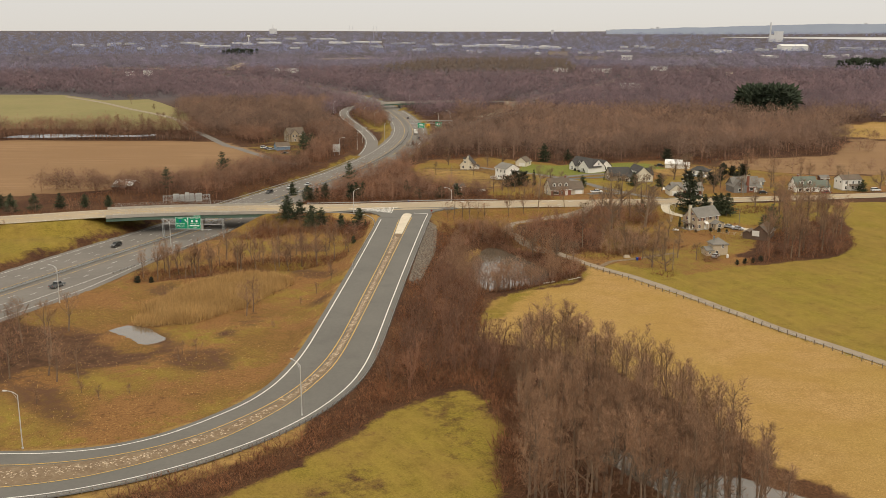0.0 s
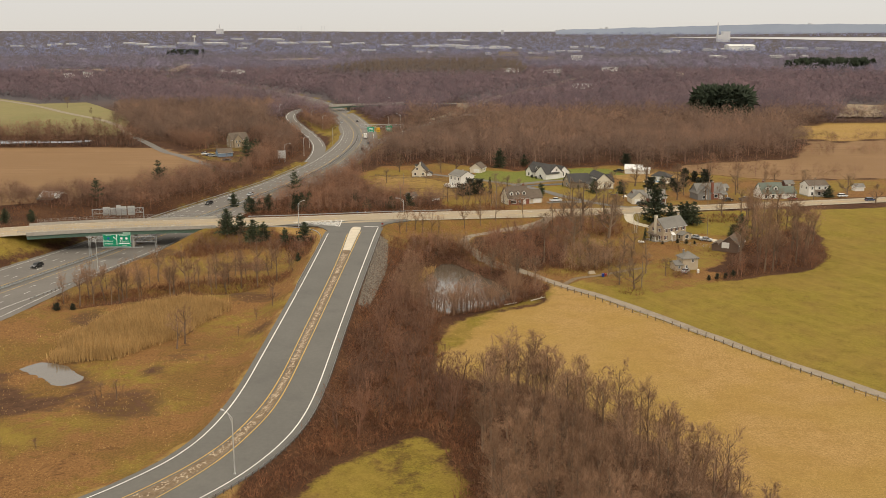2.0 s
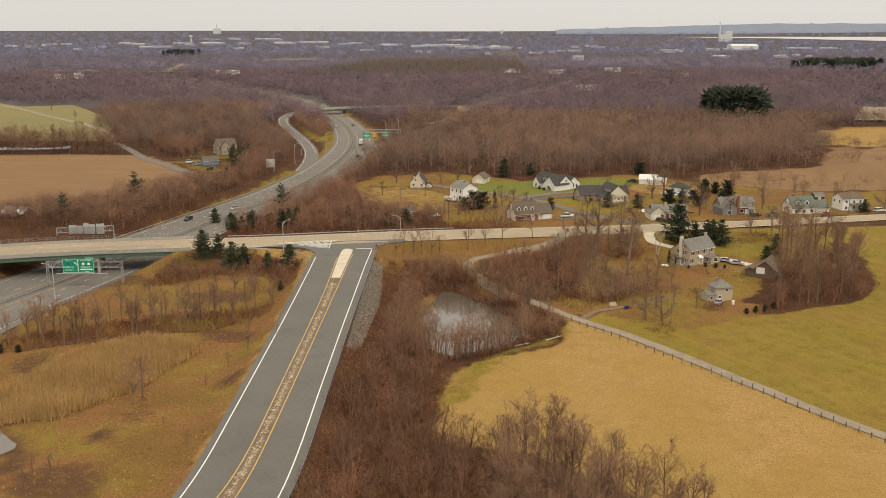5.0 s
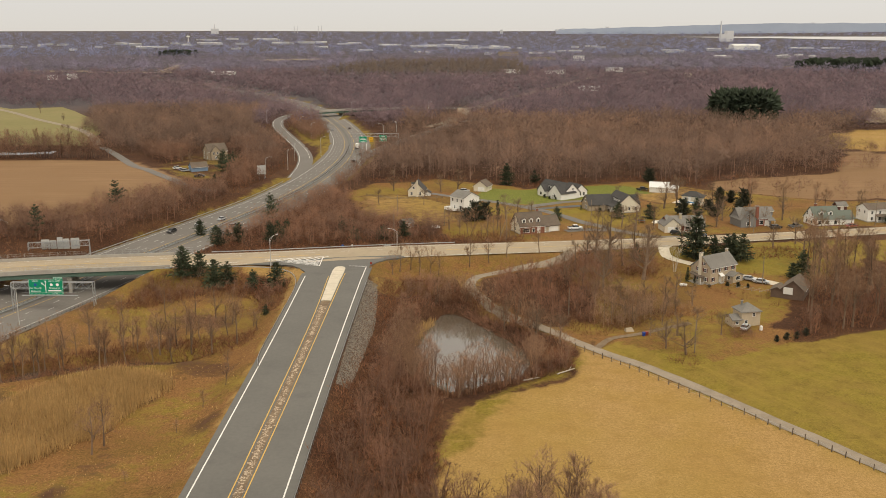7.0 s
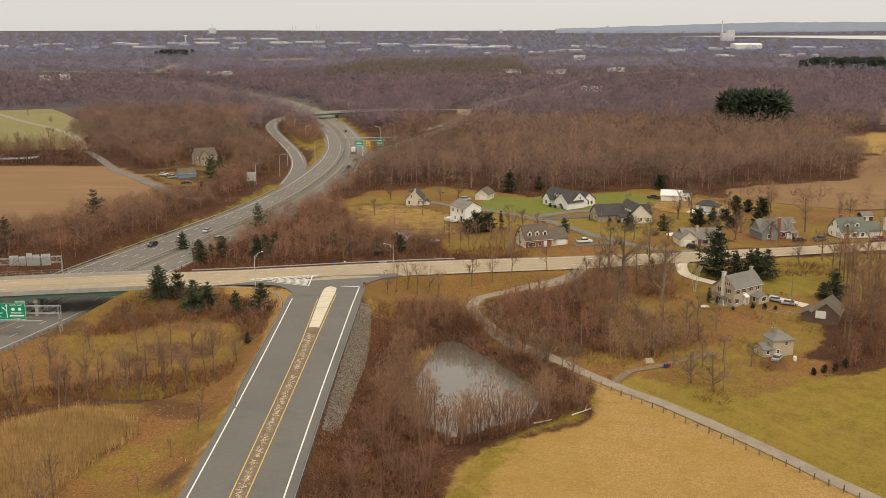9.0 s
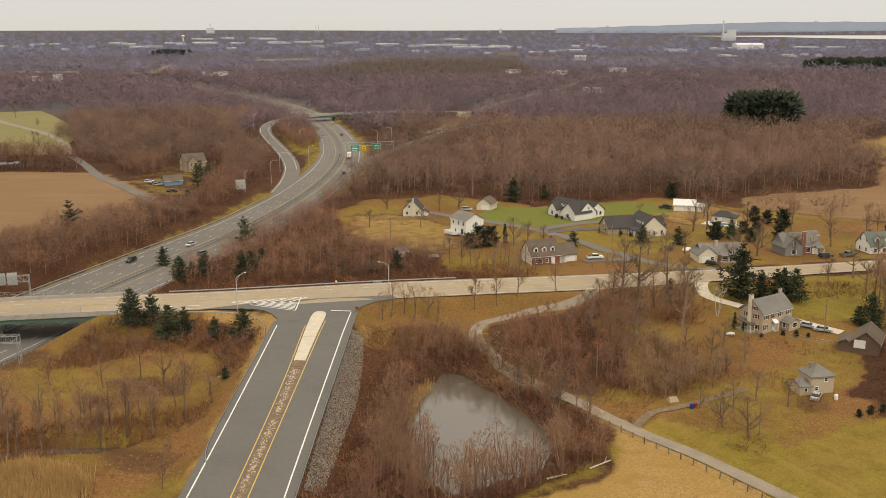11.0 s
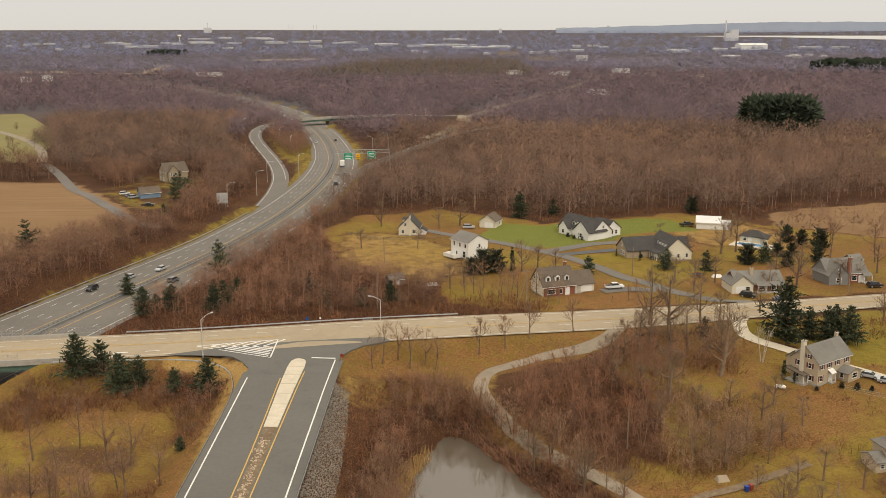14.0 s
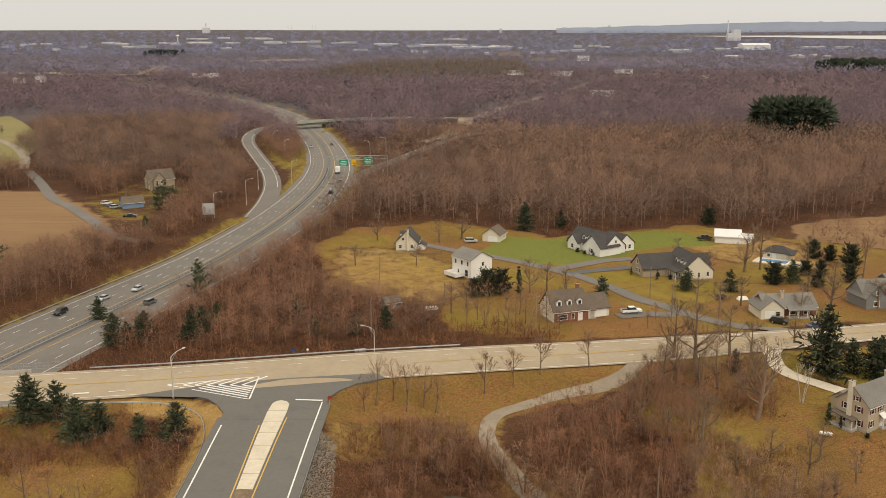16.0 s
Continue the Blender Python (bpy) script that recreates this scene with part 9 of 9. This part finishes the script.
def shed_block(name, label, x, y, L, W, hh, ang, wall, cover_, z=None):
    zz = gz(x, y) if z is None else z
    b = thing(name, label, "building", "far buildings", pose(x, y, zz, 0, 0, ang))
    part("wall", Bag().box((0, 0, hh / 2 - 2), (L, W, hh + 4)), M[wall], b)
    part("roof", Bag().add([(-L / 2 - 1, -W / 2 - 1, hh), (L / 2 + 1, -W / 2 - 1, hh), (L / 2 + 1, W / 2 + 1, hh), (-L / 2 - 1, W / 2 + 1, hh), (-L / 2 - 1, 0, hh + W * 0.08), (L / 2 + 1, 0, hh + W * 0.08)], [(0, 1, 5, 4), (3, 4, 5, 2), (0, 4, 3), (1, 2, 5), (0, 3, 2, 1)]), M[cover_], b)
    return b


for x, y, L, hh in ((-1439, 3306, 70, 36), (-1402, 3409, 60, 34), (-1173, 3108, 45, 34), (-1170, 3282, 50, 36), (-1120, 3516, 130, 36), (-1021, 3312, 110, 33), (-972, 3652, 190, 35), (-880, 3600, 150, 35), (-940, 3969, 150, 36), (-760, 3960, 120, 36), (-691, 3271, 90, 33), (-620, 3693, 160, 36), (-553, 3755, 120, 37), (-466, 3423, 50, 35), (-387, 3714, 130, 38), (-300, 3200, 60, 33),
                    (-218, 3572, 180, 37), (-100, 3476, 170, 36), (-20, 3500, 120, 36), (-113, 3084, 30, 42), (-30, 3923, 110, 36), (60, 3337, 140, 35), (102, 3375, 110, 36), (150, 3320, 40, 46), (203, 3026, 90, 32), (300, 3080, 70, 33), (60, 2960, 50, 33), (420, 3400, 60, 35), (594, 3058, 110, 32), (640, 3040, 60, 34), (774, 3192, 80, 34), (833, 3223, 130, 36), (684, 2730, 60, 31), (845, 2699, 50, 31), (900, 2720, 40, 32), (1040, 3180, 160, 33)):
    for k in range(int(far_rng.integers(2, 5))):
        shed_block("warehouse", "long pale warehouse on the far plain, dulled by painted haze", x + far_rng.normal(0, L * 0.4), y + far_rng.normal(0, 30), L * far_rng.uniform(0.18, 0.55), 20, far_rng.uniform(3.5, 5.5), far_rng.uniform(-6, 6), "white_haze", "white_haze")
shed_block("storage_dome", "broad white storage hall near the river", 869, 3171, 80, 60, 13, 0, "white_roof", "white_roof")
for x, y, L, hh, wall, lab in ((-673, 1652, 26, 27, "grey_wall", "grey farm building across the fields"), (-650, 1650, 18, 27, "white_paint", "white farm building across the fields"), (-628, 1674, 17, 29, "white_paint", "white farmhouse across the fields"), (160, 1350, 40, 25, "white_paint", "white roofed store in the woods"), (91, 1889, 40, 26, "white_paint", "white building in the woods"), (165, 1855, 50, 26, "white_paint", "white building in the woods"),
                            (283, 1945, 45, 27, "white_paint", "pale houses in the woods"), (372, 1733, 14, 26, "cream_wall", "cream house in the woods"), (294, 2593, 40, 34, "white_paint", "white plant building far off"), (199, 2601, 110, 30, "tan_wall", "tan quarry sheds far away"), (131, 2874, 80, 33, "tan_wall", "yellow-brown apartment block far off"), (-418, 1822, 60, 25, "white_paint", "pale row of buildings by a far road")):
    shed_block("far_building", lab, x, y, L * 0.7, 12, (hh - 15) * 0.62, far_rng.uniform(-8, 8), wall, "white_haze" if wall == "white_paint" else "roof_brown")
wt = thing("water_tower", "white water tower on the horizon", "water tower", "far buildings", pose(-1004, 3748, gz(-1004, 3748)))
part("stem", Bag().tube((0, 0, 0), (0, 0, 19), 2, 2, 10), M["white_paint"], wt)
part("tank", Bag().tube((0, 0, 17), (0, 0, 21), 3, 7.5, 14).tube((0, 0, 21), (0, 0, 24.5), 7.5, 5, 14), M["white_paint"], wt)
# Skyline buildings: distance haze is put into this one pale grey.
M["haze_grey"] = surface("haze_grey", (0.60, 0.595, 0.60), (0.55, 0.545, 0.555), 0.02, 0.003, 0.9, bump=0)
pl = thing("power_station", "power station with a tall chimney by the river, paled by painted haze", "power station", "far buildings", pose(966, 3770, gz(966, 3770)))
part("boiler_house", Bag().box((14, 0, 14), (26, 30, 48)).box((-8, 0, 6), (20, 26, 40)), M["haze_grey"], pl)
part("chimney", Bag().tube((-16, 0, 0), (-16, 0, 71), 3.2, 2.2, 10), M["haze_grey"], pl)
st = thing("far_chimney", "hazy far chimney stack on the horizon", "chimney", "far buildings", pose(-1090, 4500, gz(-1090, 4500)))
part("stack", Bag().tube((0, 0, 0), (0, 0, 42), 3, 2, 8), M["haze_grey"], st)
part("hall", Bag().box((0, 0, 8), (30, 20, 30)), M["haze_grey"], st)
for x0 in (-760, -650):
    for dx in (0, 14):
        tw = thing("bridge_tower", "hazy tower of a far suspension bridge", "bridge tower", "far buildings", pose(x0 + dx, 4640, gz(x0, 4640)))
        part("mast", Bag().box((0, 0, 16), (1.6, 1.6, 34)), M["haze_grey"], tw)
sk = np.array([(430, 26), (455, 30), (490, 24), (590, 26), (625, 32), (650, 36), (668, 30), (690, 26), (180, 26), (1560, 44)])
for x0, hh in sk:
    shed_block("far_building", "hazy high-rise on the skyline", x0, 4560, 12, 12, hh - 7, 0, "haze_grey", "haze_grey")
west = [(-255, 742), (-272, 744), (-380, 740), (-800, 740), (-800, 1150), (-537, 1150), (-450, 1060), (-407, 1082), (-374, 1030), (-306, 910), (-286, 862), (-276, 827)]
tagged(part("field_west", Bag().add([(x, y, 5.25) for x, y in west], [tuple(range(len(west)))]), M["field_green"]), "pale green pasture beyond the hedgerow", "field", kind="structure")
track_w = with_z(spline([(-248, 744), (-272, 800), (-310, 864), (-375, 945), (-440, 1031), (-520, 1120)], 6.0), lambda q: np.full(len(q), 5.36))
road_piece("road_track_west", offset(track_w, 3.0), offset(track_w, -3.0), M["gravel"], "pale sandy track across the west pasture")
for x, y, k in ((-398, 1008, 0.8), (-300, 815, 0.6), (-285, 790, 0.7), (-330, 765, 0.6), (-345, 930, 0.5)):
    plant(BROAD, x, y, k, group="garden trees")
for poly in FIELDS_FAR:
    zz = [gz(x, y) + 1.2 for x, y in poly]
    tagged(part("field_far", Bag().add([(x, y, z) for (x, y), z in zip(poly, zz)], [tuple(range(len(poly)))]), M["field_pale"]), "pale dry clearing among the far woods", "field", kind="structure")
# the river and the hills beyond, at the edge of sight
# The river's pale sky reflection is put into this base colour.
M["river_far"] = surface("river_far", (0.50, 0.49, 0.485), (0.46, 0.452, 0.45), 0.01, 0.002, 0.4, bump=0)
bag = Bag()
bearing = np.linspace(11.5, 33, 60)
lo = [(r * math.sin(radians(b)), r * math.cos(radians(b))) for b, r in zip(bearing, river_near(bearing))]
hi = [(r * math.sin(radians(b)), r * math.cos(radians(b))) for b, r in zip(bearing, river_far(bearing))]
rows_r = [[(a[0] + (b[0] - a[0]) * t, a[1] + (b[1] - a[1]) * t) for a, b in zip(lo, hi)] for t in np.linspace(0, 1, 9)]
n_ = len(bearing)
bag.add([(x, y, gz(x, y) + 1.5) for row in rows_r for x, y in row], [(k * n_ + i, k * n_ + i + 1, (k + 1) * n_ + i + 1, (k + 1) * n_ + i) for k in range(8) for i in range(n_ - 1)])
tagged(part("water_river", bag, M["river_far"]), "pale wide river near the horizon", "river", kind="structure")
# Ridge sheet with the blue-grey of distance haze put into its colour.
M["hill_haze"] = surface("hill_haze", (0.255, 0.285, 0.345), (0.23, 0.26, 0.32), 0.01, 0.002, 0.95, bump=0)
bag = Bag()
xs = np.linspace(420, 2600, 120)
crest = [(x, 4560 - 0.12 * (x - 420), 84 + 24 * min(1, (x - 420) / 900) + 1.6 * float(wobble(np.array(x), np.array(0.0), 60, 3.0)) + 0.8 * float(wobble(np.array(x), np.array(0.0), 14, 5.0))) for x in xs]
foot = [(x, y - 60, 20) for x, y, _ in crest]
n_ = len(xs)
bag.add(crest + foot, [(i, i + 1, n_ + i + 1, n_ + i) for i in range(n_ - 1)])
tagged(part("backdrop_hills", bag, M["hill_haze"]), "wooded ridge on the horizon, blue-grey with painted haze", "hills", kind="structure")
